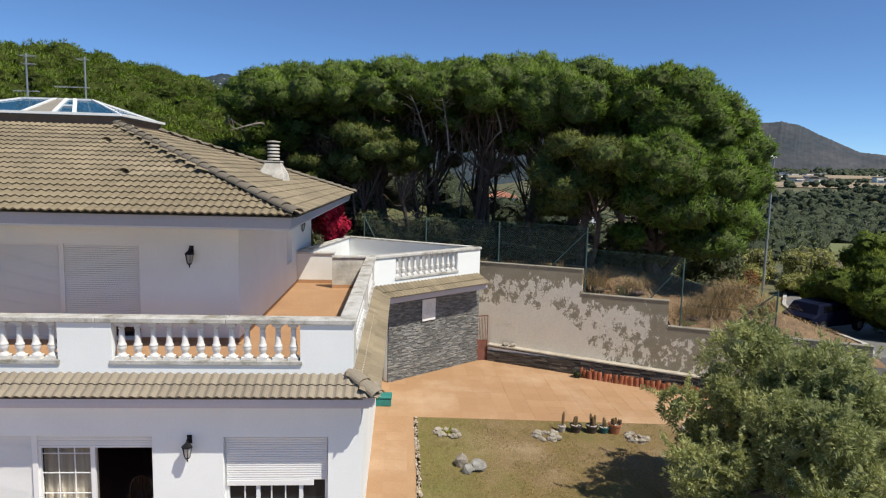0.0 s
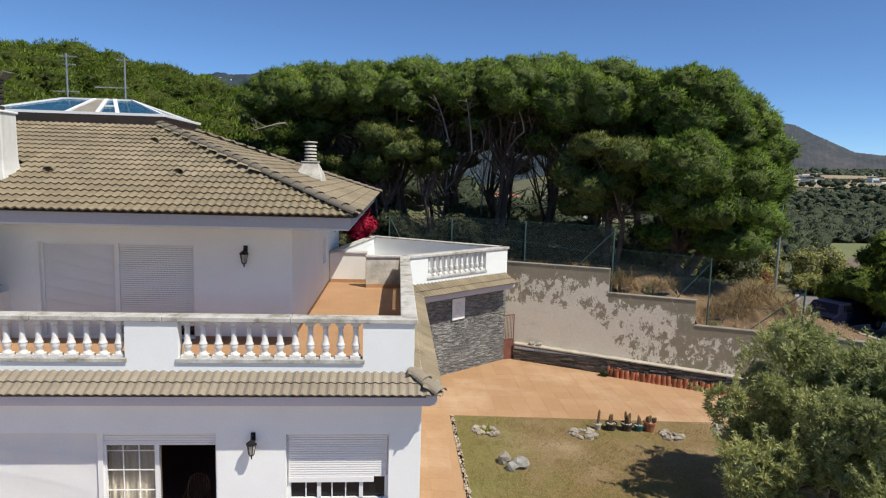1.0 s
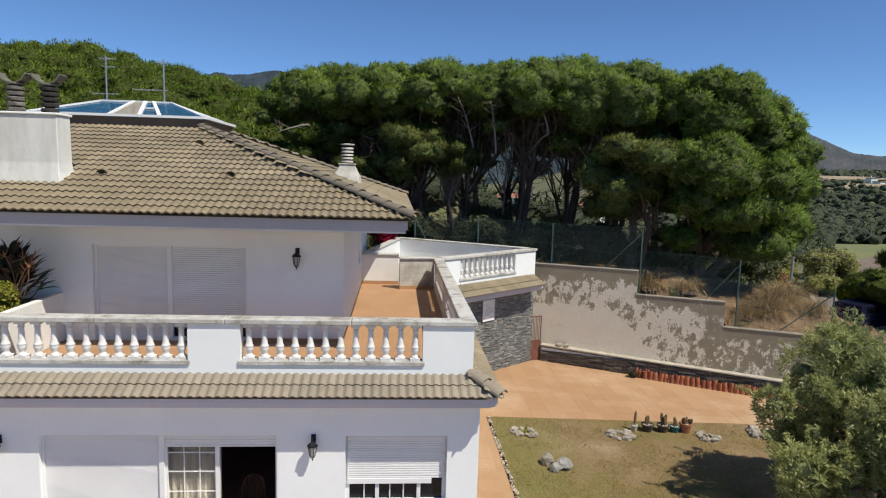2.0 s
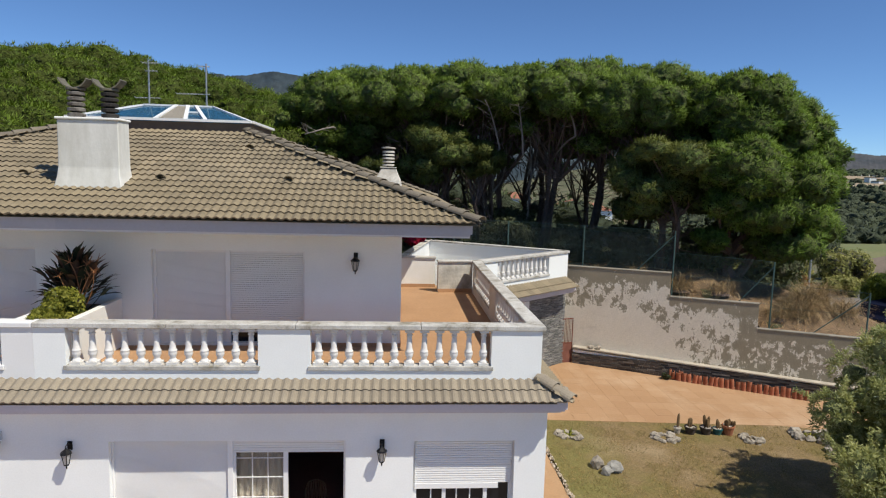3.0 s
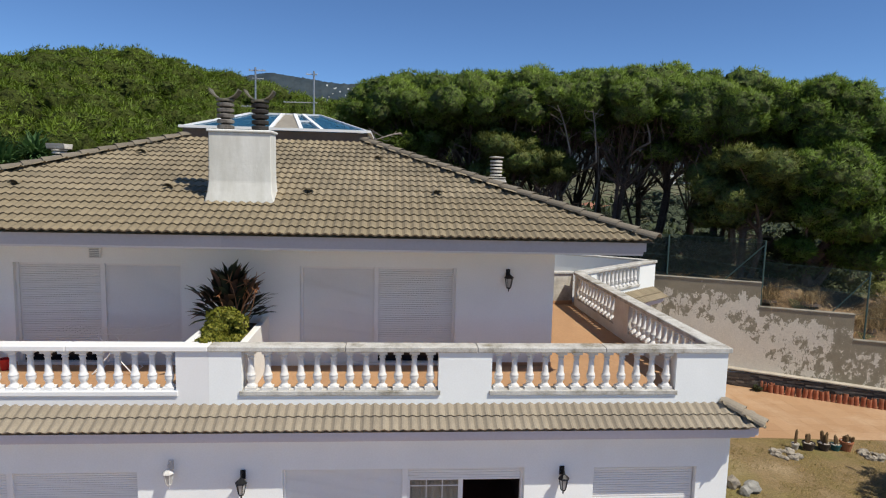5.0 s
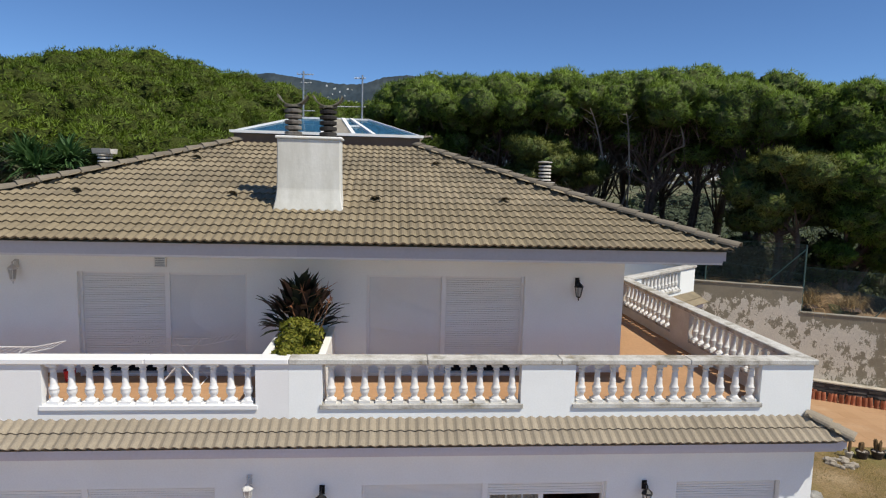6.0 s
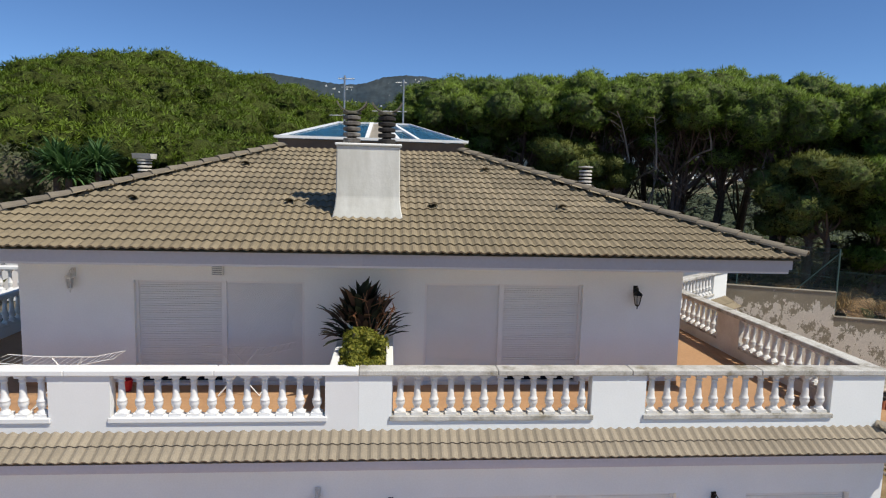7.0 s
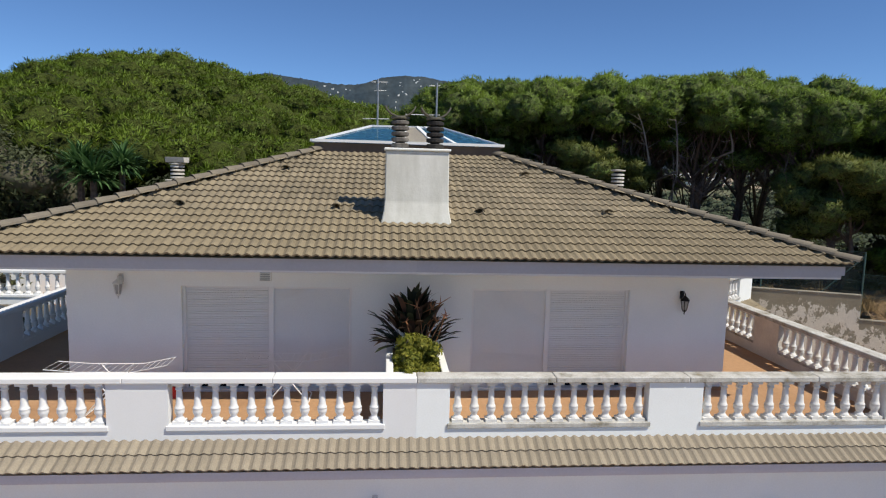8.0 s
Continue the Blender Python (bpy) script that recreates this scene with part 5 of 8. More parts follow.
def pine(x, y, top, radius, label, thick=2.6, seed=0, lobes=20, tuft=72, per=18, mats=(PINE, PINE_HEART), trunk_r=0.2, size=0.19, stems=2, dead=(), low=1, domes=None, boughs=(), under=None, twigs=14, lobe=1.0, bare=0):
    """An umbrella pine: dark forking stems, bare branches and a broad crown of billowing lobes.
    domes: for a crown of several storeys, each one's offset, top, radius, depth and number of lobes.
    boughs: for a crown of rounded boughs, each one's offset, height, half width, half height and number of lobes.
    dead: bleached branches, each from its foot to its tip."""
    rs = np.random.RandomState(seed)
    z0 = float(land(x, y)) - 0.1
    t = thing("pine_tree", label, "pine tree", (x, y, z0))
    inv = Matrix.Translation((-x, -y, -z0))
    cs, rr = [], []
    for dx, dy, peak, wide, deep, count in domes or ([] if boughs else [(0.0, 0.0, top, radius, thick, lobes)]):
        for k in range(count):
            a, u = k * 2.39996 + rs.uniform(-0.35, 0.35), math.sqrt((k + 0.5) / count)
            w = rs.uniform(0.75, 1.25) * min(radius, 3.6) / 3.4 * lobe
            h = w * rs.uniform(0.66, 0.82)
            zz = peak - h - (deep - 1.0) * (1 - math.sqrt(max(0.0, 1 - (0.97 * u) ** 2))) - rs.uniform(0, 0.85 if domes else 0.45)
            cs.append((x + dx + u * (wide - 0.4 * w) * math.cos(a), y + dy + u * (wide - 0.4 * w) * math.sin(a), zz))
            rr.append((w * 1.12, w * 1.12, h))
    for dx, dy, mid, wide, tall, count in boughs:
        for k in range(count):
            a, v = k * 2.39996 + rs.uniform(-0.4, 0.4), 1 - 1.45 * (k + 0.5) / count
            u, w = math.sqrt(1 - v * v), min(rs.uniform(0.62, 1.08) * lobe, 0.75 * wide)
            f = rs.uniform(0.86, 1.06)
            cs.append((x + dx + f * u * (wide - 0.6 * w) * math.cos(a), y + dy + f * u * (wide - 0.6 * w) * math.sin(a), mid + f * v * (tall - 0.55 * w)))
            rr.append((w * 1.05, w * 1.05, w * rs.uniform(0.72, 0.9)))
    for k in range(low):
        a, w = rs.uniform(3.4, 6.0), rs.uniform(0.5, 0.85)
        cs.append((x + 0.7 * radius * math.cos(a), y + 0.7 * radius * math.sin(a), top - thick - rs.uniform(0.0, 1.5)))
        rr.append((w * 1.2, w * 1.2, w * 0.7))
    cs, rr = np.array(cs), np.array(rr)
    under = under or top - thick
    bm = bmesh.new()
    for s in range(stems):
        bx0, by0 = x + rs.uniform(-0.6, 0.6) * (s > 0), y + rs.uniform(-0.5, 0.5) * (s > 0)
        foot = Vector((bx0, by0, z0))
        fork = Vector((bx0 + rs.uniform(-0.8, 0.8), by0 + rs.uniform(-0.5, 0.5), z0 + max(0.8, (under - z0) * rs.uniform(0.4, 0.8))))
        tr = trunk_r * (1.0 if s == 0 else 0.65)
        limb(bm, rs, foot, fork, tr, tr * 0.72, 0.25, 8)
        for k in range(9 if s == 0 else 6):
            c = cs[rs.randint(len(cs))]
            start, tip = foot.lerp(fork, rs.uniform(0.8, 1.0)), Vector((c[0], c[1], c[2] - 0.25))
            limb(bm, rs, start, tip, tr * rs.uniform(0.3, 0.55), 0.025, 0.5, 5)
            for j in range(3):
                p0 = start.lerp(tip, rs.uniform(0.3, 0.8))
                limb(bm, rs, p0, p0 + Vector((rs.uniform(-1.1, 1.1), rs.uniform(-0.8, 0.8), rs.uniform(0.3, 1.3))), 0.028, 0.01, 0.15, 4)
        for k in range(twigs):
            p0 = foot.lerp(fork, rs.uniform(0.45, 1.0))
            limb(bm, rs, p0, p0 + Vector((rs.uniform(-1.7, 1.7), rs.uniform(-1.2, 0.8), rs.uniform(-0.2, 0.9))), 0.03, 0.008, 0.3, 4)
    o = part("trunk", bm, BARK, t, "forked dark grey-brown trunk")
    o.matrix_parent_inverse = inv
    tc, trad, td = tufts(rs, cs, rr, tuft, 0.13, 0.22, 0.3, -0.75, (0.78, 0.98))
    me = foliage_mesh("crown", needles(rs, tc, trad, td, per, size, 0.11, 0.85, 0.3), cores(rs, cs, rr, 0.9, (FINE_V, FINE_F), (0.78, 1.08)), mats)
    o = new("crown", me)
    o.parent = t
    o.matrix_parent_inverse = inv
    tagged(o, "billowing crown of dense needle tufts")
    if bare:
        bm = bmesh.new()
        for k in range(bare):
            p0 = Vector((x + rs.normal(0, 0.4 * radius), y - rs.uniform(-0.2, 0.75) * radius, rs.uniform(under - 3.4, under + 1.0)))
            p1 = p0 + Vector((rs.uniform(-0.9, 0.9), rs.uniform(-0.4, 0.4), rs.uniform(-0.1, 1.3)))
            tube(bm, [p0, p0.lerp(p1, 0.5) + Vector(rs.normal(0, 0.12, 3)), p1], [rs.uniform(0.012, 0.026), 0.012, 0.005], 3)
        o = part("brushwood", bm, TWIG, t)
        o.matrix_parent_inverse = inv
        tagged(o, "thin grey dead twigs under the crown", kind="stuff")
    for foot, tip in dead:
        bm = bmesh.new()
        foot, tip = Vector(foot), Vector(tip)
        limb(bm, rs, (x, y - 0.2, foot.z - 1.2), foot, 0.05, 0.05, 0.2, 6)
        limb(bm, rs, foot, tip, 0.052, 0.02, 0.22, 6)
        for q in range(9):
            st = foot.lerp(tip, rs.uniform(0.25, 0.98))
            limb(bm, rs, st, st + Vector((rs.uniform(-0.9, 0.7), rs.uniform(-0.4, 0.2), rs.uniform(-0.15, 0.7))), 0.018, 0.006, 0.2, 4)
        part("dead_branch", bm, DEADWOOD, t, "bare bleached dead branch").matrix_parent_inverse = inv
    return t


DEAD = {1: [((-7.3, 35.9, 10.55), (-8.7, 35.2, 10.1))], 3: [((1.2, 34.3, 9.6), (0.3, 33.9, 12.0))], 4: [((2.25, 33.5, 9.3), (1.85, 33.2, 11.8))], 5: [((4.75, 33.1, 10.3), (4.1, 32.9, 12.1))]}
PINES = [(-7.5, 41.5, 14.4, 3.3), (-5.9, 39.8, 14.2, 3.5), (-3.4, 38.6, 14.25, 3.6), (-0.7, 37.4, 14.4, 3.5), (2.0, 38.6, 14.4, 3.6), (4.2, 36.0, 14.45, 3.7), (6.7, 37.0, 14.7, 3.7), (8.4, 33.4, 13.85, 3.3),
         (-6.5, 44.5, 14.75, 3.6), (-1.9, 42.5, 14.8, 3.7), (5.4, 41.8, 15.2, 3.7), (10.4, 40.0, 13.9, 3.5)]
for k, (x, y, top, r) in enumerate(PINES):
    pine(x, y, top, r, "tall umbrella pine with bare dark stems" + (" and dead pale branches" if k in (3, 4, 5, 1) else ""), seed=20 + k,
         thick=3.6 if k < 2 else 3.2, low=3 if k < 2 else 2, dead=DEAD.get(k, ()), tuft=66 if k < 8 else 40,
         boughs=[(0, 0, top - 2.15, r, 2.0, 26), (-0.35 * r, -0.55 * r, top - 2.5, 0.55 * r, 1.5, 7), (0.45 * r, -0.4 * r, top - 2.2, 0.5 * r, 1.4, 6)], bare=190 if k < 8 else 0)
DEEP = [(-5.0, 47.0, 13.4, 3.8), (1.6, 46.0, 13.8, 3.6), (9.0, 44.5, 13.8, 3.8), (14.0, 41.5, 13.0, 3.8), (5.6, 45.5, 13.2, 3.4), (-9.5, 51.0, 13.5, 4.0), (-2.0, 51.5, 13.2, 3.8)]
for k, (x, y, top, r) in enumerate(DEEP):
    pine(x, y, top, r, "umbrella pine standing deeper in the wood", seed=120 + k, thick=3.6, low=2, lobes=20, tuft=30, per=14, size=0.24, stems=3)
GREAT = [(0.0, 0.3, 11.0, 3.0, 2.35, 44), (1.9, 0.2, 10.0, 2.6, 2.2, 26), (3.2, 0.1, 8.4, 1.95, 2.3, 22), (1.7, 1.0, 7.5, 3.0, 2.5, 22), (-1.3, -2.6, 8.6, 1.7, 1.6, 16), (1.65, -2.3, 8.2, 1.35, 1.3, 11), (0.7, -2.3, 6.85, 1.5, 1.1, 10),
         (-2.05, -3.1, 7.3, 0.75, 0.75, 5), (-0.9, -2.5, 6.65, 0.9, 0.8, 6), (2.75, -1.3, 6.2, 1.15, 1.1, 8), (1.35, -1.7, 5.45, 1.35, 0.85, 8), (-2.3, -2.3, 5.6, 0.6, 0.6, 4)]
pine(12.1, 31.2, 13.2, 5.0, "huge dense pine with foliage almost to the ground", seed=60, trunk_r=0.4, low=0, boughs=GREAT, under=6.5, mats=(GREAT_PINE, GREAT_HEART), twigs=4, lobe=0.95)
LOW_SPREAD = [(0, 0, 10.4, 2.3, 1.5, 13), (-0.6, 0.2, 9.4, 1.9, 1.6, 8), (0.5, 0.5, 8.5, 1.9, 1.6, 7), (-0.9, 0.4, 8.0, 1.2, 1.2, 4)]
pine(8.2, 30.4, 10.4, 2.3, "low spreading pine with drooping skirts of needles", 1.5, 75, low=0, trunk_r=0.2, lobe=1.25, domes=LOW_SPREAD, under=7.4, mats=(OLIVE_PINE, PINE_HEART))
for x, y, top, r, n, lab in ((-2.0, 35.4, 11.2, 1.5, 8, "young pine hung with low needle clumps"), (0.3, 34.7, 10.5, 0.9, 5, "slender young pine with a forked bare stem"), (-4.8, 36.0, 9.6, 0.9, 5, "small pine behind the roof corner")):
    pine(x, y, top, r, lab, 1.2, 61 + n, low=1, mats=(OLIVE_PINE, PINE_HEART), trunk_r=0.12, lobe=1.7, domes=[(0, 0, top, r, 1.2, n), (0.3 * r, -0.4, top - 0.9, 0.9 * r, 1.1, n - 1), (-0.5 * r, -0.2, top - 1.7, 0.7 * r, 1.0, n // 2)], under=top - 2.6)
pine(-7.0, 37.4, 10.9, 1.5, "small yellowish pine before the wood", 1.6, 62, 9, low=2, mats=(HILL_PINE, HILL_HEART), trunk_r=0.1, lobe=1.6)

# the hillside wood: crowns past counting
rs = np.random.RandomState(77)
pts = []
for x in np.arange(-52, -3, 2.1):
    for y in np.arange(28, 67, 2.1):
        px, py = x + rs.uniform(-0.9, 0.9), y + rs.uniform(-0.9, 0.9)
        if (px > -10 and py < 48) or (px > -34 and py < 35) or (px > -25 and py < 36.5):
            continue
        pts.append((px, py))
pts = np.array(pts)
wide = rs.uniform(1.2, 2.15, len(pts))
rr = np.column_stack([wide, wide, wide * rs.uniform(0.62, 0.85, len(pts))])
cs = np.column_stack([pts, canopy(pts[:, 0], pts[:, 1]) - 1.1 * rr[:, 2] + rs.uniform(-0.5, 0.3, len(pts))])
extra = np.column_stack([rs.uniform(-50, -11, 90), rs.uniform(30, 44, 90)])
extra = extra[~((extra[:, 0] > -34) & (extra[:, 1] < 36))]
cs = np.concatenate([cs, np.column_stack([extra, canopy(extra[:, 0], extra[:, 1]) - rs.uniform(3.2, 4.8, len(extra))])])
rr = np.concatenate([rr, np.column_stack([rs.uniform(1.5, 2.2, len(extra))] * 2 + [rs.uniform(1.2, 1.8, len(extra))])])
sub_c, sub_r, sub_d = tufts(rs, cs, rr, 64, 0.12, 0.2, 0.7, -0.4, (0.8, 0.95))
me = foliage_mesh("hill_wood", needles(rs, sub_c, sub_r, sub_d, 9, 0.28, 0.13, 0.85, 0.3), cores(rs, cs, rr, 0.9, (FINE_V, FINE_F), (0.78, 1.08)), (HILL_PINE, HILL_HEART))
tagged(new("hill_wood", me), "dense green pine wood covering the hillside", "wood", kind="stuff")


def bush(x, y, r, h, label, mats, seed, per=160, clumps=26, size=0.22, z=None, name="bush", width=0.45):
    """A rounded shrub: short stems and many leafy clumps."""
    rs = np.random.RandomState(seed)
    z0 = float(land(x, y)) if z is None else z
    t = thing(name, label, "bush" if name == "bush" else "shrub", (x, y, z0))
    cs, rr = [], []
    for k in range(clumps):
        a, u, e = rs.uniform(0, 6.283), rs.uniform(0.2, 0.8), rs.uniform(0.12, 0.86)
        q = r * u * math.sqrt(max(0.15, 1 - (e - 0.35) ** 2 * 1.6))
        w = rs.uniform(0.24, 0.42) * min(r, h)
        cs.append((q * math.cos(a), q * math.sin(a), e * h))
        rr.append((w, w, w * 0.85))
    cs, rr = np.array(cs), np.array(rr)
    bm = bmesh.new()
    for k in range(6):
        c = cs[rs.randint(len(cs))]
        limb(bm, rs, (rs.uniform(-0.1, 0.1), rs.uniform(-0.1, 0.1), -0.05), c, 0.05 * r, 0.01, 0.15, 5)
    part("stems", bm, BARK, t)
    o = new("foliage", foliage_mesh("foliage", leaf_cloud(rs, cs, rr, int(per * 1.15), size * 1.15, width, (0.6, 1.12), 0.3), cores(rs, cs, rr, 0.66), mats))
    o.parent = t
    return t


pine(25.7, 31.3, 6.5, 4.9, "large rounded bright green pine beside the road", seed=63, tuft=56, domes=[(0, 0, 6.5, 3.6, 2.6, 20), (-2.4, -0.8, 4.9, 2.3, 2.0, 10), (1.8, -2.0, 4.7, 2.6, 2.0, 10), (-1.0, -2.6, 3.6, 2.6, 2.0, 12), (-2.6, 1.8, 4.4, 2.2, 2.0, 8), (-3.0, -1.9, 4.3, 1.9, 1.8, 9)], under=2.5, mats=(BRIGHT_PINE, BRIGHT_HEART), low=0, trunk_r=0.3)
bush(-27.6, 31.5, 4.0, 7.6, "dark dense evergreen behind the neighbouring half", (BUSH, PINE_CORE), 8, 420, 60, 0.16)
bush(-32.5, 35.0, 4.2, 7.5, "dark dense evergreen on the slope", (BUSH, PINE_CORE), 9, 300, 50, 0.22)
bush(-21.5, 34.5, 2.6, 4.4, "dark dense evergreen behind the terrace", (BUSH, PINE_CORE), 10, 280, 40, 0.2)
bush(-16.0, 38.0, 3.0, 5.0, "dark evergreen under the hillside wood", (BUSH, PINE_CORE), 12, 260, 40, 0.2)
bush(-11.0, 37.5, 2.6, 4.4, "dark evergreen behind the roof", (BUSH, PINE_CORE), 13, 260, 40, 0.2)


# ---- olive tree ----
def olive(x, y, seed):
    rs = np.random.RandomState(seed)
    z0 = gz(x, y)
    t = thing("olive_tree", "bushy olive tree with fine grey-green leaves on the lawn", "olive tree", (x, y, z0))
    cs, rr = [], []
    for k in range(95):
        a, u = rs.uniform(0, 6.283), rs.uniform(0.1, 0.97)
        e = rs.uniform(0.0, 1.0)
        q = 3.3 * u * math.sqrt(max(0.12, 1 - (e - 0.3) ** 2 * 1.7))
        w = rs.uniform(0.4, 0.72)
        cs.append((q * math.cos(a), q * math.sin(a), 0.9 + e * 3.5))
        rr.append((w, w, w * 0.95))
    cs, rr = np.array(cs), np.array(rr)
    bm = bmesh.new()
    limb(bm, rs, (0, 0, -0.1), (0.1, 0.05, 1.2), 0.24, 0.17, 0.1, 8)
    for k in range(16):
        limb(bm, rs, (0.1, 0.05, rs.uniform(0.9, 1.2)), cs[rs.randint(len(cs))], 0.08, 0.015, 0.35, 5)
    part("trunk", bm, BARK, t, "gnarled grey trunk and limbs")
    tc, trad, td = tufts(rs, cs, rr, 48, 0.15, 0.30, 0.35)
    v1, f1 = needles(rs, tc, trad, td, 40, 0.095, 0.2)[:2]
    # upright shoots that break the outline
    sc, sr = [], []
    for k in range(260):
        c = cs[rs.randint(len(cs))]
        d = rs.normal(size=3)
        d[2] = abs(d[2]) + 0.5
        d /= np.linalg.norm(d)
        for j in range(5):
            sc.append(c + d * (0.5 + 0.11 * j))
            sr.append((0.07, 0.07, 0.07))
    v2, f2 = leaf_cloud(rs, sc, sr, 14, 0.10, 0.26, (0.3, 1.3), 0.4, -1.0, 1.2)
    o = new("crown", foliage_mesh("crown", (np.concatenate([v1, v2]), np.concatenate([f1, f2 + len(v1)])), cores(rs, cs, rr, 0.5), (OLIVE, OLIVE_CORE)))
    o.parent = t
    return t


olive(9.2, 15.6, 3)

# ---- far hills and valley ----
def far_hill(name, label, cx, cy, half, height, seed, mat_, axis=(1.0, 0.0), peaks=None, depth=500):
    """A distant ridge with an uneven skyline and folded flanks."""
    nu, nv = 640, 15
    V = []
    for j in range(nv):
        tv = j / (nv - 1)
        for i in range(nu):
            tu = i / (nu - 1) * 2 - 1
            env = np.interp(tu, *peaks)
            h = height * env * (1 - abs(tv - 0.5) * 2) ** 1.1
            h += height * 0.02 * noise.noise((tu * 7, tv * 5, seed)) * env + height * 0.012 * noise.noise((tu * 23, tv * 11, seed + 3.0)) * env + height * (0.008 * noise.noise((tu * 95, tv * 40, seed)) + 0.006 * noise.noise((tu * 230, tv * 90, seed)))
            px, py = cx + tu * half * axis[0] - (tv - 0.5) * depth * axis[1], cy + tu * half * axis[1] + (tv - 0.5) * depth * axis[0]
            V.append((px, py, -26 + h - 14 * abs(tv - 0.5) * 2))
    F = [(j * nu + i, j * nu + i + 1, (j + 1) * nu + i + 1, (j + 1) * nu + i) for j in range(nv - 1) for i in range(nu - 1)]
    me = bpy.data.meshes.new(name)
    me.from_pydata(V, [], F)
    me.materials.append(mat_)
    me.polygons.foreach_set("use_smooth", [True] * len(F))
    return tagged(new(name, me), label, "hill", kind="structure")


# Distance haze is mixed into both base colours as a blue-grey cast.
FAR_A = surface("hazed_wooded_slope", (0.024, 0.04, 0.054), (0.05, 0.066, 0.075), 0.012, 0.05, 0.95, 0.4, grain=0.25)
FAR_B = surface("hazed_dry_slope", (0.046, 0.058, 0.07), (0.088, 0.087, 0.092), 0.006, 0.05, 0.95, 0.4, grain=0.22)
far_hill("backdrop_east", "distant rocky hill with haze in its colour", 1500, 2300, 800, 267, 1.0, FAR_B, (0.85, -0.53),
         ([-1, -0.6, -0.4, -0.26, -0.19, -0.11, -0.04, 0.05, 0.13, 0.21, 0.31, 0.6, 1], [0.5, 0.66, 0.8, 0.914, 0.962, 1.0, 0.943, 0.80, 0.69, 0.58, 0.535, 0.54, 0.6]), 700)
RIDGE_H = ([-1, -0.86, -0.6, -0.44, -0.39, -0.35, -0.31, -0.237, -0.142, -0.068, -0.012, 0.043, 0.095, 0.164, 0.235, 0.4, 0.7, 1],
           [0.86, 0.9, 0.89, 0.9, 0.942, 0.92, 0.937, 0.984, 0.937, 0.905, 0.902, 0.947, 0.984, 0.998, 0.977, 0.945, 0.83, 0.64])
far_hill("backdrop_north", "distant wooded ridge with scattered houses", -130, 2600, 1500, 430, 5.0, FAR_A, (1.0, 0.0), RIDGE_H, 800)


# ---- blades: grass, palms, strap leaves ----
def blades(rs, bases, length, width, rise, droop, seg=4, spread=1.0, aim=None):
    """Arching tapering blades, one for each base point. Returns vertices and quad faces."""
    bases = np.asarray(bases, float)
    n = len(bases)
    a = rs.uniform(0, 2 * math.pi, n)
    tilt = np.clip(rs.normal(rise, spread * 0.25, n), 0.02, 1.5)
    if aim is not None:
        a, tilt = aim
    ln = length * rs.uniform(0.65, 1.15, n)
    side = np.stack([-np.sin(a), np.cos(a), np.zeros(n)], 1)
    out = np.stack([np.cos(a), np.sin(a), np.zeros(n)], 1)
    rows = []
    for i in range(seg + 1):
        t = i / seg
        ang = tilt + droop * t * t
        p = bases + out * (np.sin(ang) * ln * t)[:, None]
        p[:, 2] += np.cos(ang) * ln * t
        w = width * (1 - t) ** 0.6 * (0.55 + 0.9 * min(t * 2, 1)) / 2 + 0.002
        rows.append((p - side * w, p + side * w))
    v = np.stack([q for r in rows for q in r], 1)
    f = np.array([[2 * i, 2 * i + 1, 2 * i + 3, 2 * i + 2] for i in range(seg)])
    faces = (np.arange(n)[:, None, None] * (2 * seg + 2) + f[None]).reshape(-1, 4)
    return v.reshape(-1, 3), faces


def blade_plant(name, label, category, at, mats, seed, n, length, width, rise, droop, foot=0.1, spread=1.0, trunk=0.0):
    rs = np.random.RandomState(seed)
    t = thing(name, label, category, at)
    a, r = rs.uniform(0, 6.283, n), foot * np.sqrt(rs.uniform(0, 1, n))
    b = np.stack([r * np.cos(a), r * np.sin(a), rs.uniform(0, 0.12, n) + trunk], 1)
    o = new("leaves", foliage_mesh("leaves", blades(rs, b, length, width, rise, droop, 4, spread), None, mats))
    o.parent = t
    bm = bmesh.new()
    lathe(bm, [(foot * 0.8 + 0.03, -0.05), (foot * 0.6 + 0.03, 0.05 + trunk)], 7)
    part("stalk", bm, BARK, t)
    return t


SHRUB_STEM = surface("dark_green_stem", (0.05, 0.06, 0.03), (0.035, 0.04, 0.02), 4, 20, 0.8, 0.2)


# planter between the two terraces
trough = thing("planter_trough", "white rendered planter trough dividing the two terraces", "planter", (MID, 16.0, TERRACE))
TI = Matrix.Translation((-MID, -16.0, -TERRACE))
for x0, x1, m in ((-11.64, -11.50, FRESH), (-10.60, -10.46, CREAM)):
    bm = bmesh.new()
    bx(bm, x0, x1, FRONT + 0.24, UPPER, TERRACE, 5.16)
    part("side_wall", bm, m, trough, bevel=0.012).matrix_parent_inverse = TI
bm = bmesh.new()
bx(bm, -11.50, -10.60, FRONT + 0.24, UPPER - 0.002, TERRACE, 5.0)
part("soil", bm, SOIL, trough).matrix_parent_inverse = TI
strel = thing("strelitzia", "tall dark strap-leaved plant in the planter trough", "plant", (-11.10, 16.55, 5.0))
rs = np.random.RandomState(3)
n = 260
az = np.where(rs.uniform(0, 1, n) < 0.5, 0.0, math.pi) + rs.normal(0, 0.75, n)
tl = np.abs(rs.normal(0, 0.62, n)).clip(0, 1.2)
rad = rs.uniform(0.25, 1.0, n) ** 0.7 * (0.98 - 0.22 * tl)
base = np.stack([np.cos(az) * np.sin(tl) * rad, 0.55 * np.sin(az) * np.sin(tl) * rad, 0.12 + np.cos(tl) * rad * 1.1], 1)
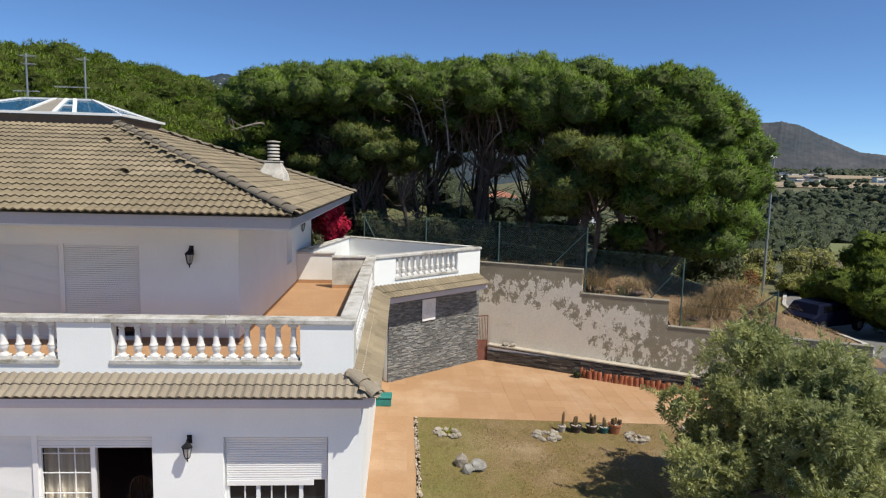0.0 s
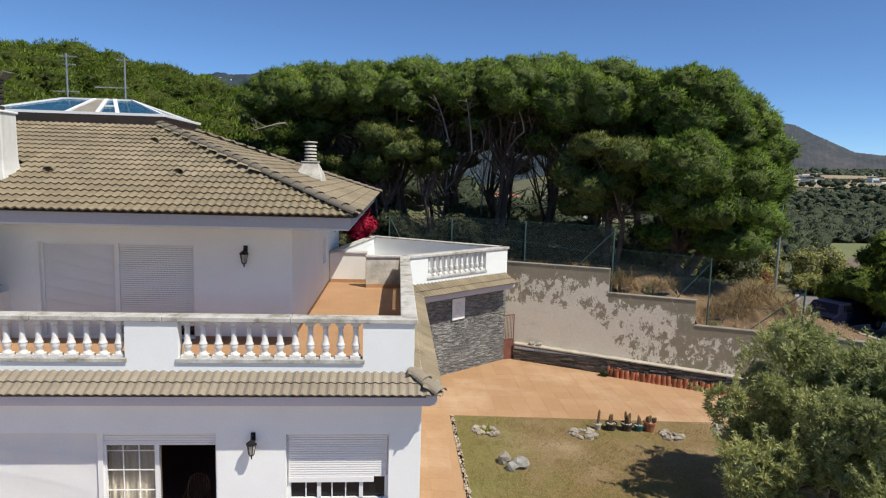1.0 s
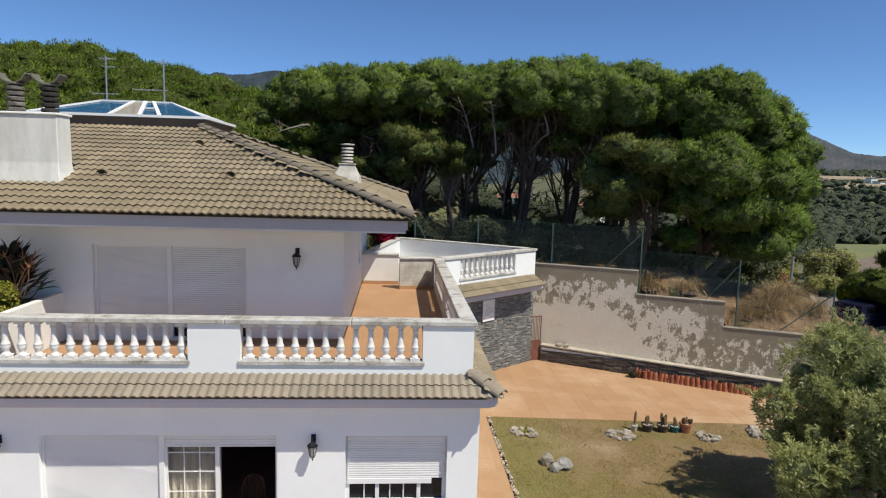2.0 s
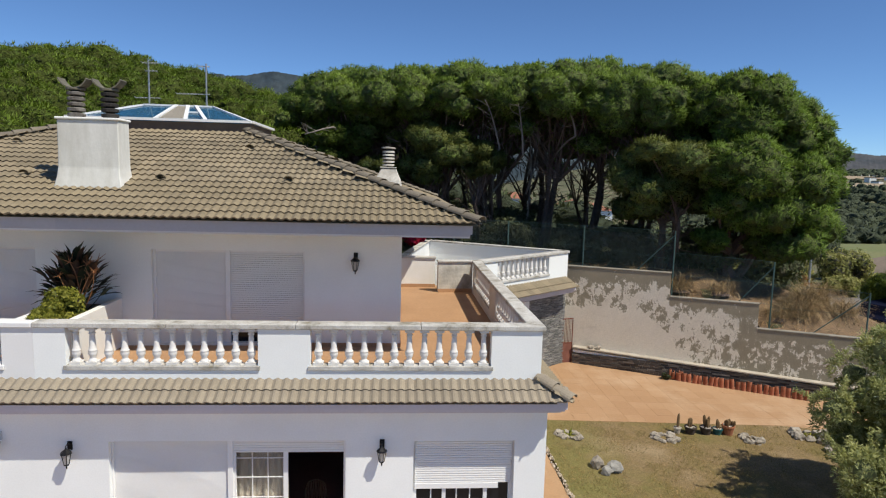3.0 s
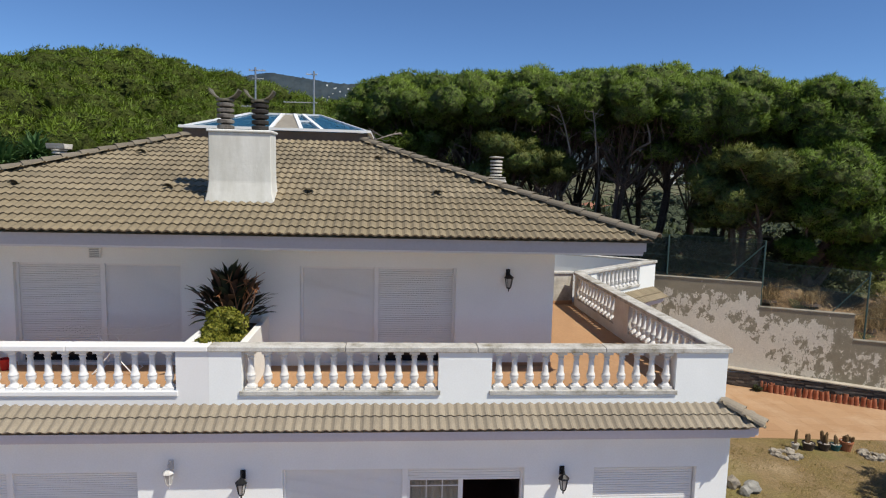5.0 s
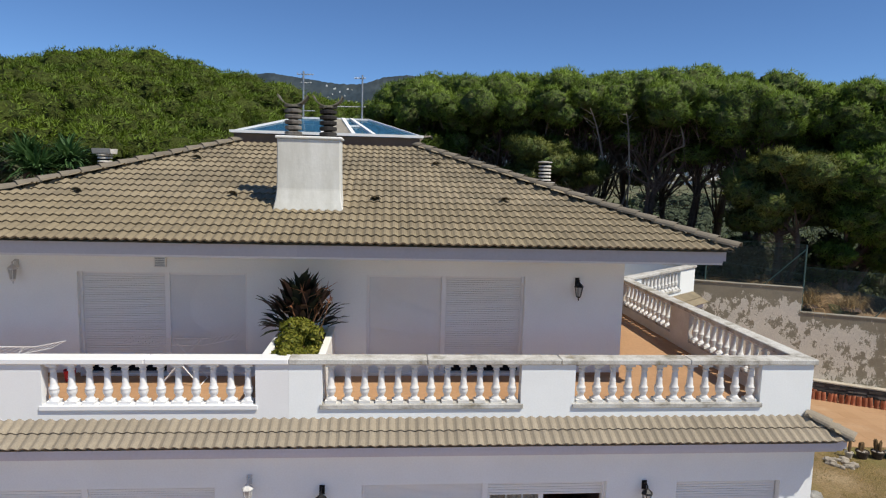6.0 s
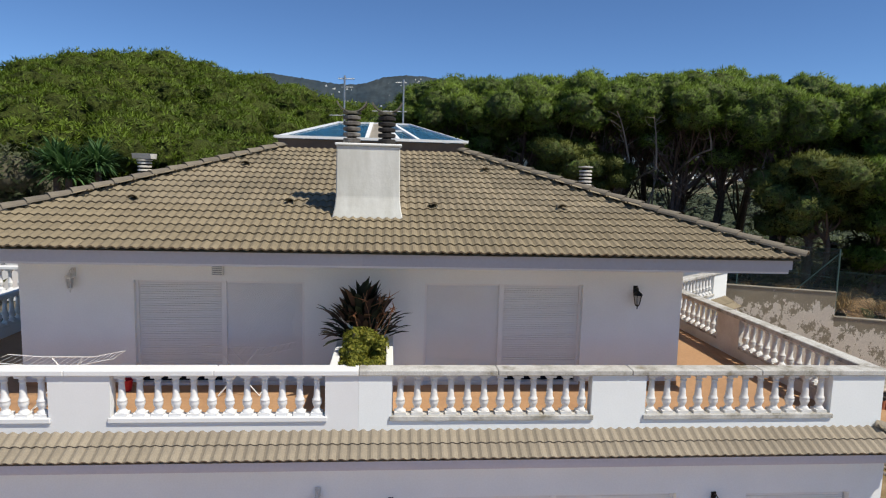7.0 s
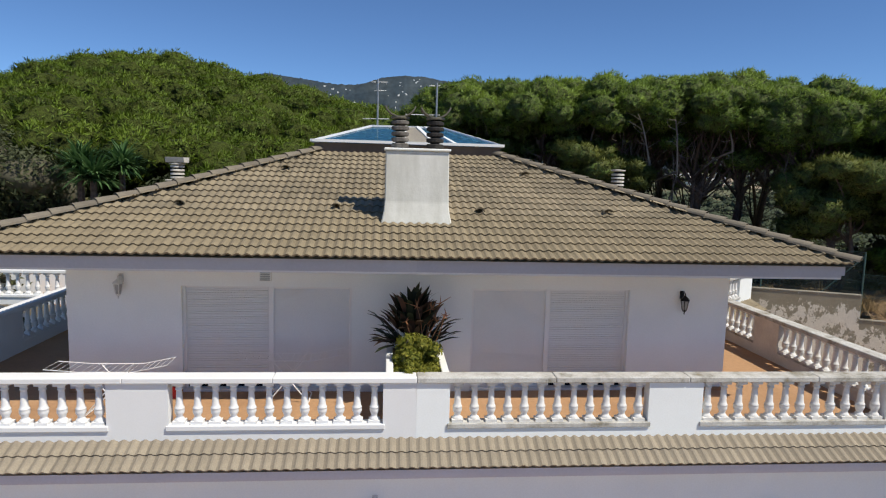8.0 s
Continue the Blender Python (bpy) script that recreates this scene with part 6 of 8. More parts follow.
o = new("leaves", foliage_mesh("leaves", blades(rs, base, 0.44, 0.15, 0.3, 0.25, 3, 1.0, (az, (tl + rs.normal(0, 0.22, n)).clip(0, 1.7))), None, (STREL,)))
o.parent = strel
for k in range(34):
    bm = bmesh.new()
    limb(bm, rs, (rs.uniform(-0.2, 0.2), rs.uniform(-0.15, 0.15), -0.02), tuple(base[k * 7]), 0.014, 0.008, 0.06, 4)
    part("stem", bm, SHRUB_STEM, strel)
flowers = thing("flower_stalks", "withered orange flower stalks among the strap leaves", "plant", (-10.95, 16.35, 5.0))
rs = np.random.RandomState(8)
WITHER = surface("withered_orange", (0.42, 0.19, 0.08), (0.26, 0.12, 0.06), 6, 30, 0.9, 0.3)
for k in range(9):
    bm = bmesh.new()
    tip = Vector((rs.uniform(-0.35, 0.5), rs.uniform(-0.3, 0.1), rs.uniform(0.8, 1.25)))
    limb(bm, rs, (0, 0, 0), tip, 0.014, 0.008, 0.1, 4)
    for j in range(7):
        tube(bm, [tip, tip + Vector(rs.normal(0, 0.08, 3)) + Vector((0, 0, 0.03))], [0.012, 0.003], 4)
    part("stalk", bm, WITHER, flowers)
bush(-11.0, 15.75, 0.55, 0.66, "low yellow-green succulent shrub in the planter trough", (SHRUB, PINE_CORE), 31, 240, 22, 0.06, z=4.98, name="shrub", width=0.6)
bush(-11.1, 15.28, 0.42, 0.34, "low green succulent mat in the planter trough", (SHRUB, PINE_CORE), 32, 200, 16, 0.05, z=4.98, name="shrub", width=0.6)

# bougainvillea behind the terrace wall
bush(-3.35, 31.2, 1.05, 1.75, "crimson bougainvillea in full bloom against the house", (BOUGAINVILLEA, PINE_CORE), 33, 330, 34, 0.13, z=TERRACE + 1.05, name="shrub", width=0.7)
# sword-leaved palms by the neighbouring half
for k, (x, y, zt) in enumerate(((-23.7, 30.0, 9.0), (-22.3, 30.4, 9.0), (-23.0, 29.5, 8.6))):
    blade_plant("yucca", "tall yucca with rosettes of green sword leaves", "yucca", (x, y, TERRACE - 0.4), (PALM,), 40 + k, 300, 1.3, 0.10, 0.85, 0.35, 0.16, 1.6, trunk=zt - TERRACE)


# drying racks on the neighbouring terrace
def rack(x, y, open_, label):
    t = thing("drying_rack", label, "drying rack", (x, y, TERRACE))
    for s in (-1, 1):
        for q in ([(s * 0.42, -0.28, 0.01), (-s * 0.30, -0.28, 0.88)], [(s * 0.42, 0.28, 0.01), (-s * 0.30, 0.28, 0.88)], [(s * 0.42, -0.28, 0.02), (s * 0.42, 0.28, 0.02)]):
            bm = bmesh.new()
            tube(bm, q, 0.014, 6)
            part("leg", bm, TRIM, t)
    def rod(name, q, r):
        bm = bmesh.new()
        tube(bm, q, r, 5)
        part(name, bm, TRIM, t)
    for yy in (-0.28, 0.28):
        rod("top_tube", [(-0.5, yy, 0.90), (0.5, yy, 0.90)], 0.011)
    for k in range(8):
        rod("rod", [(-0.44 + 0.125 * k, -0.28, 0.90), (-0.44 + 0.125 * k, 0.28, 0.90)], 0.0028)
    for s in (-1, 1):
        e = 0.13 if s > 0 or open_ else 0.05
        for yy in (-0.28, 0.28):
            rod("wing_tube", [(s * 0.5, yy, 0.90), (s * 1.12, yy, 0.90 + e)], 0.009)
        for k in range(5):
            u = (k + 1) / 5
            rod("rod", [(s * (0.5 + 0.62 * u), -0.28, 0.90 + e * u), (s * (0.5 + 0.62 * u), 0.28, 0.90 + e * u)], 0.0028)
    return t


rack(-16.95, 16.25, False, "white folding drying rack with spread wings")
rack(-13.65, 17.0, False, "empty white drying rack standing by the shutter")
bucket = thing("bucket", "small red plastic bucket by the terrace wall", "bucket", (-16.05, 17.1, TERRACE))
bm = bmesh.new()
lathe(bm, [(0.09, 0), (0.12, 0.24), (0.128, 0.25), (0.11, 0.245), (0.08, 0.02)], 14)
part("pail", bm, surface("red_plastic", (0.5, 0.02, 0.03), (0.42, 0.02, 0.025), 3, 20, 0.4, 0.05), bucket)

# wicker chair in the dim room
chair = thing("wicker_chair", "brown wicker armchair in the dark room", "chair", (-5.75, 15.75, 0.30))
chair.scale = (0.85, 0.85, 0.85)
for s in (-1, 1):
    for yy in (-0.22, 0.24):
        bm = bmesh.new()
        tube(bm, [(s * 0.24, yy, 0), (s * 0.25, yy, 0.42)], 0.022, 6)
        part("leg", bm, WICKER, chair)
    bm = bmesh.new()
    tube(bm, [(s * 0.27, -0.22, 0.42), (s * 0.30, -0.2, 0.66), (s * 0.30, 0.2, 0.68), (s * 0.27, 0.26, 0.7)], 0.022, 6)
    part("armrest", bm, WICKER, chair)
bm = bmesh.new()
bx(bm, -0.27, 0.27, -0.26, 0.27, 0.40, 0.45)
part("seat", bm, WICKER, chair, bevel=0.015)
for k in range(9):
    x = -0.26 + 0.065 * k
    bm = bmesh.new()
    tube(bm, [(x, 0.25, 0.45), (x * 1.05, 0.33, 0.8), (x * 0.95, 0.36, 1.08 - 1.2 * x * x)], 0.011, 5)
    part("cane", bm, WICKER, chair)
bm = bmesh.new()
tube(bm, [(-0.28, 0.25, 0.45), (-0.29, 0.33, 0.8), (-0.2, 0.36, 1.05), (0, 0.37, 1.12), (0.2, 0.36, 1.05), (0.29, 0.33, 0.8), (0.28, 0.25, 0.45)], 0.02, 6)
part("backrest_frame", bm, WICKER, chair)

# ---- garden things ----
tub = thing("storage_box", "teal plastic box with a lid beside the path", "box", (-0.55, 23.15, gz(-0.55, 23.15)))
tub.scale = (1.12, 1.12, 1.12)
TEAL = surface("teal_plastic", (0.03, 0.22, 0.19), (0.03, 0.18, 0.16), 3, 20, 0.5, 0.05)
bm = bmesh.new()
bx(bm, -0.27, 0.27, -0.2, 0.2, 0, 0.24)
part("body", bm, TEAL, tub, bevel=0.02)
bm = bmesh.new()
bx(bm, -0.29, 0.29, -0.22, 0.22, 0.24, 0.31)
part("lid", bm, TEAL, tub, bevel=0.02)


def boulder(rs, at, size, name, parent=None, mat_=None):
    bm = bmesh.new()
    bmesh.ops.create_icosphere(bm, subdivisions=2, radius=1.0)
    bmesh.ops.dissolve_limit(bm, angle_limit=0.01, verts=bm.verts, edges=bm.edges)
    off = Vector(rs.uniform(-50, 50, 3))
    for v in bm.verts:
        d = v.co.normalized()
        v.co = d * (1 + 0.5 * noise.noise(d * 1.5 + off) + 0.28 * noise.noise(d * 3.1 + off))
        v.co.x, v.co.y, v.co.z = v.co.x * size[0], v.co.y * size[1], v.co.z * size[2]
    m = pose(0, 0, 0, 0, 0, rs.uniform(0, 360))
    for v in bm.verts:
        v.co = m @ v.co
    o = part(name, bm, mat_ or STONE, parent)
    o.location = at
    return o


def rock_ring(x, y, n, r, label, seed, plant=True, size=0.125):
    rs = np.random.RandomState(seed)
    t = thing("rock_ring", label, "rock ring", (x, y, gz(x, y)))
    for k in range(n):
        a = 2 * math.pi * k / n + rs.uniform(-0.2, 0.2)
        q = r * rs.uniform(0.55, 1.1)
        s = size * rs.uniform(0.6, 1.35)
        boulder(rs, (q * math.cos(a), q * math.sin(a) * 0.75, s * 0.25), (s, s * 0.8, s * 0.65), "stone", t)
    if plant:
        b = np.stack([rs.uniform(-r * 0.3, r * 0.3, 22), rs.uniform(-r * 0.3, r * 0.3, 22), np.zeros(22)], 1)
        o = new("plant", foliage_mesh("plant", blades(rs, b, 0.24, 0.04, 0.6, 0.5), None, (SHRUB,)))
        o.parent = t
        tagged(o, "small green plant")
    return t


rock_ring(1.5, 20.85, 13, 0.40, "ring of pale stones round a small green plant on the lawn", 1)
rock_ring(4.6, 20.85, 15, 0.42, "ring of pale stones on the lawn", 2, False)
rock_ring(7.55, 20.85, 13, 0.36, "ring of pale stones beside the flower pots", 3, False)
rock_ring(9.75, 21.2, 9, 0.55, "heap of pale stones edging the bed under the olive tree", 4, True, 0.2)
rock_ring(10.3, 20.2, 10, 0.6, "pale stones edging the bed under the olive tree", 6, False, 0.2)
GREY_STONE = surface("grey_boulder", (0.36, 0.345, 0.31), (0.22, 0.21, 0.19), 3.0, 14, 0.9, 0.6, grain=0.18)
rs = np.random.RandomState(12)
boulder(rs, (2.22, 18.6, gz(2.2, 18.6) + 0.10), (0.27, 0.2, 0.18), "boulder", None, GREY_STONE)
tagged(bpy.context.scene.objects["boulder"], "smooth grey boulder lying on the lawn", "boulder")
b2 = boulder(rs, (1.78, 18.8, gz(1.8, 18.8) + 0.12), (0.2, 0.17, 0.2), "boulder", None, STONE)
tagged(b2, "rough tan boulder lying beside a grey one", "boulder")
b3 = boulder(rs, (1.92, 18.42, gz(1.9, 18.4) + 0.08), (0.18, 0.15, 0.13), "boulder", None, GREY_STONE)
tagged(b3, "low grey boulder lying on the lawn", "boulder")

CLAY = surface("terracotta_pot", (0.40, 0.16, 0.08), (0.32, 0.13, 0.07), 3, 25, 0.85, 0.2)
DARKPOT = surface("dark_brown_pot", (0.05, 0.038, 0.03), (0.08, 0.06, 0.05), 3, 25, 0.7, 0.2)
TEALPOT = surface("blue_green_glaze", (0.02, 0.09, 0.11), (0.03, 0.13, 0.13), 3, 25, 0.4, 0.1)
PALEPOT = surface("pale_clay_pot", (0.5, 0.45, 0.38), (0.42, 0.37, 0.3), 3, 25, 0.85, 0.2)
CACTUS = surface("dry_cactus_skin", (0.20, 0.12, 0.06), (0.14, 0.10, 0.05), 6, 30, 0.9, 0.5)
for k, (x, r, h, m, nc, hc, lab) in enumerate(((5.25, 0.12, 0.20, PALEPOT, 1, 0.46, "small pale clay pot with a tall brown cactus"),
                                               (5.70, 0.19, 0.24, DARKPOT, 4, 0.28, "dark brown bowl with cactus stems and white gravel"),
                                               (6.22, 0.19, 0.24, DARKPOT, 4, 0.38, "dark brown bowl with a tall cactus"),
                                               (6.62, 0.16, 0.20, TEALPOT, 2, 0.30, "blue-green glazed pot with a thin cactus"),
                                               (6.98, 0.20, 0.32, CLAY, 6, 0.22, "terracotta flower pot with a dry bushy plant"))):
    y = 21.3
    t = thing("flower_pot", lab, "flower pot", (x, y, gz(x, y)), group="row of flower pots")
    bm = bmesh.new()
    lathe(bm, [(r * 0.72, 0), (r * 0.95, h * 0.8), (r * 1.06, h * 0.82), (r * 1.06, h), (r * 0.92, h), (r * 0.9, h * 0.86), (0.01, h * 0.86)], 16)
    part("pot", bm, m, t)
    rs = np.random.RandomState(90 + k)
    bm = bmesh.new()
    for j in range(22):
        a, q = rs.uniform(0, 6.28), r * 0.8 * math.sqrt(rs.uniform())
        bmesh.ops.create_icosphere(bm, subdivisions=1, radius=0.03, matrix=Matrix.Translation((q * math.cos(a), q * math.sin(a), h * 0.9)))
    part("gravel", bm, PALEPOT, t, "pale gravel")
    for j in range(nc):
        a, q = rs.uniform(0, 6.28), r * 0.5 * (j > 0)
        bm = bmesh.new()
        hh = hc * rs.uniform(0.6, 1.0) if j else hc
        lathe(bm, [(0.035, h * 0.85), (0.048, h + hh * 0.4), (0.04, h + hh * 0.85), (0.01, h + hh)], 8, Matrix.Translation((q * math.cos(a), q * math.sin(a), 0)) @ pose(0, 0, 0, rs.uniform(-8, 8), rs.uniform(-8, 8), 0))
        part("stem", bm, CACTUS, t)

# row of upright clay roof tiles edging the planter
edging = thing("tile_edging", "row of upright red clay roof tiles edging a bed", "edging", (9.4, 25.9, 0))
RED = surface("red_clay_tile", (0.34, 0.10, 0.05), (0.45, 0.2, 0.11), 5, 20, 0.9, 0.4, grain=0.15, rand=0.3)
bm = bmesh.new()
rows = []
for z, r in ((0.0, 0.10), (0.42, 0.085)):
    out = [bm.verts.new((r * math.cos(math.pi * k / 6), -r * math.sin(math.pi * k / 6), z)) for k in range(7)]
    inn = [bm.verts.new(((r - 0.018) * math.cos(math.pi * k / 6), -(r - 0.018) * math.sin(math.pi * k / 6), z)) for k in range(7)]
    rows.append((out, inn))
(o0, i0), (o1, i1) = rows
for k in range(6):
    bm.faces.new((o0[k], o0[k + 1], o1[k + 1], o1[k]))
    bm.faces.new((i0[k + 1], i0[k], i1[k], i1[k + 1]))
    bm.faces.new((o1[k], o1[k + 1], i1[k + 1], i1[k]))
red_me = mesh_of("clay_tile", bm, RED)
rs = np.random.RandomState(15)
for k in range(24):
    u = k / 23
    x, y = 7.75 + 4.25 * u, 26.62 - 1.9 * u
    o = new("clay_tile", red_me)
    o.parent = edging
    o.matrix_local = Matrix.Translation((x - 9.4, y - 25.9, gz(x, y) - 0.04)) @ pose(0, 0, 0, rs.uniform(-6, 6), rs.uniform(-7, 7), WA + rs.uniform(-12, 12)) @ Matrix.Diagonal((1, 1, rs.uniform(0.85, 1.1), 1))
for k in range(5):
    x, y = 7.45 + 0.12 * k, 26.80 - 0.02 * k
    o = new("clay_tile", red_me)
    o.parent = edging
    o.matrix_local = Matrix.Translation((x - 9.4, y - 25.9, gz(x, y))) @ pose(0, 0, 0, rs.uniform(-12, 30), rs.uniform(-25, 25), rs.uniform(-60, 60))
bush(7.25, 26.75, 0.2, 0.3, "dark clipped plant at the end of the clay tiles", (BUSH, PINE_CORE), 51, 120, 10, 0.07, z=gz(7.2, 26.7))
rs = np.random.RandomState(16)
for x, d in ((4.55, 0.2), (4.85, 0.18)):
    yy = wall_y(x) - d
    zt = 0.88 - 0.041 * (x - 3.93) + 0.05
    tagged(boulder(rs, (x, yy, zt + 0.06), (0.15, 0.11, 0.10), "stone"), "pale loose stone lying on the planter", "stone")

# ---- fence on the garden wall ----
NET, nt_, b_n = begin("dark_shade_net", 0.9)
b_n.inputs["Base Color"].default_value = (0.006, 0.009, 0.008, 1)
see = nt_.nodes.new("ShaderNodeBsdfTransparent")
mix_n = nt_.nodes.new("ShaderNodeMixShader")
nt_.links.new(ramp(nt_, tex(nt_, 2.5, 4), [(0.3, (0.45,) * 3), (0.7, (0.75,) * 3)]), mix_n.inputs[0])
nt_.links.new(see.outputs[0], mix_n.inputs[1])
nt_.links.new(b_n.outputs[0], mix_n.inputs[2])
nt_.links.new(mix_n.outputs[0], nt_.nodes["Material Output"].inputs[0])
fence = thing("wire_fence", "green wire-mesh fence on posts above the garden wall", "fence", (7, 27.6, 4))
FI = Matrix.Translation((-7, -27.6, -4))
posts = [(-1.85, 4.0, 6.22), (0.98, 4.0, 6.24), (4.09, 4.0, 6.20), (7.52, 3.3, 6.16), (11.0, 2.3, 5.13), (14.1, 1.6, 4.15)]
wp = lambda x, z: WM @ Vector((wu(x), 0.30, z))
for k, (x, z0, z1) in enumerate(posts):
    bm = bmesh.new()
    tube(bm, [wp(x, z0), wp(x, z1)], 0.032, 8)
    part("post", bm, FENCE_GREEN, fence).matrix_parent_inverse = FI
for x, z, dx, zb in ((7.52, 6.0, -1.35, 4.4), (11.0, 4.95, -1.1, 3.4), (14.1, 4.05, -1.7, 2.35), (-1.85, 6.1, 0.8, 4.6)):
    bm = bmesh.new()
    tube(bm, [wp(x, z), wp(x + dx, zb)], 0.022, 6)
    part("brace", bm, FENCE_GREEN, fence, "slanting brace").matrix_parent_inverse = FI
for k, ((xa, a0, a1), (xb, b0, b1)) in enumerate(zip(posts, posts[1:])):
    ta = a1 if k < 3 else a1 - 0.9
    tb = b1
    for f in (0.0, 0.5, 0.97):
        bm = bmesh.new()
        za, zb = ta + (a0 + 0.45 - ta) * f, tb + (b0 + 0.45 - tb) * f
        if k >= 3:
            za = ta - (ta - max(a0, 3.35 if k == 3 else 2.35)) * f
            zb = tb - (tb - max(b0, 3.35 if k == 3 else 2.35)) * f
        tube(bm, [wp(xa, za), wp(xb, zb)], 0.007, 4)
        part("tension_wire", bm, FENCE_GREEN, fence).matrix_parent_inverse = FI
    bm = bmesh.new()
    n = int((xb - xa) * WK / 0.10)
    H0 = 1.75
    for i in range(-int(H0 / 0.10), n):
        for s in (1, -1):
            u0, u1 = i / n, (i + H0 / 0.10) / n
            if s < 0:
                u0, u1 = u1, u0
            c0, c1 = (np.clip(u0, 0, 1), np.clip(u1, 0, 1))
            if abs(u1 - u0) < 1e-6 or c0 == c1:
                continue
            f0, f1 = (c0 - u0) / (u1 - u0), (c1 - u0) / (u1 - u0)
            q = []
            for c, f in ((c0, f0), (c1, f1)):
                top = ta + (tb - ta) * c
                q.append(wp(xa + (xb - xa) * c, top - H0 * (1 - f)))
            tube(bm, q, 0.0026, 3)
    o = part("wire_mesh", bm, FENCE_GREEN, fence, "fine green wire mesh")
    o["kind"] = "stuff"
    o.matrix_parent_inverse = FI

# dark shade net tied to the fence
for (xa, a0, a1), (xb, b0, b1) in list(zip(posts, posts[1:]))[:3]:
    step = xb > 8
    za, zb = (a1 - 0.9 if step else a1) - 0.12, b1 - 0.12
    bm = bmesh.new()
    n = 10
    rows = []
    for i in range(n + 1):
        c = i / n
        x = xa + (xb - xa) * c
        tp = za + (zb - za) * c
        sag = 0.05 * math.sin(math.pi * c) + 0.015 * math.sin(i * 2.3)
        rows.append([bm.verts.new(wp(x, tp - sag) + Vector((0.02, 0.03, 0))), bm.verts.new(wp(x, tp - 1.5) + Vector((0.02, 0.03 + 0.02 * math.sin(i), 0)))])
    for p_, q_ in zip(rows, rows[1:]):
        bm.faces.new((p_[0], q_[0], q_[1], p_[1]))
    part("shade_net", bm, NET, fence, "dark see-through shade net").matrix_parent_inverse = FI

# bank of ochre soil behind the wall
bm = bmesh.new()
gridv = []
for i in range(31):
    x = 4.0 + 0.5 * i
    col_ = []
    for j in range(13):
        d_ = 0.24 + 0.5 * j
        y = wall_y(min(x, 14.5)) + d_
        top_ = float(np.interp(x, [7.3, 7.6, 10.4, 10.75, 14, 20], [4.12, 3.12, 3.08, 2.1, 1.7, 0.9]))
        zb_ = max(min(4.1 - 4.0 * float(smooth(9, 26, x)), top_ + 0.32 * max(d_ - 0.5, 0)), float(land(x, y)) if d_ > 1.3 else -9)
        col_.append(bm.verts.new((x, y, zb_ + 0.07 + 0.06 * math.sin(x * 2.1 + j) * math.cos(j * 1.3))))
    gridv.append(col_)
for a, b_ in zip(gridv, gridv[1:]):
    for j in range(12):
        bm.faces.new((a[j], b_[j], b_[j + 1], a[j + 1]))
BANK = surface("ochre_bank_soil", (0.25, 0.165, 0.095), (0.165, 0.112, 0.068), 0.8, 9, 0.95, 0.8, grain=0.25)
tagged(part("bank", bm, BANK, smooth=True), "ochre soil bank behind the garden wall", "bank", kind="structure")

# grass verge by the road
bm = bmesh.new()
gridv = []
for i in range(25):
    x = 15.0 + 0.5 * i
    gridv.append([bm.verts.new((x, 32.0 + 0.8 * j, float(land(x, 32.0 + 0.8 * j)) + 0.06 + 0.03 * math.sin(x * 3.1 + j * 1.7))) for j in range(24)])
for a, b_ in zip(gridv, gridv[1:]):
    for j in range(23):
        bm.faces.new((a[j], b_[j], b_[j + 1], a[j + 1]))
VERGE = surface("verge_grass", (0.17, 0.19, 0.06), (0.24, 0.20, 0.09), 0.5, 8, 0.95, 0.8, grain=0.25)
tagged(part("verge", bm, VERGE, smooth=True), "rough green and straw grass verge by the road", "verge", kind="structure")

# dry grass on the bank behind the wall, and scrub under the pines
rs = np.random.RandomState(21)
bx_, by_ = rs.uniform(-2, 19, 6500), rs.uniform(0.6, 5.5, 6500)
keep = (rs.uniform(0, 1, 6500) < np.clip(np.abs(np.sin(bx_ * 1.3) * np.cos(by_ * 1.1 + bx_)) + 0.2, 0, 1))
px = bx_[keep]
py = wall_y(np.clip(px, -1, 14.5)) + by_[keep] + 0.4
b = np.stack([px, py, land(px, py) - 0.05], 1)
v, f = blades(rs, b, 0.42, 0.022, 0.5, 0.8, 3, 1.6)
tagged(new("dry_grass", foliage_mesh("dry_grass", (v, f), None, (STRAW,))), "straw-coloured dry grass on the bank behind the wall", "grass", kind="stuff")
for k, (x, d, n, ln) in enumerate(((8.3, 1.2, 260, 1.15), (6.6, 1.3, 60, 0.7), (5.0, 1.4, 60, 0.6), (13.2, 2.6, 620, 1.15), (13.9, 3.6, 700, 1.35), (14.7, 4.2, 640, 1.4), (15.6, 3.6, 460, 1.1), (12.2, 2.0, 200, 0.9), (9.8, 1.3, 160, 0.8), (3.6, 1.2, 60, 0.6))):
    y = wall_y(min(x, 14.5)) + d
    blade_plant("grass_tussock", "tall tussock of pale dry grass", "grass", (x, y, float(land(x, y))), (STRAW,), 70 + k, n, ln, 0.012, 0.5, 0.75, 0.5, 1.8)
for k, (x, y, r, h) in enumerate(((-4.5, 35.5, 1.8, 2.6), (-1.5, 34.5, 1.6, 2.0), (1.5, 33.5, 1.6, 1.8), (4.8, 32.5, 1.5, 1.7), (7.5, 32.5, 1.5, 1.8), (10.6, 31.5, 1.8, 2.2), (2.8, 36.8, 1.8, 2.4),
                                 (-3.0, 43.0, 2.2, 2.0), (2.0, 42.0, 2.2, 1.1), (6.5, 41.0, 2.0, 1.0), (-7.0, 42.0, 2.4, 3.0), (17.5, 36.5, 2.0, 2.4), (19.5, 41.0, 2.0, 2.6), (18.5, 46.0, 2.4, 3.2))):
    bush(x, y, r, h, "dark scrub bush under the pines", (BUSH, PINE_CORE), 200 + k, 150, 24, 0.2)
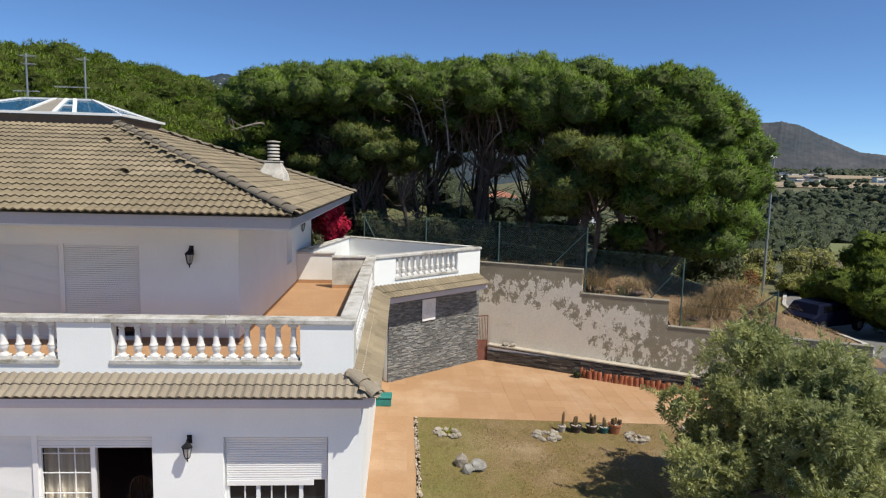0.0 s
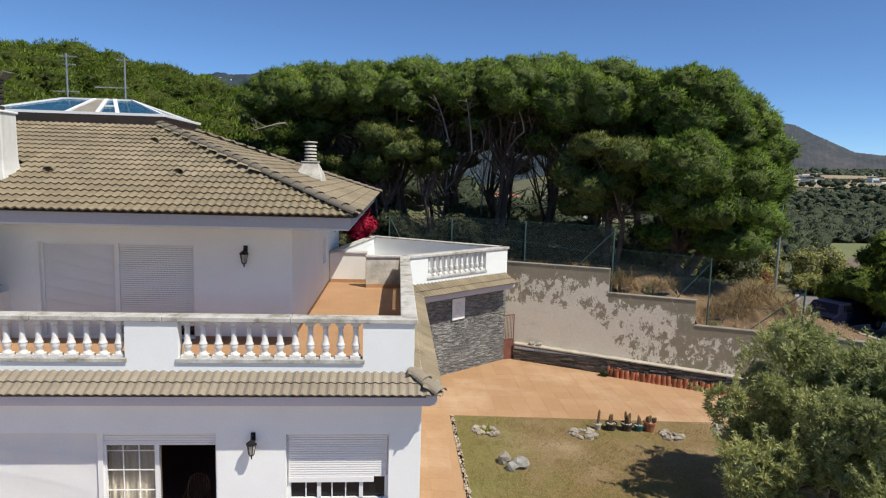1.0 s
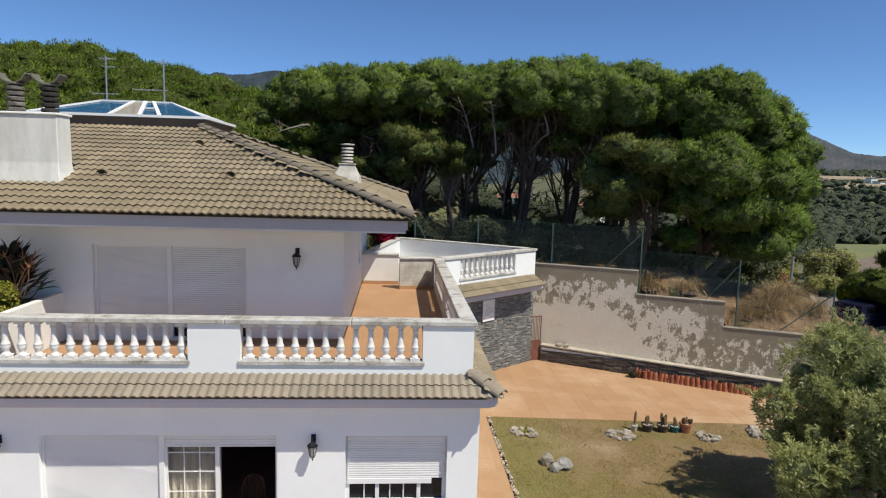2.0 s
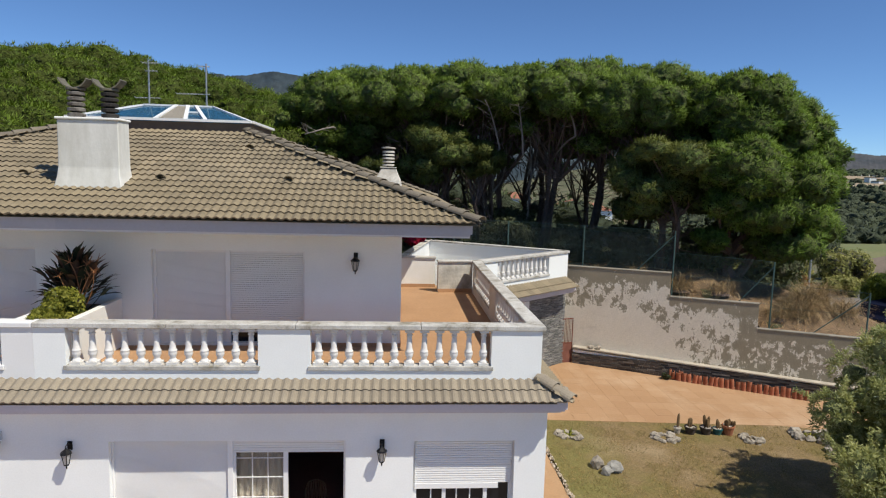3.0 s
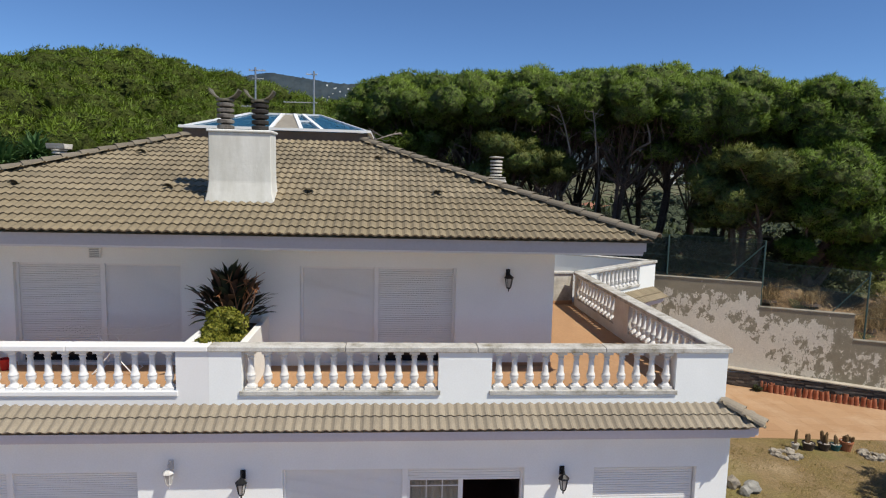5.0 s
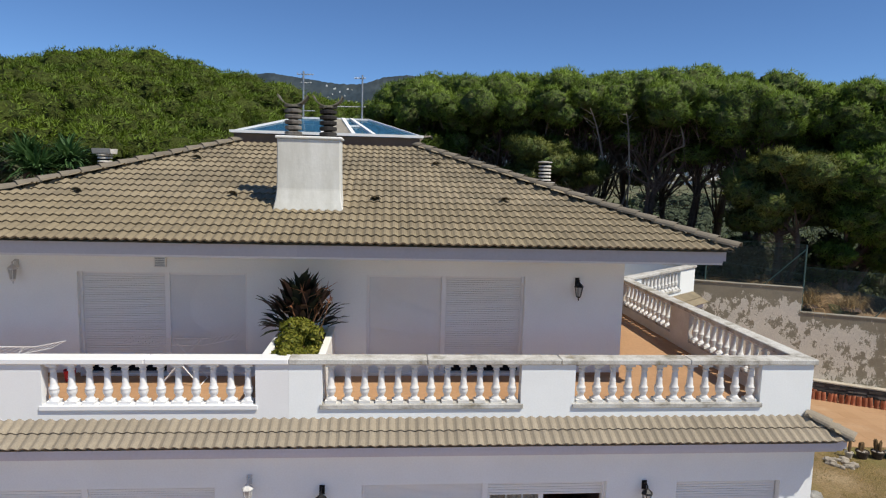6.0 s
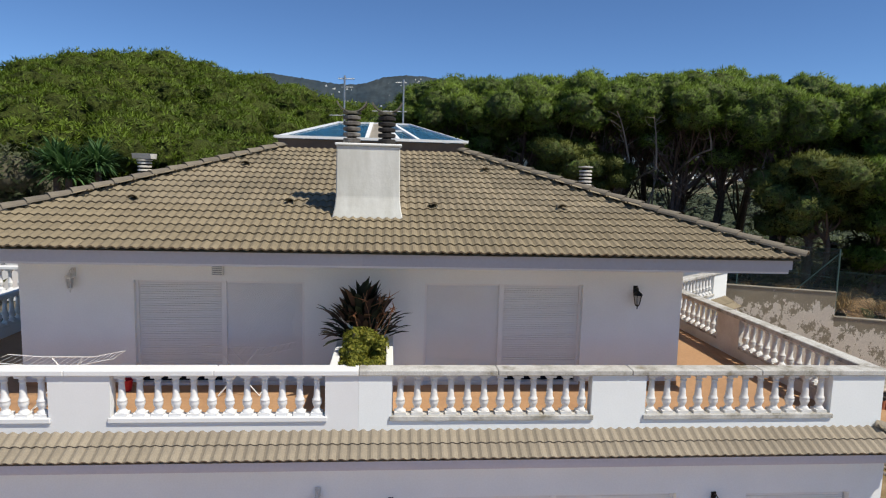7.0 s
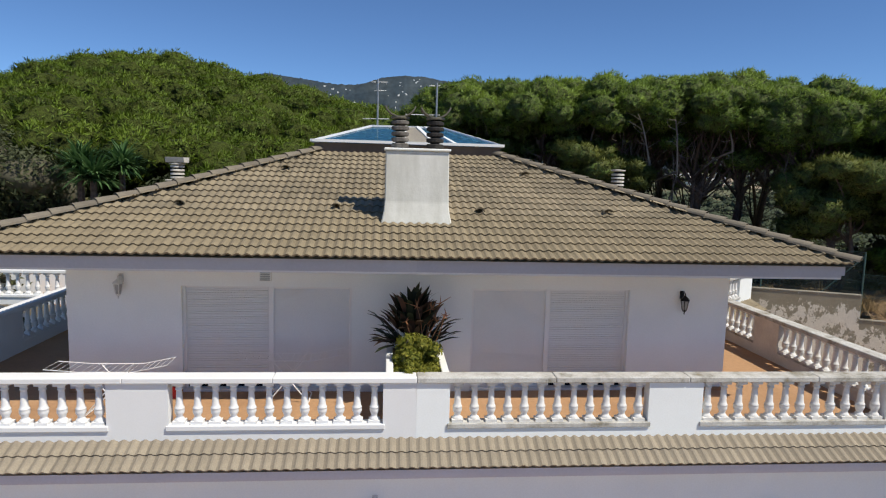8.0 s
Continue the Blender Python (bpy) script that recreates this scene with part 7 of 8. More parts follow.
RUSTY = leaf_mat("rusty_leaves", [(0, (0.16, 0.06, 0.025)), (0.6, (0.3, 0.12, 0.05)), (1, (0.2, 0.18, 0.06))])
REED = leaf_mat("reed_green_leaves", [(0, (0.20, 0.21, 0.06)), (0.6, (0.32, 0.31, 0.10)), (1, (0.45, 0.41, 0.17))])
for k, (x, y, r, h) in enumerate(((26.5, 50.0, 2.2, 2.2), (29.5, 53.0, 2.4, 2.4), (23.5, 50.0, 2.0, 2.0), (32.5, 50.0, 2.4, 2.6), (20.5, 50.0, 2.0, 2.2), (35.5, 55.0, 2.6, 2.6), (28.5, 45.5, 1.6, 1.4), (19.0, 38.5, 1.5, 1.6))):
    bush(x, y, r, h, "yellow-green reedy bush by the road", (REED, PINE_CORE), 260 + k, 150, 24, 0.2)
for k, (x, y, r, h) in enumerate(((22.8, 43.0, 1.4, 1.8), (20.8, 44.5, 1.2, 1.6))):
    bush(x, y, r, h, "rust-brown withered bush by the road", (RUSTY, PINE_CORE), 230 + k, 160, 22, 0.14)

# dead trunks among the pines
for k, (x, y, z0, tops) in enumerate(((1.2, 36.6, 4.1, ((0.6, 36.4, 11.7), (1.9, 36.5, 9.9), (0.9, 36.2, 10.6))), (3.0, 36.2, 4.1, ((2.9, 36.0, 11.3), (3.6, 35.9, 10.4))), (-7.6, 38.6, 4.2, ((-8.6, 38.0, 10.2), (-6.6, 37.8, 10.6))))):
    t = thing("dead_tree", "bare bleached dead tree among the pines", "dead tree", (x, y, z0))
    rs = np.random.RandomState(300 + k)
    for j, tp in enumerate(tops):
        bm = bmesh.new()
        limb(bm, rs, (0, 0, 0) if j == 0 else (0.02, 0, 3.2), (tp[0] - x, tp[1] - y, tp[2] - z0), 0.06, 0.015, 0.3, 6)
        for q in range(5):
            u = rs.uniform(0.55, 0.95)
            p0 = Vector((tp[0] - x, tp[1] - y, tp[2] - z0)) * u
            tube(bm, [p0, p0 + Vector((rs.uniform(-0.8, 0.8), rs.uniform(-0.3, 0.3), rs.uniform(-0.1, 0.7)))], [0.015, 0.005], 4)
        part("limb", bm, DEADWOOD, t).matrix_parent_inverse = Matrix.Identity(4)

# ---- road, street lamp, parked car ----
ASPH = surface("worn_asphalt", (0.20, 0.19, 0.18), (0.15, 0.145, 0.14), 0.6, 20, 0.9, 0.3)
KERB = surface("pale_concrete_kerb", (0.5, 0.48, 0.44), (0.42, 0.4, 0.37), 1.5, 20, 0.9, 0.2)
line = [(18.4, 24.0), (19.8, 28.0), (21.4, 32.0), (22.6, 35.0), (25.0, 41.0), (29.5, 48.0), (36.0, 55.0)]
for name, off0, off1, lift, m, lab in (("road", 0.0, 5.0, 0.10, ASPH, "worn grey asphalt road"), ("kerb", -0.22, 0.0, 0.22, KERB, "pale concrete kerb along the road")):
    bm = bmesh.new()
    rows = []
    for i in range(51):
        s_ = i / 50 * (len(line) - 1)
        k = min(int(s_), len(line) - 2)
        a, b_ = Vector(line[k]), Vector(line[k + 1])
        p = a.lerp(b_, s_ - k)
        d = (b_ - a).normalized()
        n_ = Vector((d.y, -d.x))
        q0, q1 = p + n_ * off0, p + n_ * off1
        zc = max(float(land(p.x, p.y)), float(land(*(p + n_ * 2.5)))) + lift
        rows.append([bm.verts.new((*q0, zc)), bm.verts.new((*q1, zc)), bm.verts.new((*q1, zc - 0.25)), bm.verts.new((*q0, zc - 0.25))])
    for a, b_ in zip(rows, rows[1:]):
        for k in range(4):
            bm.faces.new((a[k], a[(k + 1) % 4], b_[(k + 1) % 4], b_[k]))
    tagged(part(name, bm, m), lab, name, kind="structure")

slamp = thing("street_lamp", "tall thin grey street lamp by the road", "street lamp", (25.75, 45.0, float(land(25.75, 45.0))))
bm = bmesh.new()
tube(bm, [(0, 0, -0.1), (0, 0, 5.0), (0, 0, 9.75)], [0.10, 0.08, 0.055], 10)
part("pole", bm, METAL_GREY, slamp)
bm = bmesh.new()
lathe(bm, [(0.02, 0.12), (0.16, 0.05), (0.18, 0.0), (0.10, -0.06)], 10, Matrix.Translation((-0.3, -0.1, 9.8)) @ Matrix.Diagonal((2.6, 1.5, 1.5, 1)))
part("lamp_head", bm, TRIM, slamp, "pale flat lamp head")

car = thing("car", "dark blue parked car half hidden by the bush", "car", (20.9, 31.4, float(land(20.9, 31.4)) + 0.12))
car.rotation_euler = (0, 0, radians(20))
# Dark blue paint, taken almost to black to stand for the pine's shade.
PAINT = surface("shaded_dark_blue_paint", (0.008, 0.010, 0.026), (0.008, 0.010, 0.022), 1, 30, 0.45, 0.0, grain=0.02, spec=0.03)
prof = [(-2.1, 0.35), (-2.1, 0.8), (-1.75, 0.95), (-1.45, 1.4), (0.3, 1.47), (1.0, 1.0), (1.9, 0.88), (2.1, 0.65), (2.1, 0.35)]
bm = bmesh.new()
rings = []
for x, w in ((-0.85, 0.92), (-0.80, 1.0), (0.80, 1.0), (0.85, 0.92)):
    rings.append([bm.verts.new((px_ * w, x * (0.85 if z_ > 1.2 else 1), z_ * (w if z_ > 1.2 else 1))) for px_, z_ in prof])
for a, b_ in zip(rings, rings[1:]):
    for k in range(len(prof)):
        bm.faces.new((a[k], a[(k + 1) % len(prof)], b_[(k + 1) % len(prof)], b_[k]))
bm.faces.new(rings[0])
bm.faces.new(rings[-1][::-1])
part("body", bm, PAINT, car, bevel=0.03)
for s in (-1, 1):
    bm = bmesh.new()
    q = [(-1.35, s * 0.83, 0.98), (0.65, s * 0.83, 0.98), (0.2, s * 0.74, 1.36), (-1.2, s * 0.74, 1.34)]
    f = bm.faces.new([bm.verts.new(p) for p in q])
    bmesh.ops.solidify(bm, geom=[f], thickness=0.02)
    part("side_window", bm, glass_dark, car)
    for xx in (-1.3, 1.3):
        w = thing("wheel", "", "")
        w.parent = car
        w.location = (xx, s * 0.78, 0.32)
        w.rotation_euler = (radians(90), 0, 0)
        bm = bmesh.new()
        lathe(bm, [(0.2, -0.1), (0.32, -0.09), (0.33, 0), (0.32, 0.09), (0.2, 0.1)], 20)
        part("tyre", bm, surface("rubber", (0.02, 0.02, 0.02), (0.03, 0.03, 0.03), 5, 30, 0.8), w)
        bm = bmesh.new()
        lathe(bm, [(0.19, -0.105), (0.12, -0.09), (0.12, 0.09), (0.19, 0.105)], 14)
        part("rim", bm, METAL_GREY, w)


# ---- far houses and trees in the valley ----
ROOF_RED = surface("clay_red_roof", (0.36, 0.16, 0.10), (0.3, 0.13, 0.085), 0.6, 8, 0.9, 0.3)


ROOF_DUN = surface("dun_tile_roof", (0.24, 0.19, 0.145), (0.18, 0.145, 0.115), 0.6, 8, 0.9, 0.3)


def far_house(x, y, w, d, h, turn, label, z=None, rows=1, roof_mat=None):
    zb = float(land(x, y)) if z is None else z
    t = thing("far_house", label, "house", (x, y, zb))
    t.rotation_euler = (0, 0, radians(turn))
    bm = bmesh.new()
    bx(bm, -w / 2, w / 2, -d / 2, d / 2, -1.5, h)
    part("wall", bm, WHITE, t)
    bm = bmesh.new()
    o = 0.35
    lo = [bm.verts.new(p) for p in ((-w / 2 - o, -d / 2 - o, h), (w / 2 + o, -d / 2 - o, h), (w / 2 + o, d / 2 + o, h), (-w / 2 - o, d / 2 + o, h))]
    r = [bm.verts.new((-w / 2 + d / 2, 0, h + d * 0.22)), bm.verts.new((w / 2 - d / 2, 0, h + d * 0.22))] if w > d else [bm.verts.new((0, -0.2, h + d * 0.22)), bm.verts.new((0, 0.2, h + d * 0.22))]
    for f in ((lo[0], lo[1], r[1], r[0]), (lo[2], lo[3], r[0], r[1]), (lo[1], lo[2], r[1]), (lo[3], lo[0], r[0])):
        bm.faces.new(f)
    bm.faces.new(lo[::-1])
    part("roof", bm, roof_mat or ROOF_RED, t, "clay tiled roof" if roof_mat is None else "brown-grey tiled roof")
    n = max(2, int(w / 2.6))
    for rw in range(rows):
        for k in range(n):
            bm = bmesh.new()
            xx = -w / 2 + w * (k + 0.5) / n
            bx(bm, xx - 0.45, xx + 0.45, -d / 2 - 0.03, -d / 2 + 0.1, 0.9 + 2.8 * rw, 2.1 + 2.8 * rw)
            part("window", bm, glass_dark, t)
    return t


far_house(11.5, 114, 6, 6, 2.8, 8, "far white house with red roof seen between trunks", z=0.3)
far_house(18.5, 121, 6, 5, 5.0, -10, "far two-storey white house with red roof", z=-0.8, rows=2)
far_house(28.5, 116, 7, 6, 2.8, 12, "far white bungalow with red roof beyond the trunks", z=0.2)
far_house(34.5, 124, 7, 6, 3.0, -8, "far white house with clay roof beyond the wood", z=-0.8)
far_house(-8.5, 128, 8, 6, 2.6, 15, "far pale house behind the pine wood")
far_house(26.0, 134, 8, 6, 2.6, -5, "far low house in the valley")
far_house(44.5, 60, 7, 6, 3.0, 25, "white house with brown roof down the slope", z=-2.9, roof_mat=ROOF_DUN)
far_house(58.0, 74, 8, 6, 3.0, 10, "white house further down the slope", z=-4.2, roof_mat=ROOF_DUN)
rs = np.random.RandomState(55)
bm, br = bmesh.new(), bmesh.new()
for k in range(90):
    y = rs.uniform(650, 1500)
    x = y * rs.uniform(0.42, 0.85)
    z = float(land(x, y))
    w, d, h = rs.uniform(7, 20), rs.uniform(7, 11), rs.uniform(3, 6)
    m = Matrix.Translation((x, y, z)) @ pose(0, 0, 0, 0, 0, rs.uniform(-40, 40))
    bx(bm, -w / 2, w / 2, -d / 2, d / 2, -8, h, m)
    bx(br, -w / 2 - 0.4, w / 2 + 0.4, -d / 2 - 0.4, d / 2 + 0.4, h + 0.01, h + 0.9, m)
tagged(part("far_town", bm, CREAM), "scattered pale buildings of a far town", "town", kind="stuff")
tagged(part("far_town_roofs", br, surface("far_dun_roofs", (0.26, 0.2, 0.16), (0.2, 0.16, 0.13), 0.1, 2, 0.9, 0.2)), "clay roofs of a far town", "town", kind="stuff")
bm = bmesh.new()
for k in range(90):
    x, y = rs.choice([-725, -720, -290, -230, -200, -40, 30, 80, 120]) + rs.normal(0, 40), rs.uniform(2440, 2590)
    z = 0.0
    zz = -26 + 430 * np.interp((x + 130) / 1500, *RIDGE_H) * (1 - abs((y - 2600) / 800) * 2) ** 1.1
    w = rs.uniform(3, 7)
    bx(bm, x, x + w, y, y + 10, zz - 10, zz + rs.uniform(2, 4.5))
tagged(part("ridge_houses", bm, CREAM), "white houses scattered on the far ridge", "town", kind="stuff")

# far woods over the plain, their leaf colour greyed for distance haze
rs = np.random.RandomState(67)
FAR_WOOD = leaf_mat("hazed_far_leaves", [(0, (0.035, 0.05, 0.036)), (0.5, (0.05, 0.068, 0.046)), (1, (0.075, 0.092, 0.06))], 0.2, big=0.02)
y = 170 + 1500 * rs.uniform(size=1700) ** 1.6
x = y * rs.uniform(0.36, 0.95, 1700)
keep = np.array([noise.noise((a / 120.0, b_ / 160.0, 5.0)) for a, b_ in zip(x, y)]) > -0.15
keep = (keep & ((y > 1050) | (rs.uniform(size=len(y)) < 0.16))) | ((y < 400) & (x < 0.8 * y))
x, y = np.repeat(x[keep], 3), np.repeat(y[keep], 3)
w = rs.uniform(1.5, 3.0, len(x)) * (0.8 + y / 700)
x, y = x + rs.normal(0, 1.0, len(x)) * w, y + rs.normal(0, 0.8, len(x)) * w
cs = np.column_stack([x, y, land(x, y) + rs.uniform(0.3, 0.9, len(x)) * w])
rr = np.column_stack([w * 1.05, w * 1.05, w * 0.85])
me = foliage_mesh("far_wood", needles(rs, cs, rr, np.tile([0.0, 0.0, 1.0], (len(cs), 1)), 10, 1.1, 0.25, 0.85, 0.6), cores(rs, cs, rr, 0.9), (FAR_WOOD, FAR_HEART))
tagged(new("far_wood", me), "dark woods over the far plain, hazed in colour", "wood", kind="stuff")

# woods and hedges in the valley
VALLEY = leaf_mat("grey_green_leaves", [(0, (0.05, 0.068, 0.03)), (0.5, (0.075, 0.095, 0.042)), (1, (0.11, 0.13, 0.06))], 0.2, big=0.04)
rs = np.random.RandomState(66)
pts = []
while len(pts) < 800:
    y = 56 + 230 * rs.uniform() ** 1.5
    x = y * (rs.uniform(-0.15, 1.25) if len(pts) % 2 else rs.uniform(0.4, 0.9)) + rs.uniform(-5, 15)
    if noise.noise((x / 45.0, y / 45.0, 3.0)) > -0.12 and not (38 < x < 52 and 48 < y < 68) and not (0.68 < x / y < 1.0 and 96 < y < 190):
        pts.append((x, y))
pts = np.array(pts)
w = rs.uniform(1.2, 2.6, len(pts)) * (0.8 + pts[:, 1] / 220)
cs = np.column_stack([pts, land(pts[:, 0], pts[:, 1]) + w * 0.45])
rr = np.column_stack([w, w, w * 0.8])
me = foliage_mesh("valley_wood", needles(rs, cs, rr, np.tile([0.0, 0.0, 1.0], (len(cs), 1)), 64, 0.6, 0.25, 0.8, 0.6), cores(rs, cs, rr, 0.85), (VALLEY, FAR_HEART))
tagged(new("valley_wood", me), "dark bushes and trees scattered over the valley", "wood", kind="stuff")

# open meadow and stubble fields on the valley floor
MEADOW = surface("pale_meadow_grass", (0.145, 0.174, 0.0638), (0.196, 0.191, 0.085), 0.05, 1.5, 0.95, 0.6, grain=0.2)
STUBBLE = surface("tan_stubble_field", (0.36, 0.28, 0.19), (0.28, 0.23, 0.15), 0.02, 0.6, 0.95, 0.5, grain=0.2)
for name, y0, y1, k0, k1, lift, m, lab in (("meadow", 98, 188, 0.68, 1.0, 0.25, MEADOW, "pale green meadow on the valley floor"), ("stubble_field", 560, 700, 0.5, 0.95, 1.0, STUBBLE, "tan stubble field before the far town"),
                                           ("stubble_field", 900, 1020, 0.45, 0.8, 1.5, STUBBLE, "tan stubble field behind the far town")):
    bm = bmesh.new()
    grid = []
    for i in range(13):
        y = y0 + (y1 - y0) * i / 12
        row = []
        for j in range(25):
            x = y * (k0 + (k1 - k0) * j / 24) + 0.02 * y * math.sin(i * 1.3)
            row.append(bm.verts.new((x, y, float(land(x, y)) + 3.0 * math.sin(x / 90.0) * math.sin(y / 70.0) * float(smooth(140, 400, math.hypot(x, y))) + lift)))
        grid.append(row)
    for p, q in zip(grid, grid[1:]):
        for j in range(24):
            bm.faces.new((p[j], p[j + 1], q[j + 1], q[j]))
    tagged(part(name, bm, m, smooth=True), lab, "field", kind="structure")

# short dry grass over the lawn
rs = np.random.RandomState(44)
n = 42000
px, py = rs.uniform(0.66, 12.0, n), rs.uniform(14.0, LAWN_Y - 0.03, n)
keep = np.array([noise.noise((x * 0.9, y * 0.9, 7.0)) + 0.55 * noise.noise((x * 3.1, y * 3.1, 2.0)) for x, y in zip(px, py)]) > -0.12
px, py = px[keep], py[keep]
b = np.stack([px, py, gz(px, py) - 0.005], 1)
GRASS = leaf_mat("lawn_blades", [(0, (0.168, 0.15, 0.038)), (0.5, (0.28, 0.204, 0.0808)), (1, (0.426, 0.291, 0.147))], 0.3, big=0.5)
tagged(new("lawn_grass", foliage_mesh("lawn_grass", blades(rs, b, 0.085, 0.02, 0.6, 0.6, 1, 1.2), None, (GRASS,))), "short dry grass blades over the lawn", "grass", kind="stuff")


# ---- roof tiles ----
ROWS = 18
TW, TL, WAVE, EXPO = 0.358, 0.45, 0.0195, RUN / ROWS


def tile_mesh(name, mat_, seg=10):
    """A double-wave tile: u across, v up the slope, its lower edge thick and proud."""
    bm = bmesh.new()
    a, b, c = [], [], []
    for k in range(seg + 1):
        u = TW * k / seg - TW / 2
        w = WAVE * (1 + math.cos(2 * math.pi * (u + TW / 2) / (TW / 2) + math.pi))
        a.append(bm.verts.new((u, 0.006, 0.018 + w)))
        b.append(bm.verts.new((u, 0.0, 0.052 + w)))
        c.append(bm.verts.new((u, TL, 0.012 + w)))
    for k in range(seg):
        bm.faces.new((a[k], a[k + 1], b[k + 1], b[k]))
        bm.faces.new((b[k], b[k + 1], c[k + 1], c[k]))
    me = mesh_of(name, bm, mat_)
    return me


def lay(origin, u, v):
    """Pose of a slope: origin at its lower edge, u along the eave, v up the slope."""
    u, v = Vector(u).normalized(), Vector(v).normalized()
    w = u.cross(v)
    return Matrix.Translation(origin) @ Matrix((u, v, w)).transposed().to_4x4()


def joined_tiles(name, me, mats, parent, label=""):
    """Many tiles as one mesh."""
    co = np.array([v.co[:] for v in me.vertices])
    fa = [tuple(p.vertices) for p in me.polygons]
    vs, fs = [], []
    for k, m in enumerate(mats):
        a = np.array(m)
        vs.append(co @ a[:3, :3].T + a[:3, 3])
        fs += [tuple(i + k * len(co) for i in f) for f in fa]
    out = bpy.data.meshes.new(name)
    out.from_pydata(np.concatenate(vs).tolist(), [], fs)
    out.materials.append(TILES)
    o = new(name, out)
    o.parent = parent
    return tagged(o, label, kind="stuff")


rng = random.Random(11)
ONE, SK_ONE = tile_mesh("roof_tile", TILE), tile_mesh("skirt_tile", SKIRT_TILE)


def slope_tiles(x0, x1, f_pose, width, rows, cut0=1.0, cut1=1.0):
    """Tile poses over a hip slope that narrows by cut0 and cut1 on its two sides."""
    out = []
    for r in range(rows):
        y = r * EXPO
        n = int(width / TW)
        off = (width - n * TW) / 2
        for c in range(-1, n + 1):
            u = off + (c + 0.5) * TW
            if u < y * cut0 + 0.02 or u > width - y * cut1 - 0.02:
                continue
            jit = pose(0, 0, 0, rng.uniform(-0.3, 0.3), rng.uniform(-0.4, 0.4), rng.uniform(-0.35, 0.35))
            out.append((r, u, f_pose @ Matrix.Translation((u, y / COS, 0)) @ jit))
    return out


COS = math.cos(math.atan(SLOPE))
WID = RX1 - RX0
f_front = lay((RX0, RY0 - 0.04, ROOF_Z - 0.015), (1, 0, 0), (0, 1, SLOPE))
f_right = lay((RX1 + 0.04, RY0, ROOF_Z - 0.015), (0, 1, 0), (-1, 0, SLOPE))
f_left = lay((RX0 - 0.04, RY1, ROOF_Z - 0.015), (0, -1, 0), (1, 0, SLOPE))
f_back = lay((RX1, RY1 + 0.04, ROOF_Z - 0.015), (-1, 0, 0), (0, -1, SLOPE))
near, rest = [], []
for r, u, m in slope_tiles(0, 0, f_front, WID, ROWS):
    x = RX0 + u
    if 17.1 < RY0 + r * EXPO < 18.1 and MID - 0.62 < x < MID + 0.70:
        continue
    (near if r < 6 and len(near) < 300 else rest).append(m)
for r, u, m in slope_tiles(0, 0, f_right, RY1 - RY0, ROWS) + slope_tiles(0, 0, f_left, RY1 - RY0, ROWS) + slope_tiles(0, 0, f_back, WID, ROWS):
    rest.append(m)
for m in near:
    o = new("roof_tile", ONE)
    o.parent = roof
    o.matrix_local = m
joined_tiles("roof_tiles", ONE, rest, roof, "overlapping sand-coloured concrete roof tiles")

# skirt tiles between the storeys
SK_D, SK_Z0, SK_Z1 = 0.56, 3.735, 4.03
bm = bmesh.new()
for a, b in zip(LINE, LINE[1:]):
    a, b = Vector(a), Vector(b)
    d = (b - a).normalized()
    n = Vector((d.y, -d.x)) * (SK_D - 0.04)
    e = d * 0.25
    q = [(*(a + n - e), SK_Z0 - 0.035), (*(b + n + e), SK_Z0 - 0.035), (*b, SK_Z1 - 0.03), (*a, SK_Z1 - 0.03)]
    f = bm.faces.new([bm.verts.new(v) for v in q])
    bmesh.ops.solidify(bm, geom=[f], thickness=0.02)
skirt = hpart("skirt_roof", bm, SKIRT_TILE, "narrow tiled skirt roof round the house")
SK_RISE = (SK_Z1 - SK_Z0) / SK_D


def skirt_run(a, b, ext):
    """Two rows of tiles along a wall line from a to b, the eave standing out to its right."""
    a, b = Vector(a), Vector(b)
    d = (b - a).normalized()
    n = Vector((d.y, -d.x))
    start = a + n * SK_D
    m = lay((*start, SK_Z0 - 0.02), (*d, 0), (*(-n), SK_RISE))
    ln = (b - a).length
    k = round(ln / TW)
    out = []
    for r in range(2):
        for c in range(k):
            u = (c + 0.5) * ln / k
            if r and (u < ext[0] * 0.62 or u > ln - ext[1] * 0.62):
                continue
            out.append(m @ Matrix.Translation((u, r * 0.335, 0)) @ pose(0, 0, 0, rng.uniform(-0.4, 0.4), 0, rng.uniform(-0.4, 0.4)))
    return out


pieces = skirt_run((both(-0.95) - 0.54, FRONT), (-0.95 + 0.54, FRONT), (0.54, 0.54))
for m in pieces:
    o = new("skirt_tile", SK_ONE)
    o.parent = skirt
    o.matrix_local = m
side = skirt_run((-0.95, FRONT - 0.54), (-0.95, 24.9), (0.54, 0)) + skirt_run((-0.85, 24.55), (3.32, 28.12), (0, 0))
side += skirt_run((both(-0.95), 24.9), (both(-0.95), FRONT - 0.54), (0, 0.54))
joined_tiles("skirt_tiles", SK_ONE, side, skirt, "fawn skirt tiles along the side walls")


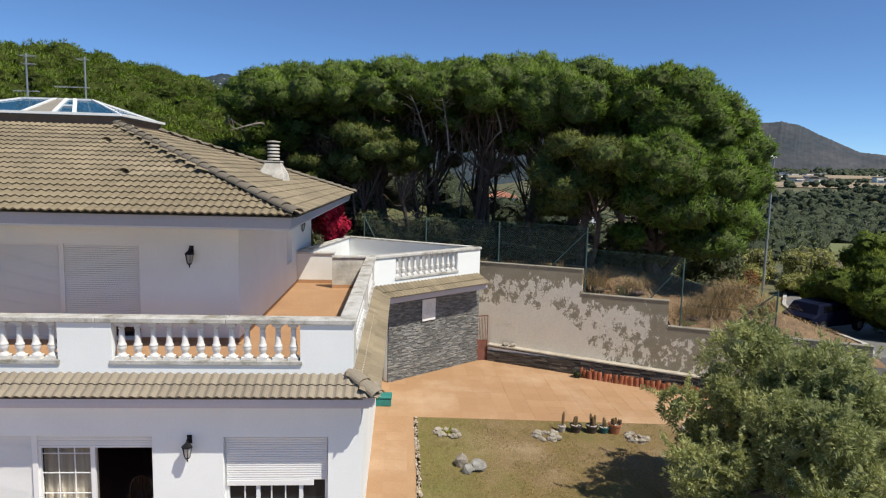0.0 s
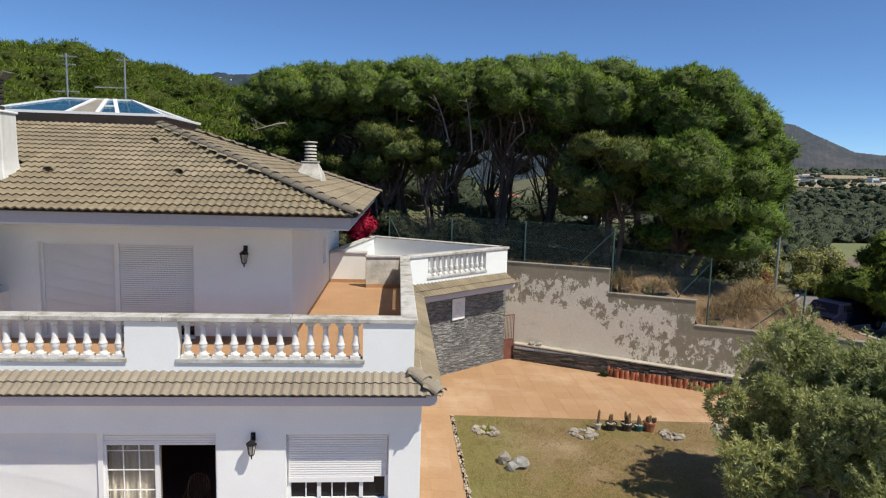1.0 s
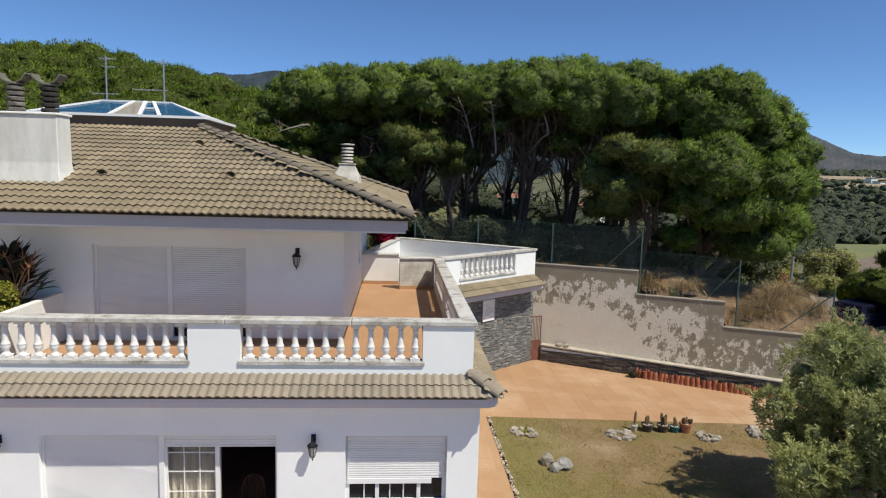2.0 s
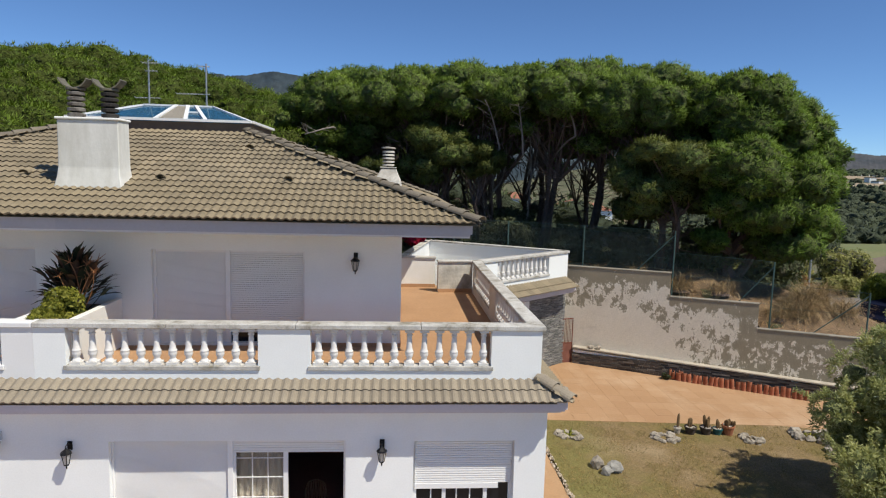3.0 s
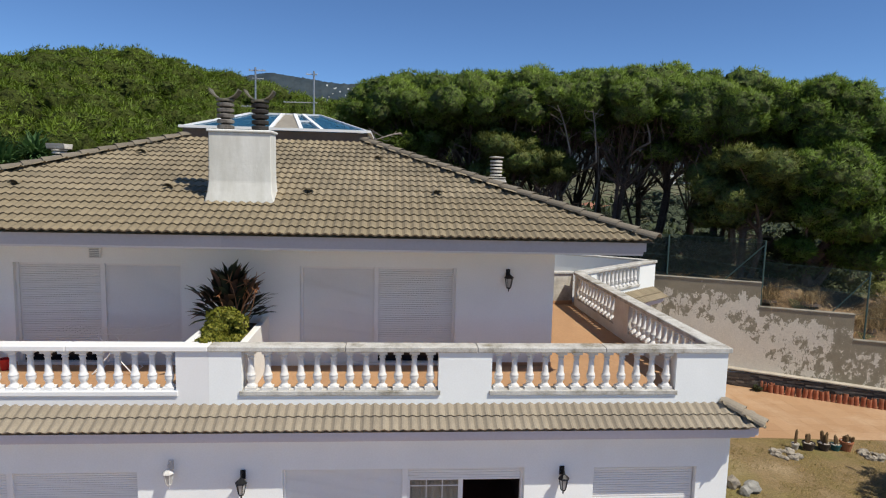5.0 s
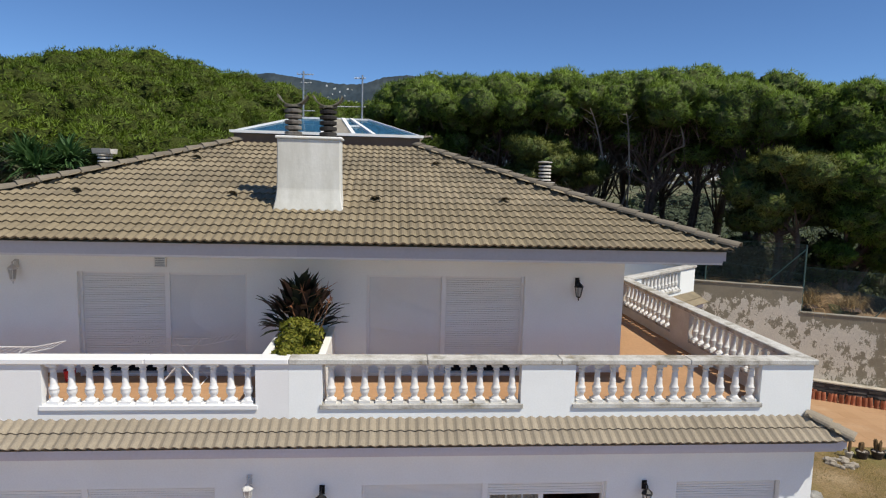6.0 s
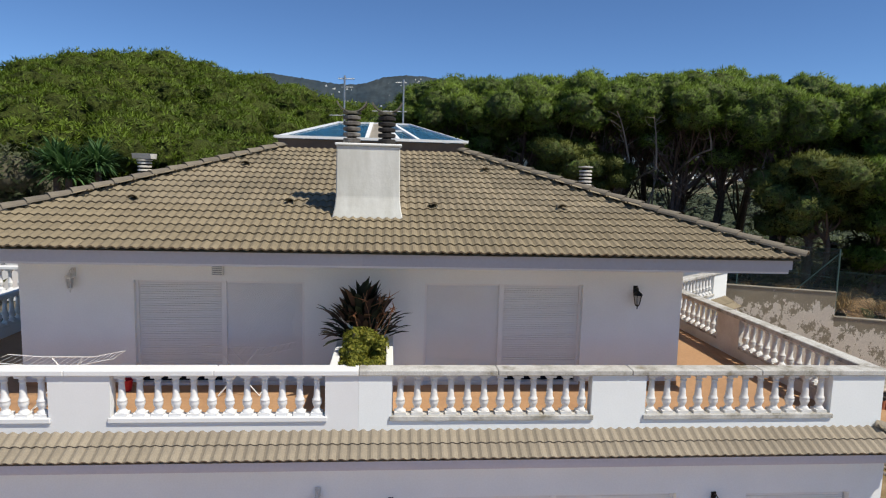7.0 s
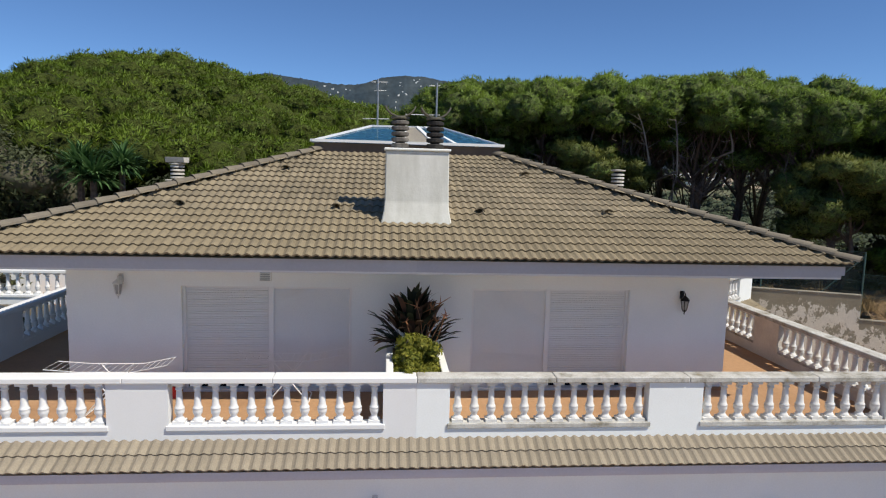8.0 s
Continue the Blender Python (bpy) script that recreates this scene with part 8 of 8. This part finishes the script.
# hip and ridge tiles
def ridge_mesh(name, mat_, r0=0.155, r1=0.135, ln=0.52):
    bm = bmesh.new()
    rows = []
    for v, r, lift in ((0.0, r0, 0.03), (ln, r1, 0.0)):
        out = [bm.verts.new((r * math.cos(math.pi * k / 8), v, lift + 0.72 * r * math.sin(math.pi * k / 8))) for k in range(9)]
        inn = [bm.verts.new(((r - 0.02) * math.cos(math.pi * k / 8), v, lift + 0.72 * (r - 0.02) * math.sin(math.pi * k / 8))) for k in range(9)]
        rows.append((out, inn))
    (o0, i0), (o1, i1) = rows
    for k in range(8):
        bm.faces.new((o0[k], o0[k + 1], o1[k + 1], o1[k]))
        bm.faces.new((o0[k + 1], o0[k], i0[k], i0[k + 1]))
    return mesh_of(name, bm, mat_)


RONE = ridge_mesh("hip_tile", RIDGE)


def ridge_run(a, b, parent, lift, me=None, step=0.45):
    a, b = Vector(a), Vector(b)
    d = (b - a)
    n = int(d.length / step)
    q = lay((0, 0, 0), (d.y, -d.x, 0), d)
    for k in range(n + 1):
        o = new("hip_tile", me or RONE)
        o.parent = parent
        o.matrix_local = Matrix.Translation(a + d * (k * step / d.length) + Vector((0, 0, lift))) @ q @ pose(0, 0, 0, rng.uniform(-0.5, 0.5), rng.uniform(-0.8, 0.8), rng.uniform(-0.6, 0.6))


e = 0.05
ridge_run((RX1 + e, RY0 - e, ROOF_Z), (RX1 - RUN, RY0 + RUN, TOPZ), roof, 0.05)
ridge_run((RX0 - e, RY0 - e, ROOF_Z), (RX0 + RUN, RY0 + RUN, TOPZ), roof, 0.05)
ridge_run((RX1 + e, RY1 + e, ROOF_Z), (RX1 - RUN, RY1 - RUN, TOPZ), roof, 0.05)
ridge_run((RX0 - e, RY1 + e, ROOF_Z), (RX0 + RUN, RY1 - RUN, TOPZ), roof, 0.05)
BIG_HIP = ridge_mesh("hip_tile", SKIRT_TILE, 0.17, 0.15, 0.46)
ridge_run((-0.95 + SK_D - 0.02, FRONT - SK_D + 0.02, SK_Z0 + 0.02), (-0.95, FRONT, SK_Z1), skirt, 0.02, BIG_HIP, 0.44)
ridge_run((both(-0.95 + SK_D - 0.02), FRONT - SK_D + 0.02, SK_Z0 + 0.02), (both(-0.95), FRONT, SK_Z1), skirt, 0.02, BIG_HIP, 0.44)

# raised vent tiles
vent_me = ridge_mesh("vent_tile", TILE, 0.125, 0.05, 0.32)
for x, y in ((-9.62, 17.7), (-6.65, 17.8), (-12.78, 17.8), (-16.1, 17.8), (-8.09, 20.2), (-14.24, 20.2)):
    o = new("vent_tile", vent_me)
    o.parent = roof
    o.matrix_local = lay((x, y, roof_z(y) + 0.075), (1, 0, 0), (0, 1, SLOPE - 0.12))

# ---- patio pavers, laid in squares ----
PAV = 0.62


def inside(x, y):
    if x < 0.47:
        return -0.98 < x and 15.2 < y < 26.0 + 0.85 * (x + 0.3) and (x > -0.75 or y > 24.8)
    if y < LAWN_Y + 0.05 or (x > 9.2 and y < LAWN_Y + 0.05 - (x - 9.4) * 0.16):
        return False
    return y < wall_y(x) - 0.5 and y < 26.0 + 0.82 * (x + 0.35) and x < 14.0


bm = bmesh.new()
bx(bm, -PAV / 2 + 0.0015, PAV / 2 - 0.0015, -PAV / 2 + 0.0015, PAV / 2 - 0.0015, -0.02, 0.004)
bmesh.ops.bevel(bm, geom=[e_ for e_ in bm.edges if abs(e_.verts[0].co.z - 0.004) < 1e-4 and abs(e_.verts[1].co.z - 0.004) < 1e-4], offset=0.0015, segments=1, affect="EDGES")
paver = mesh_of("paver", bm, PAVER)
grad = lay((0, 0, 0), (1, 0, -0.03), (0, 1, 0.012))
more = []
count = 0
for j in range(0, 30):
    for i in range(-2, 24):
        x, y = -0.67 + i * PAV, 15.0 + j * PAV
        if not inside(x, y):
            continue
        m = Matrix.Translation((x, y, gz(x, y) + rng.uniform(-0.0008, 0.0012))) @ grad @ pose(0, 0, 0, rng.uniform(-0.12, 0.12), rng.uniform(-0.12, 0.12), 0)
        if count < 300:
            o = new("paver", paver)
            o.parent = patio
            o.matrix_local = m
            count += 1
        else:
            more.append(m)
if more:
    o = joined_tiles("pavers", paver, more, patio, "terracotta pavers")
    o.data.materials.clear()
    o.data.materials.append(PAVERS)
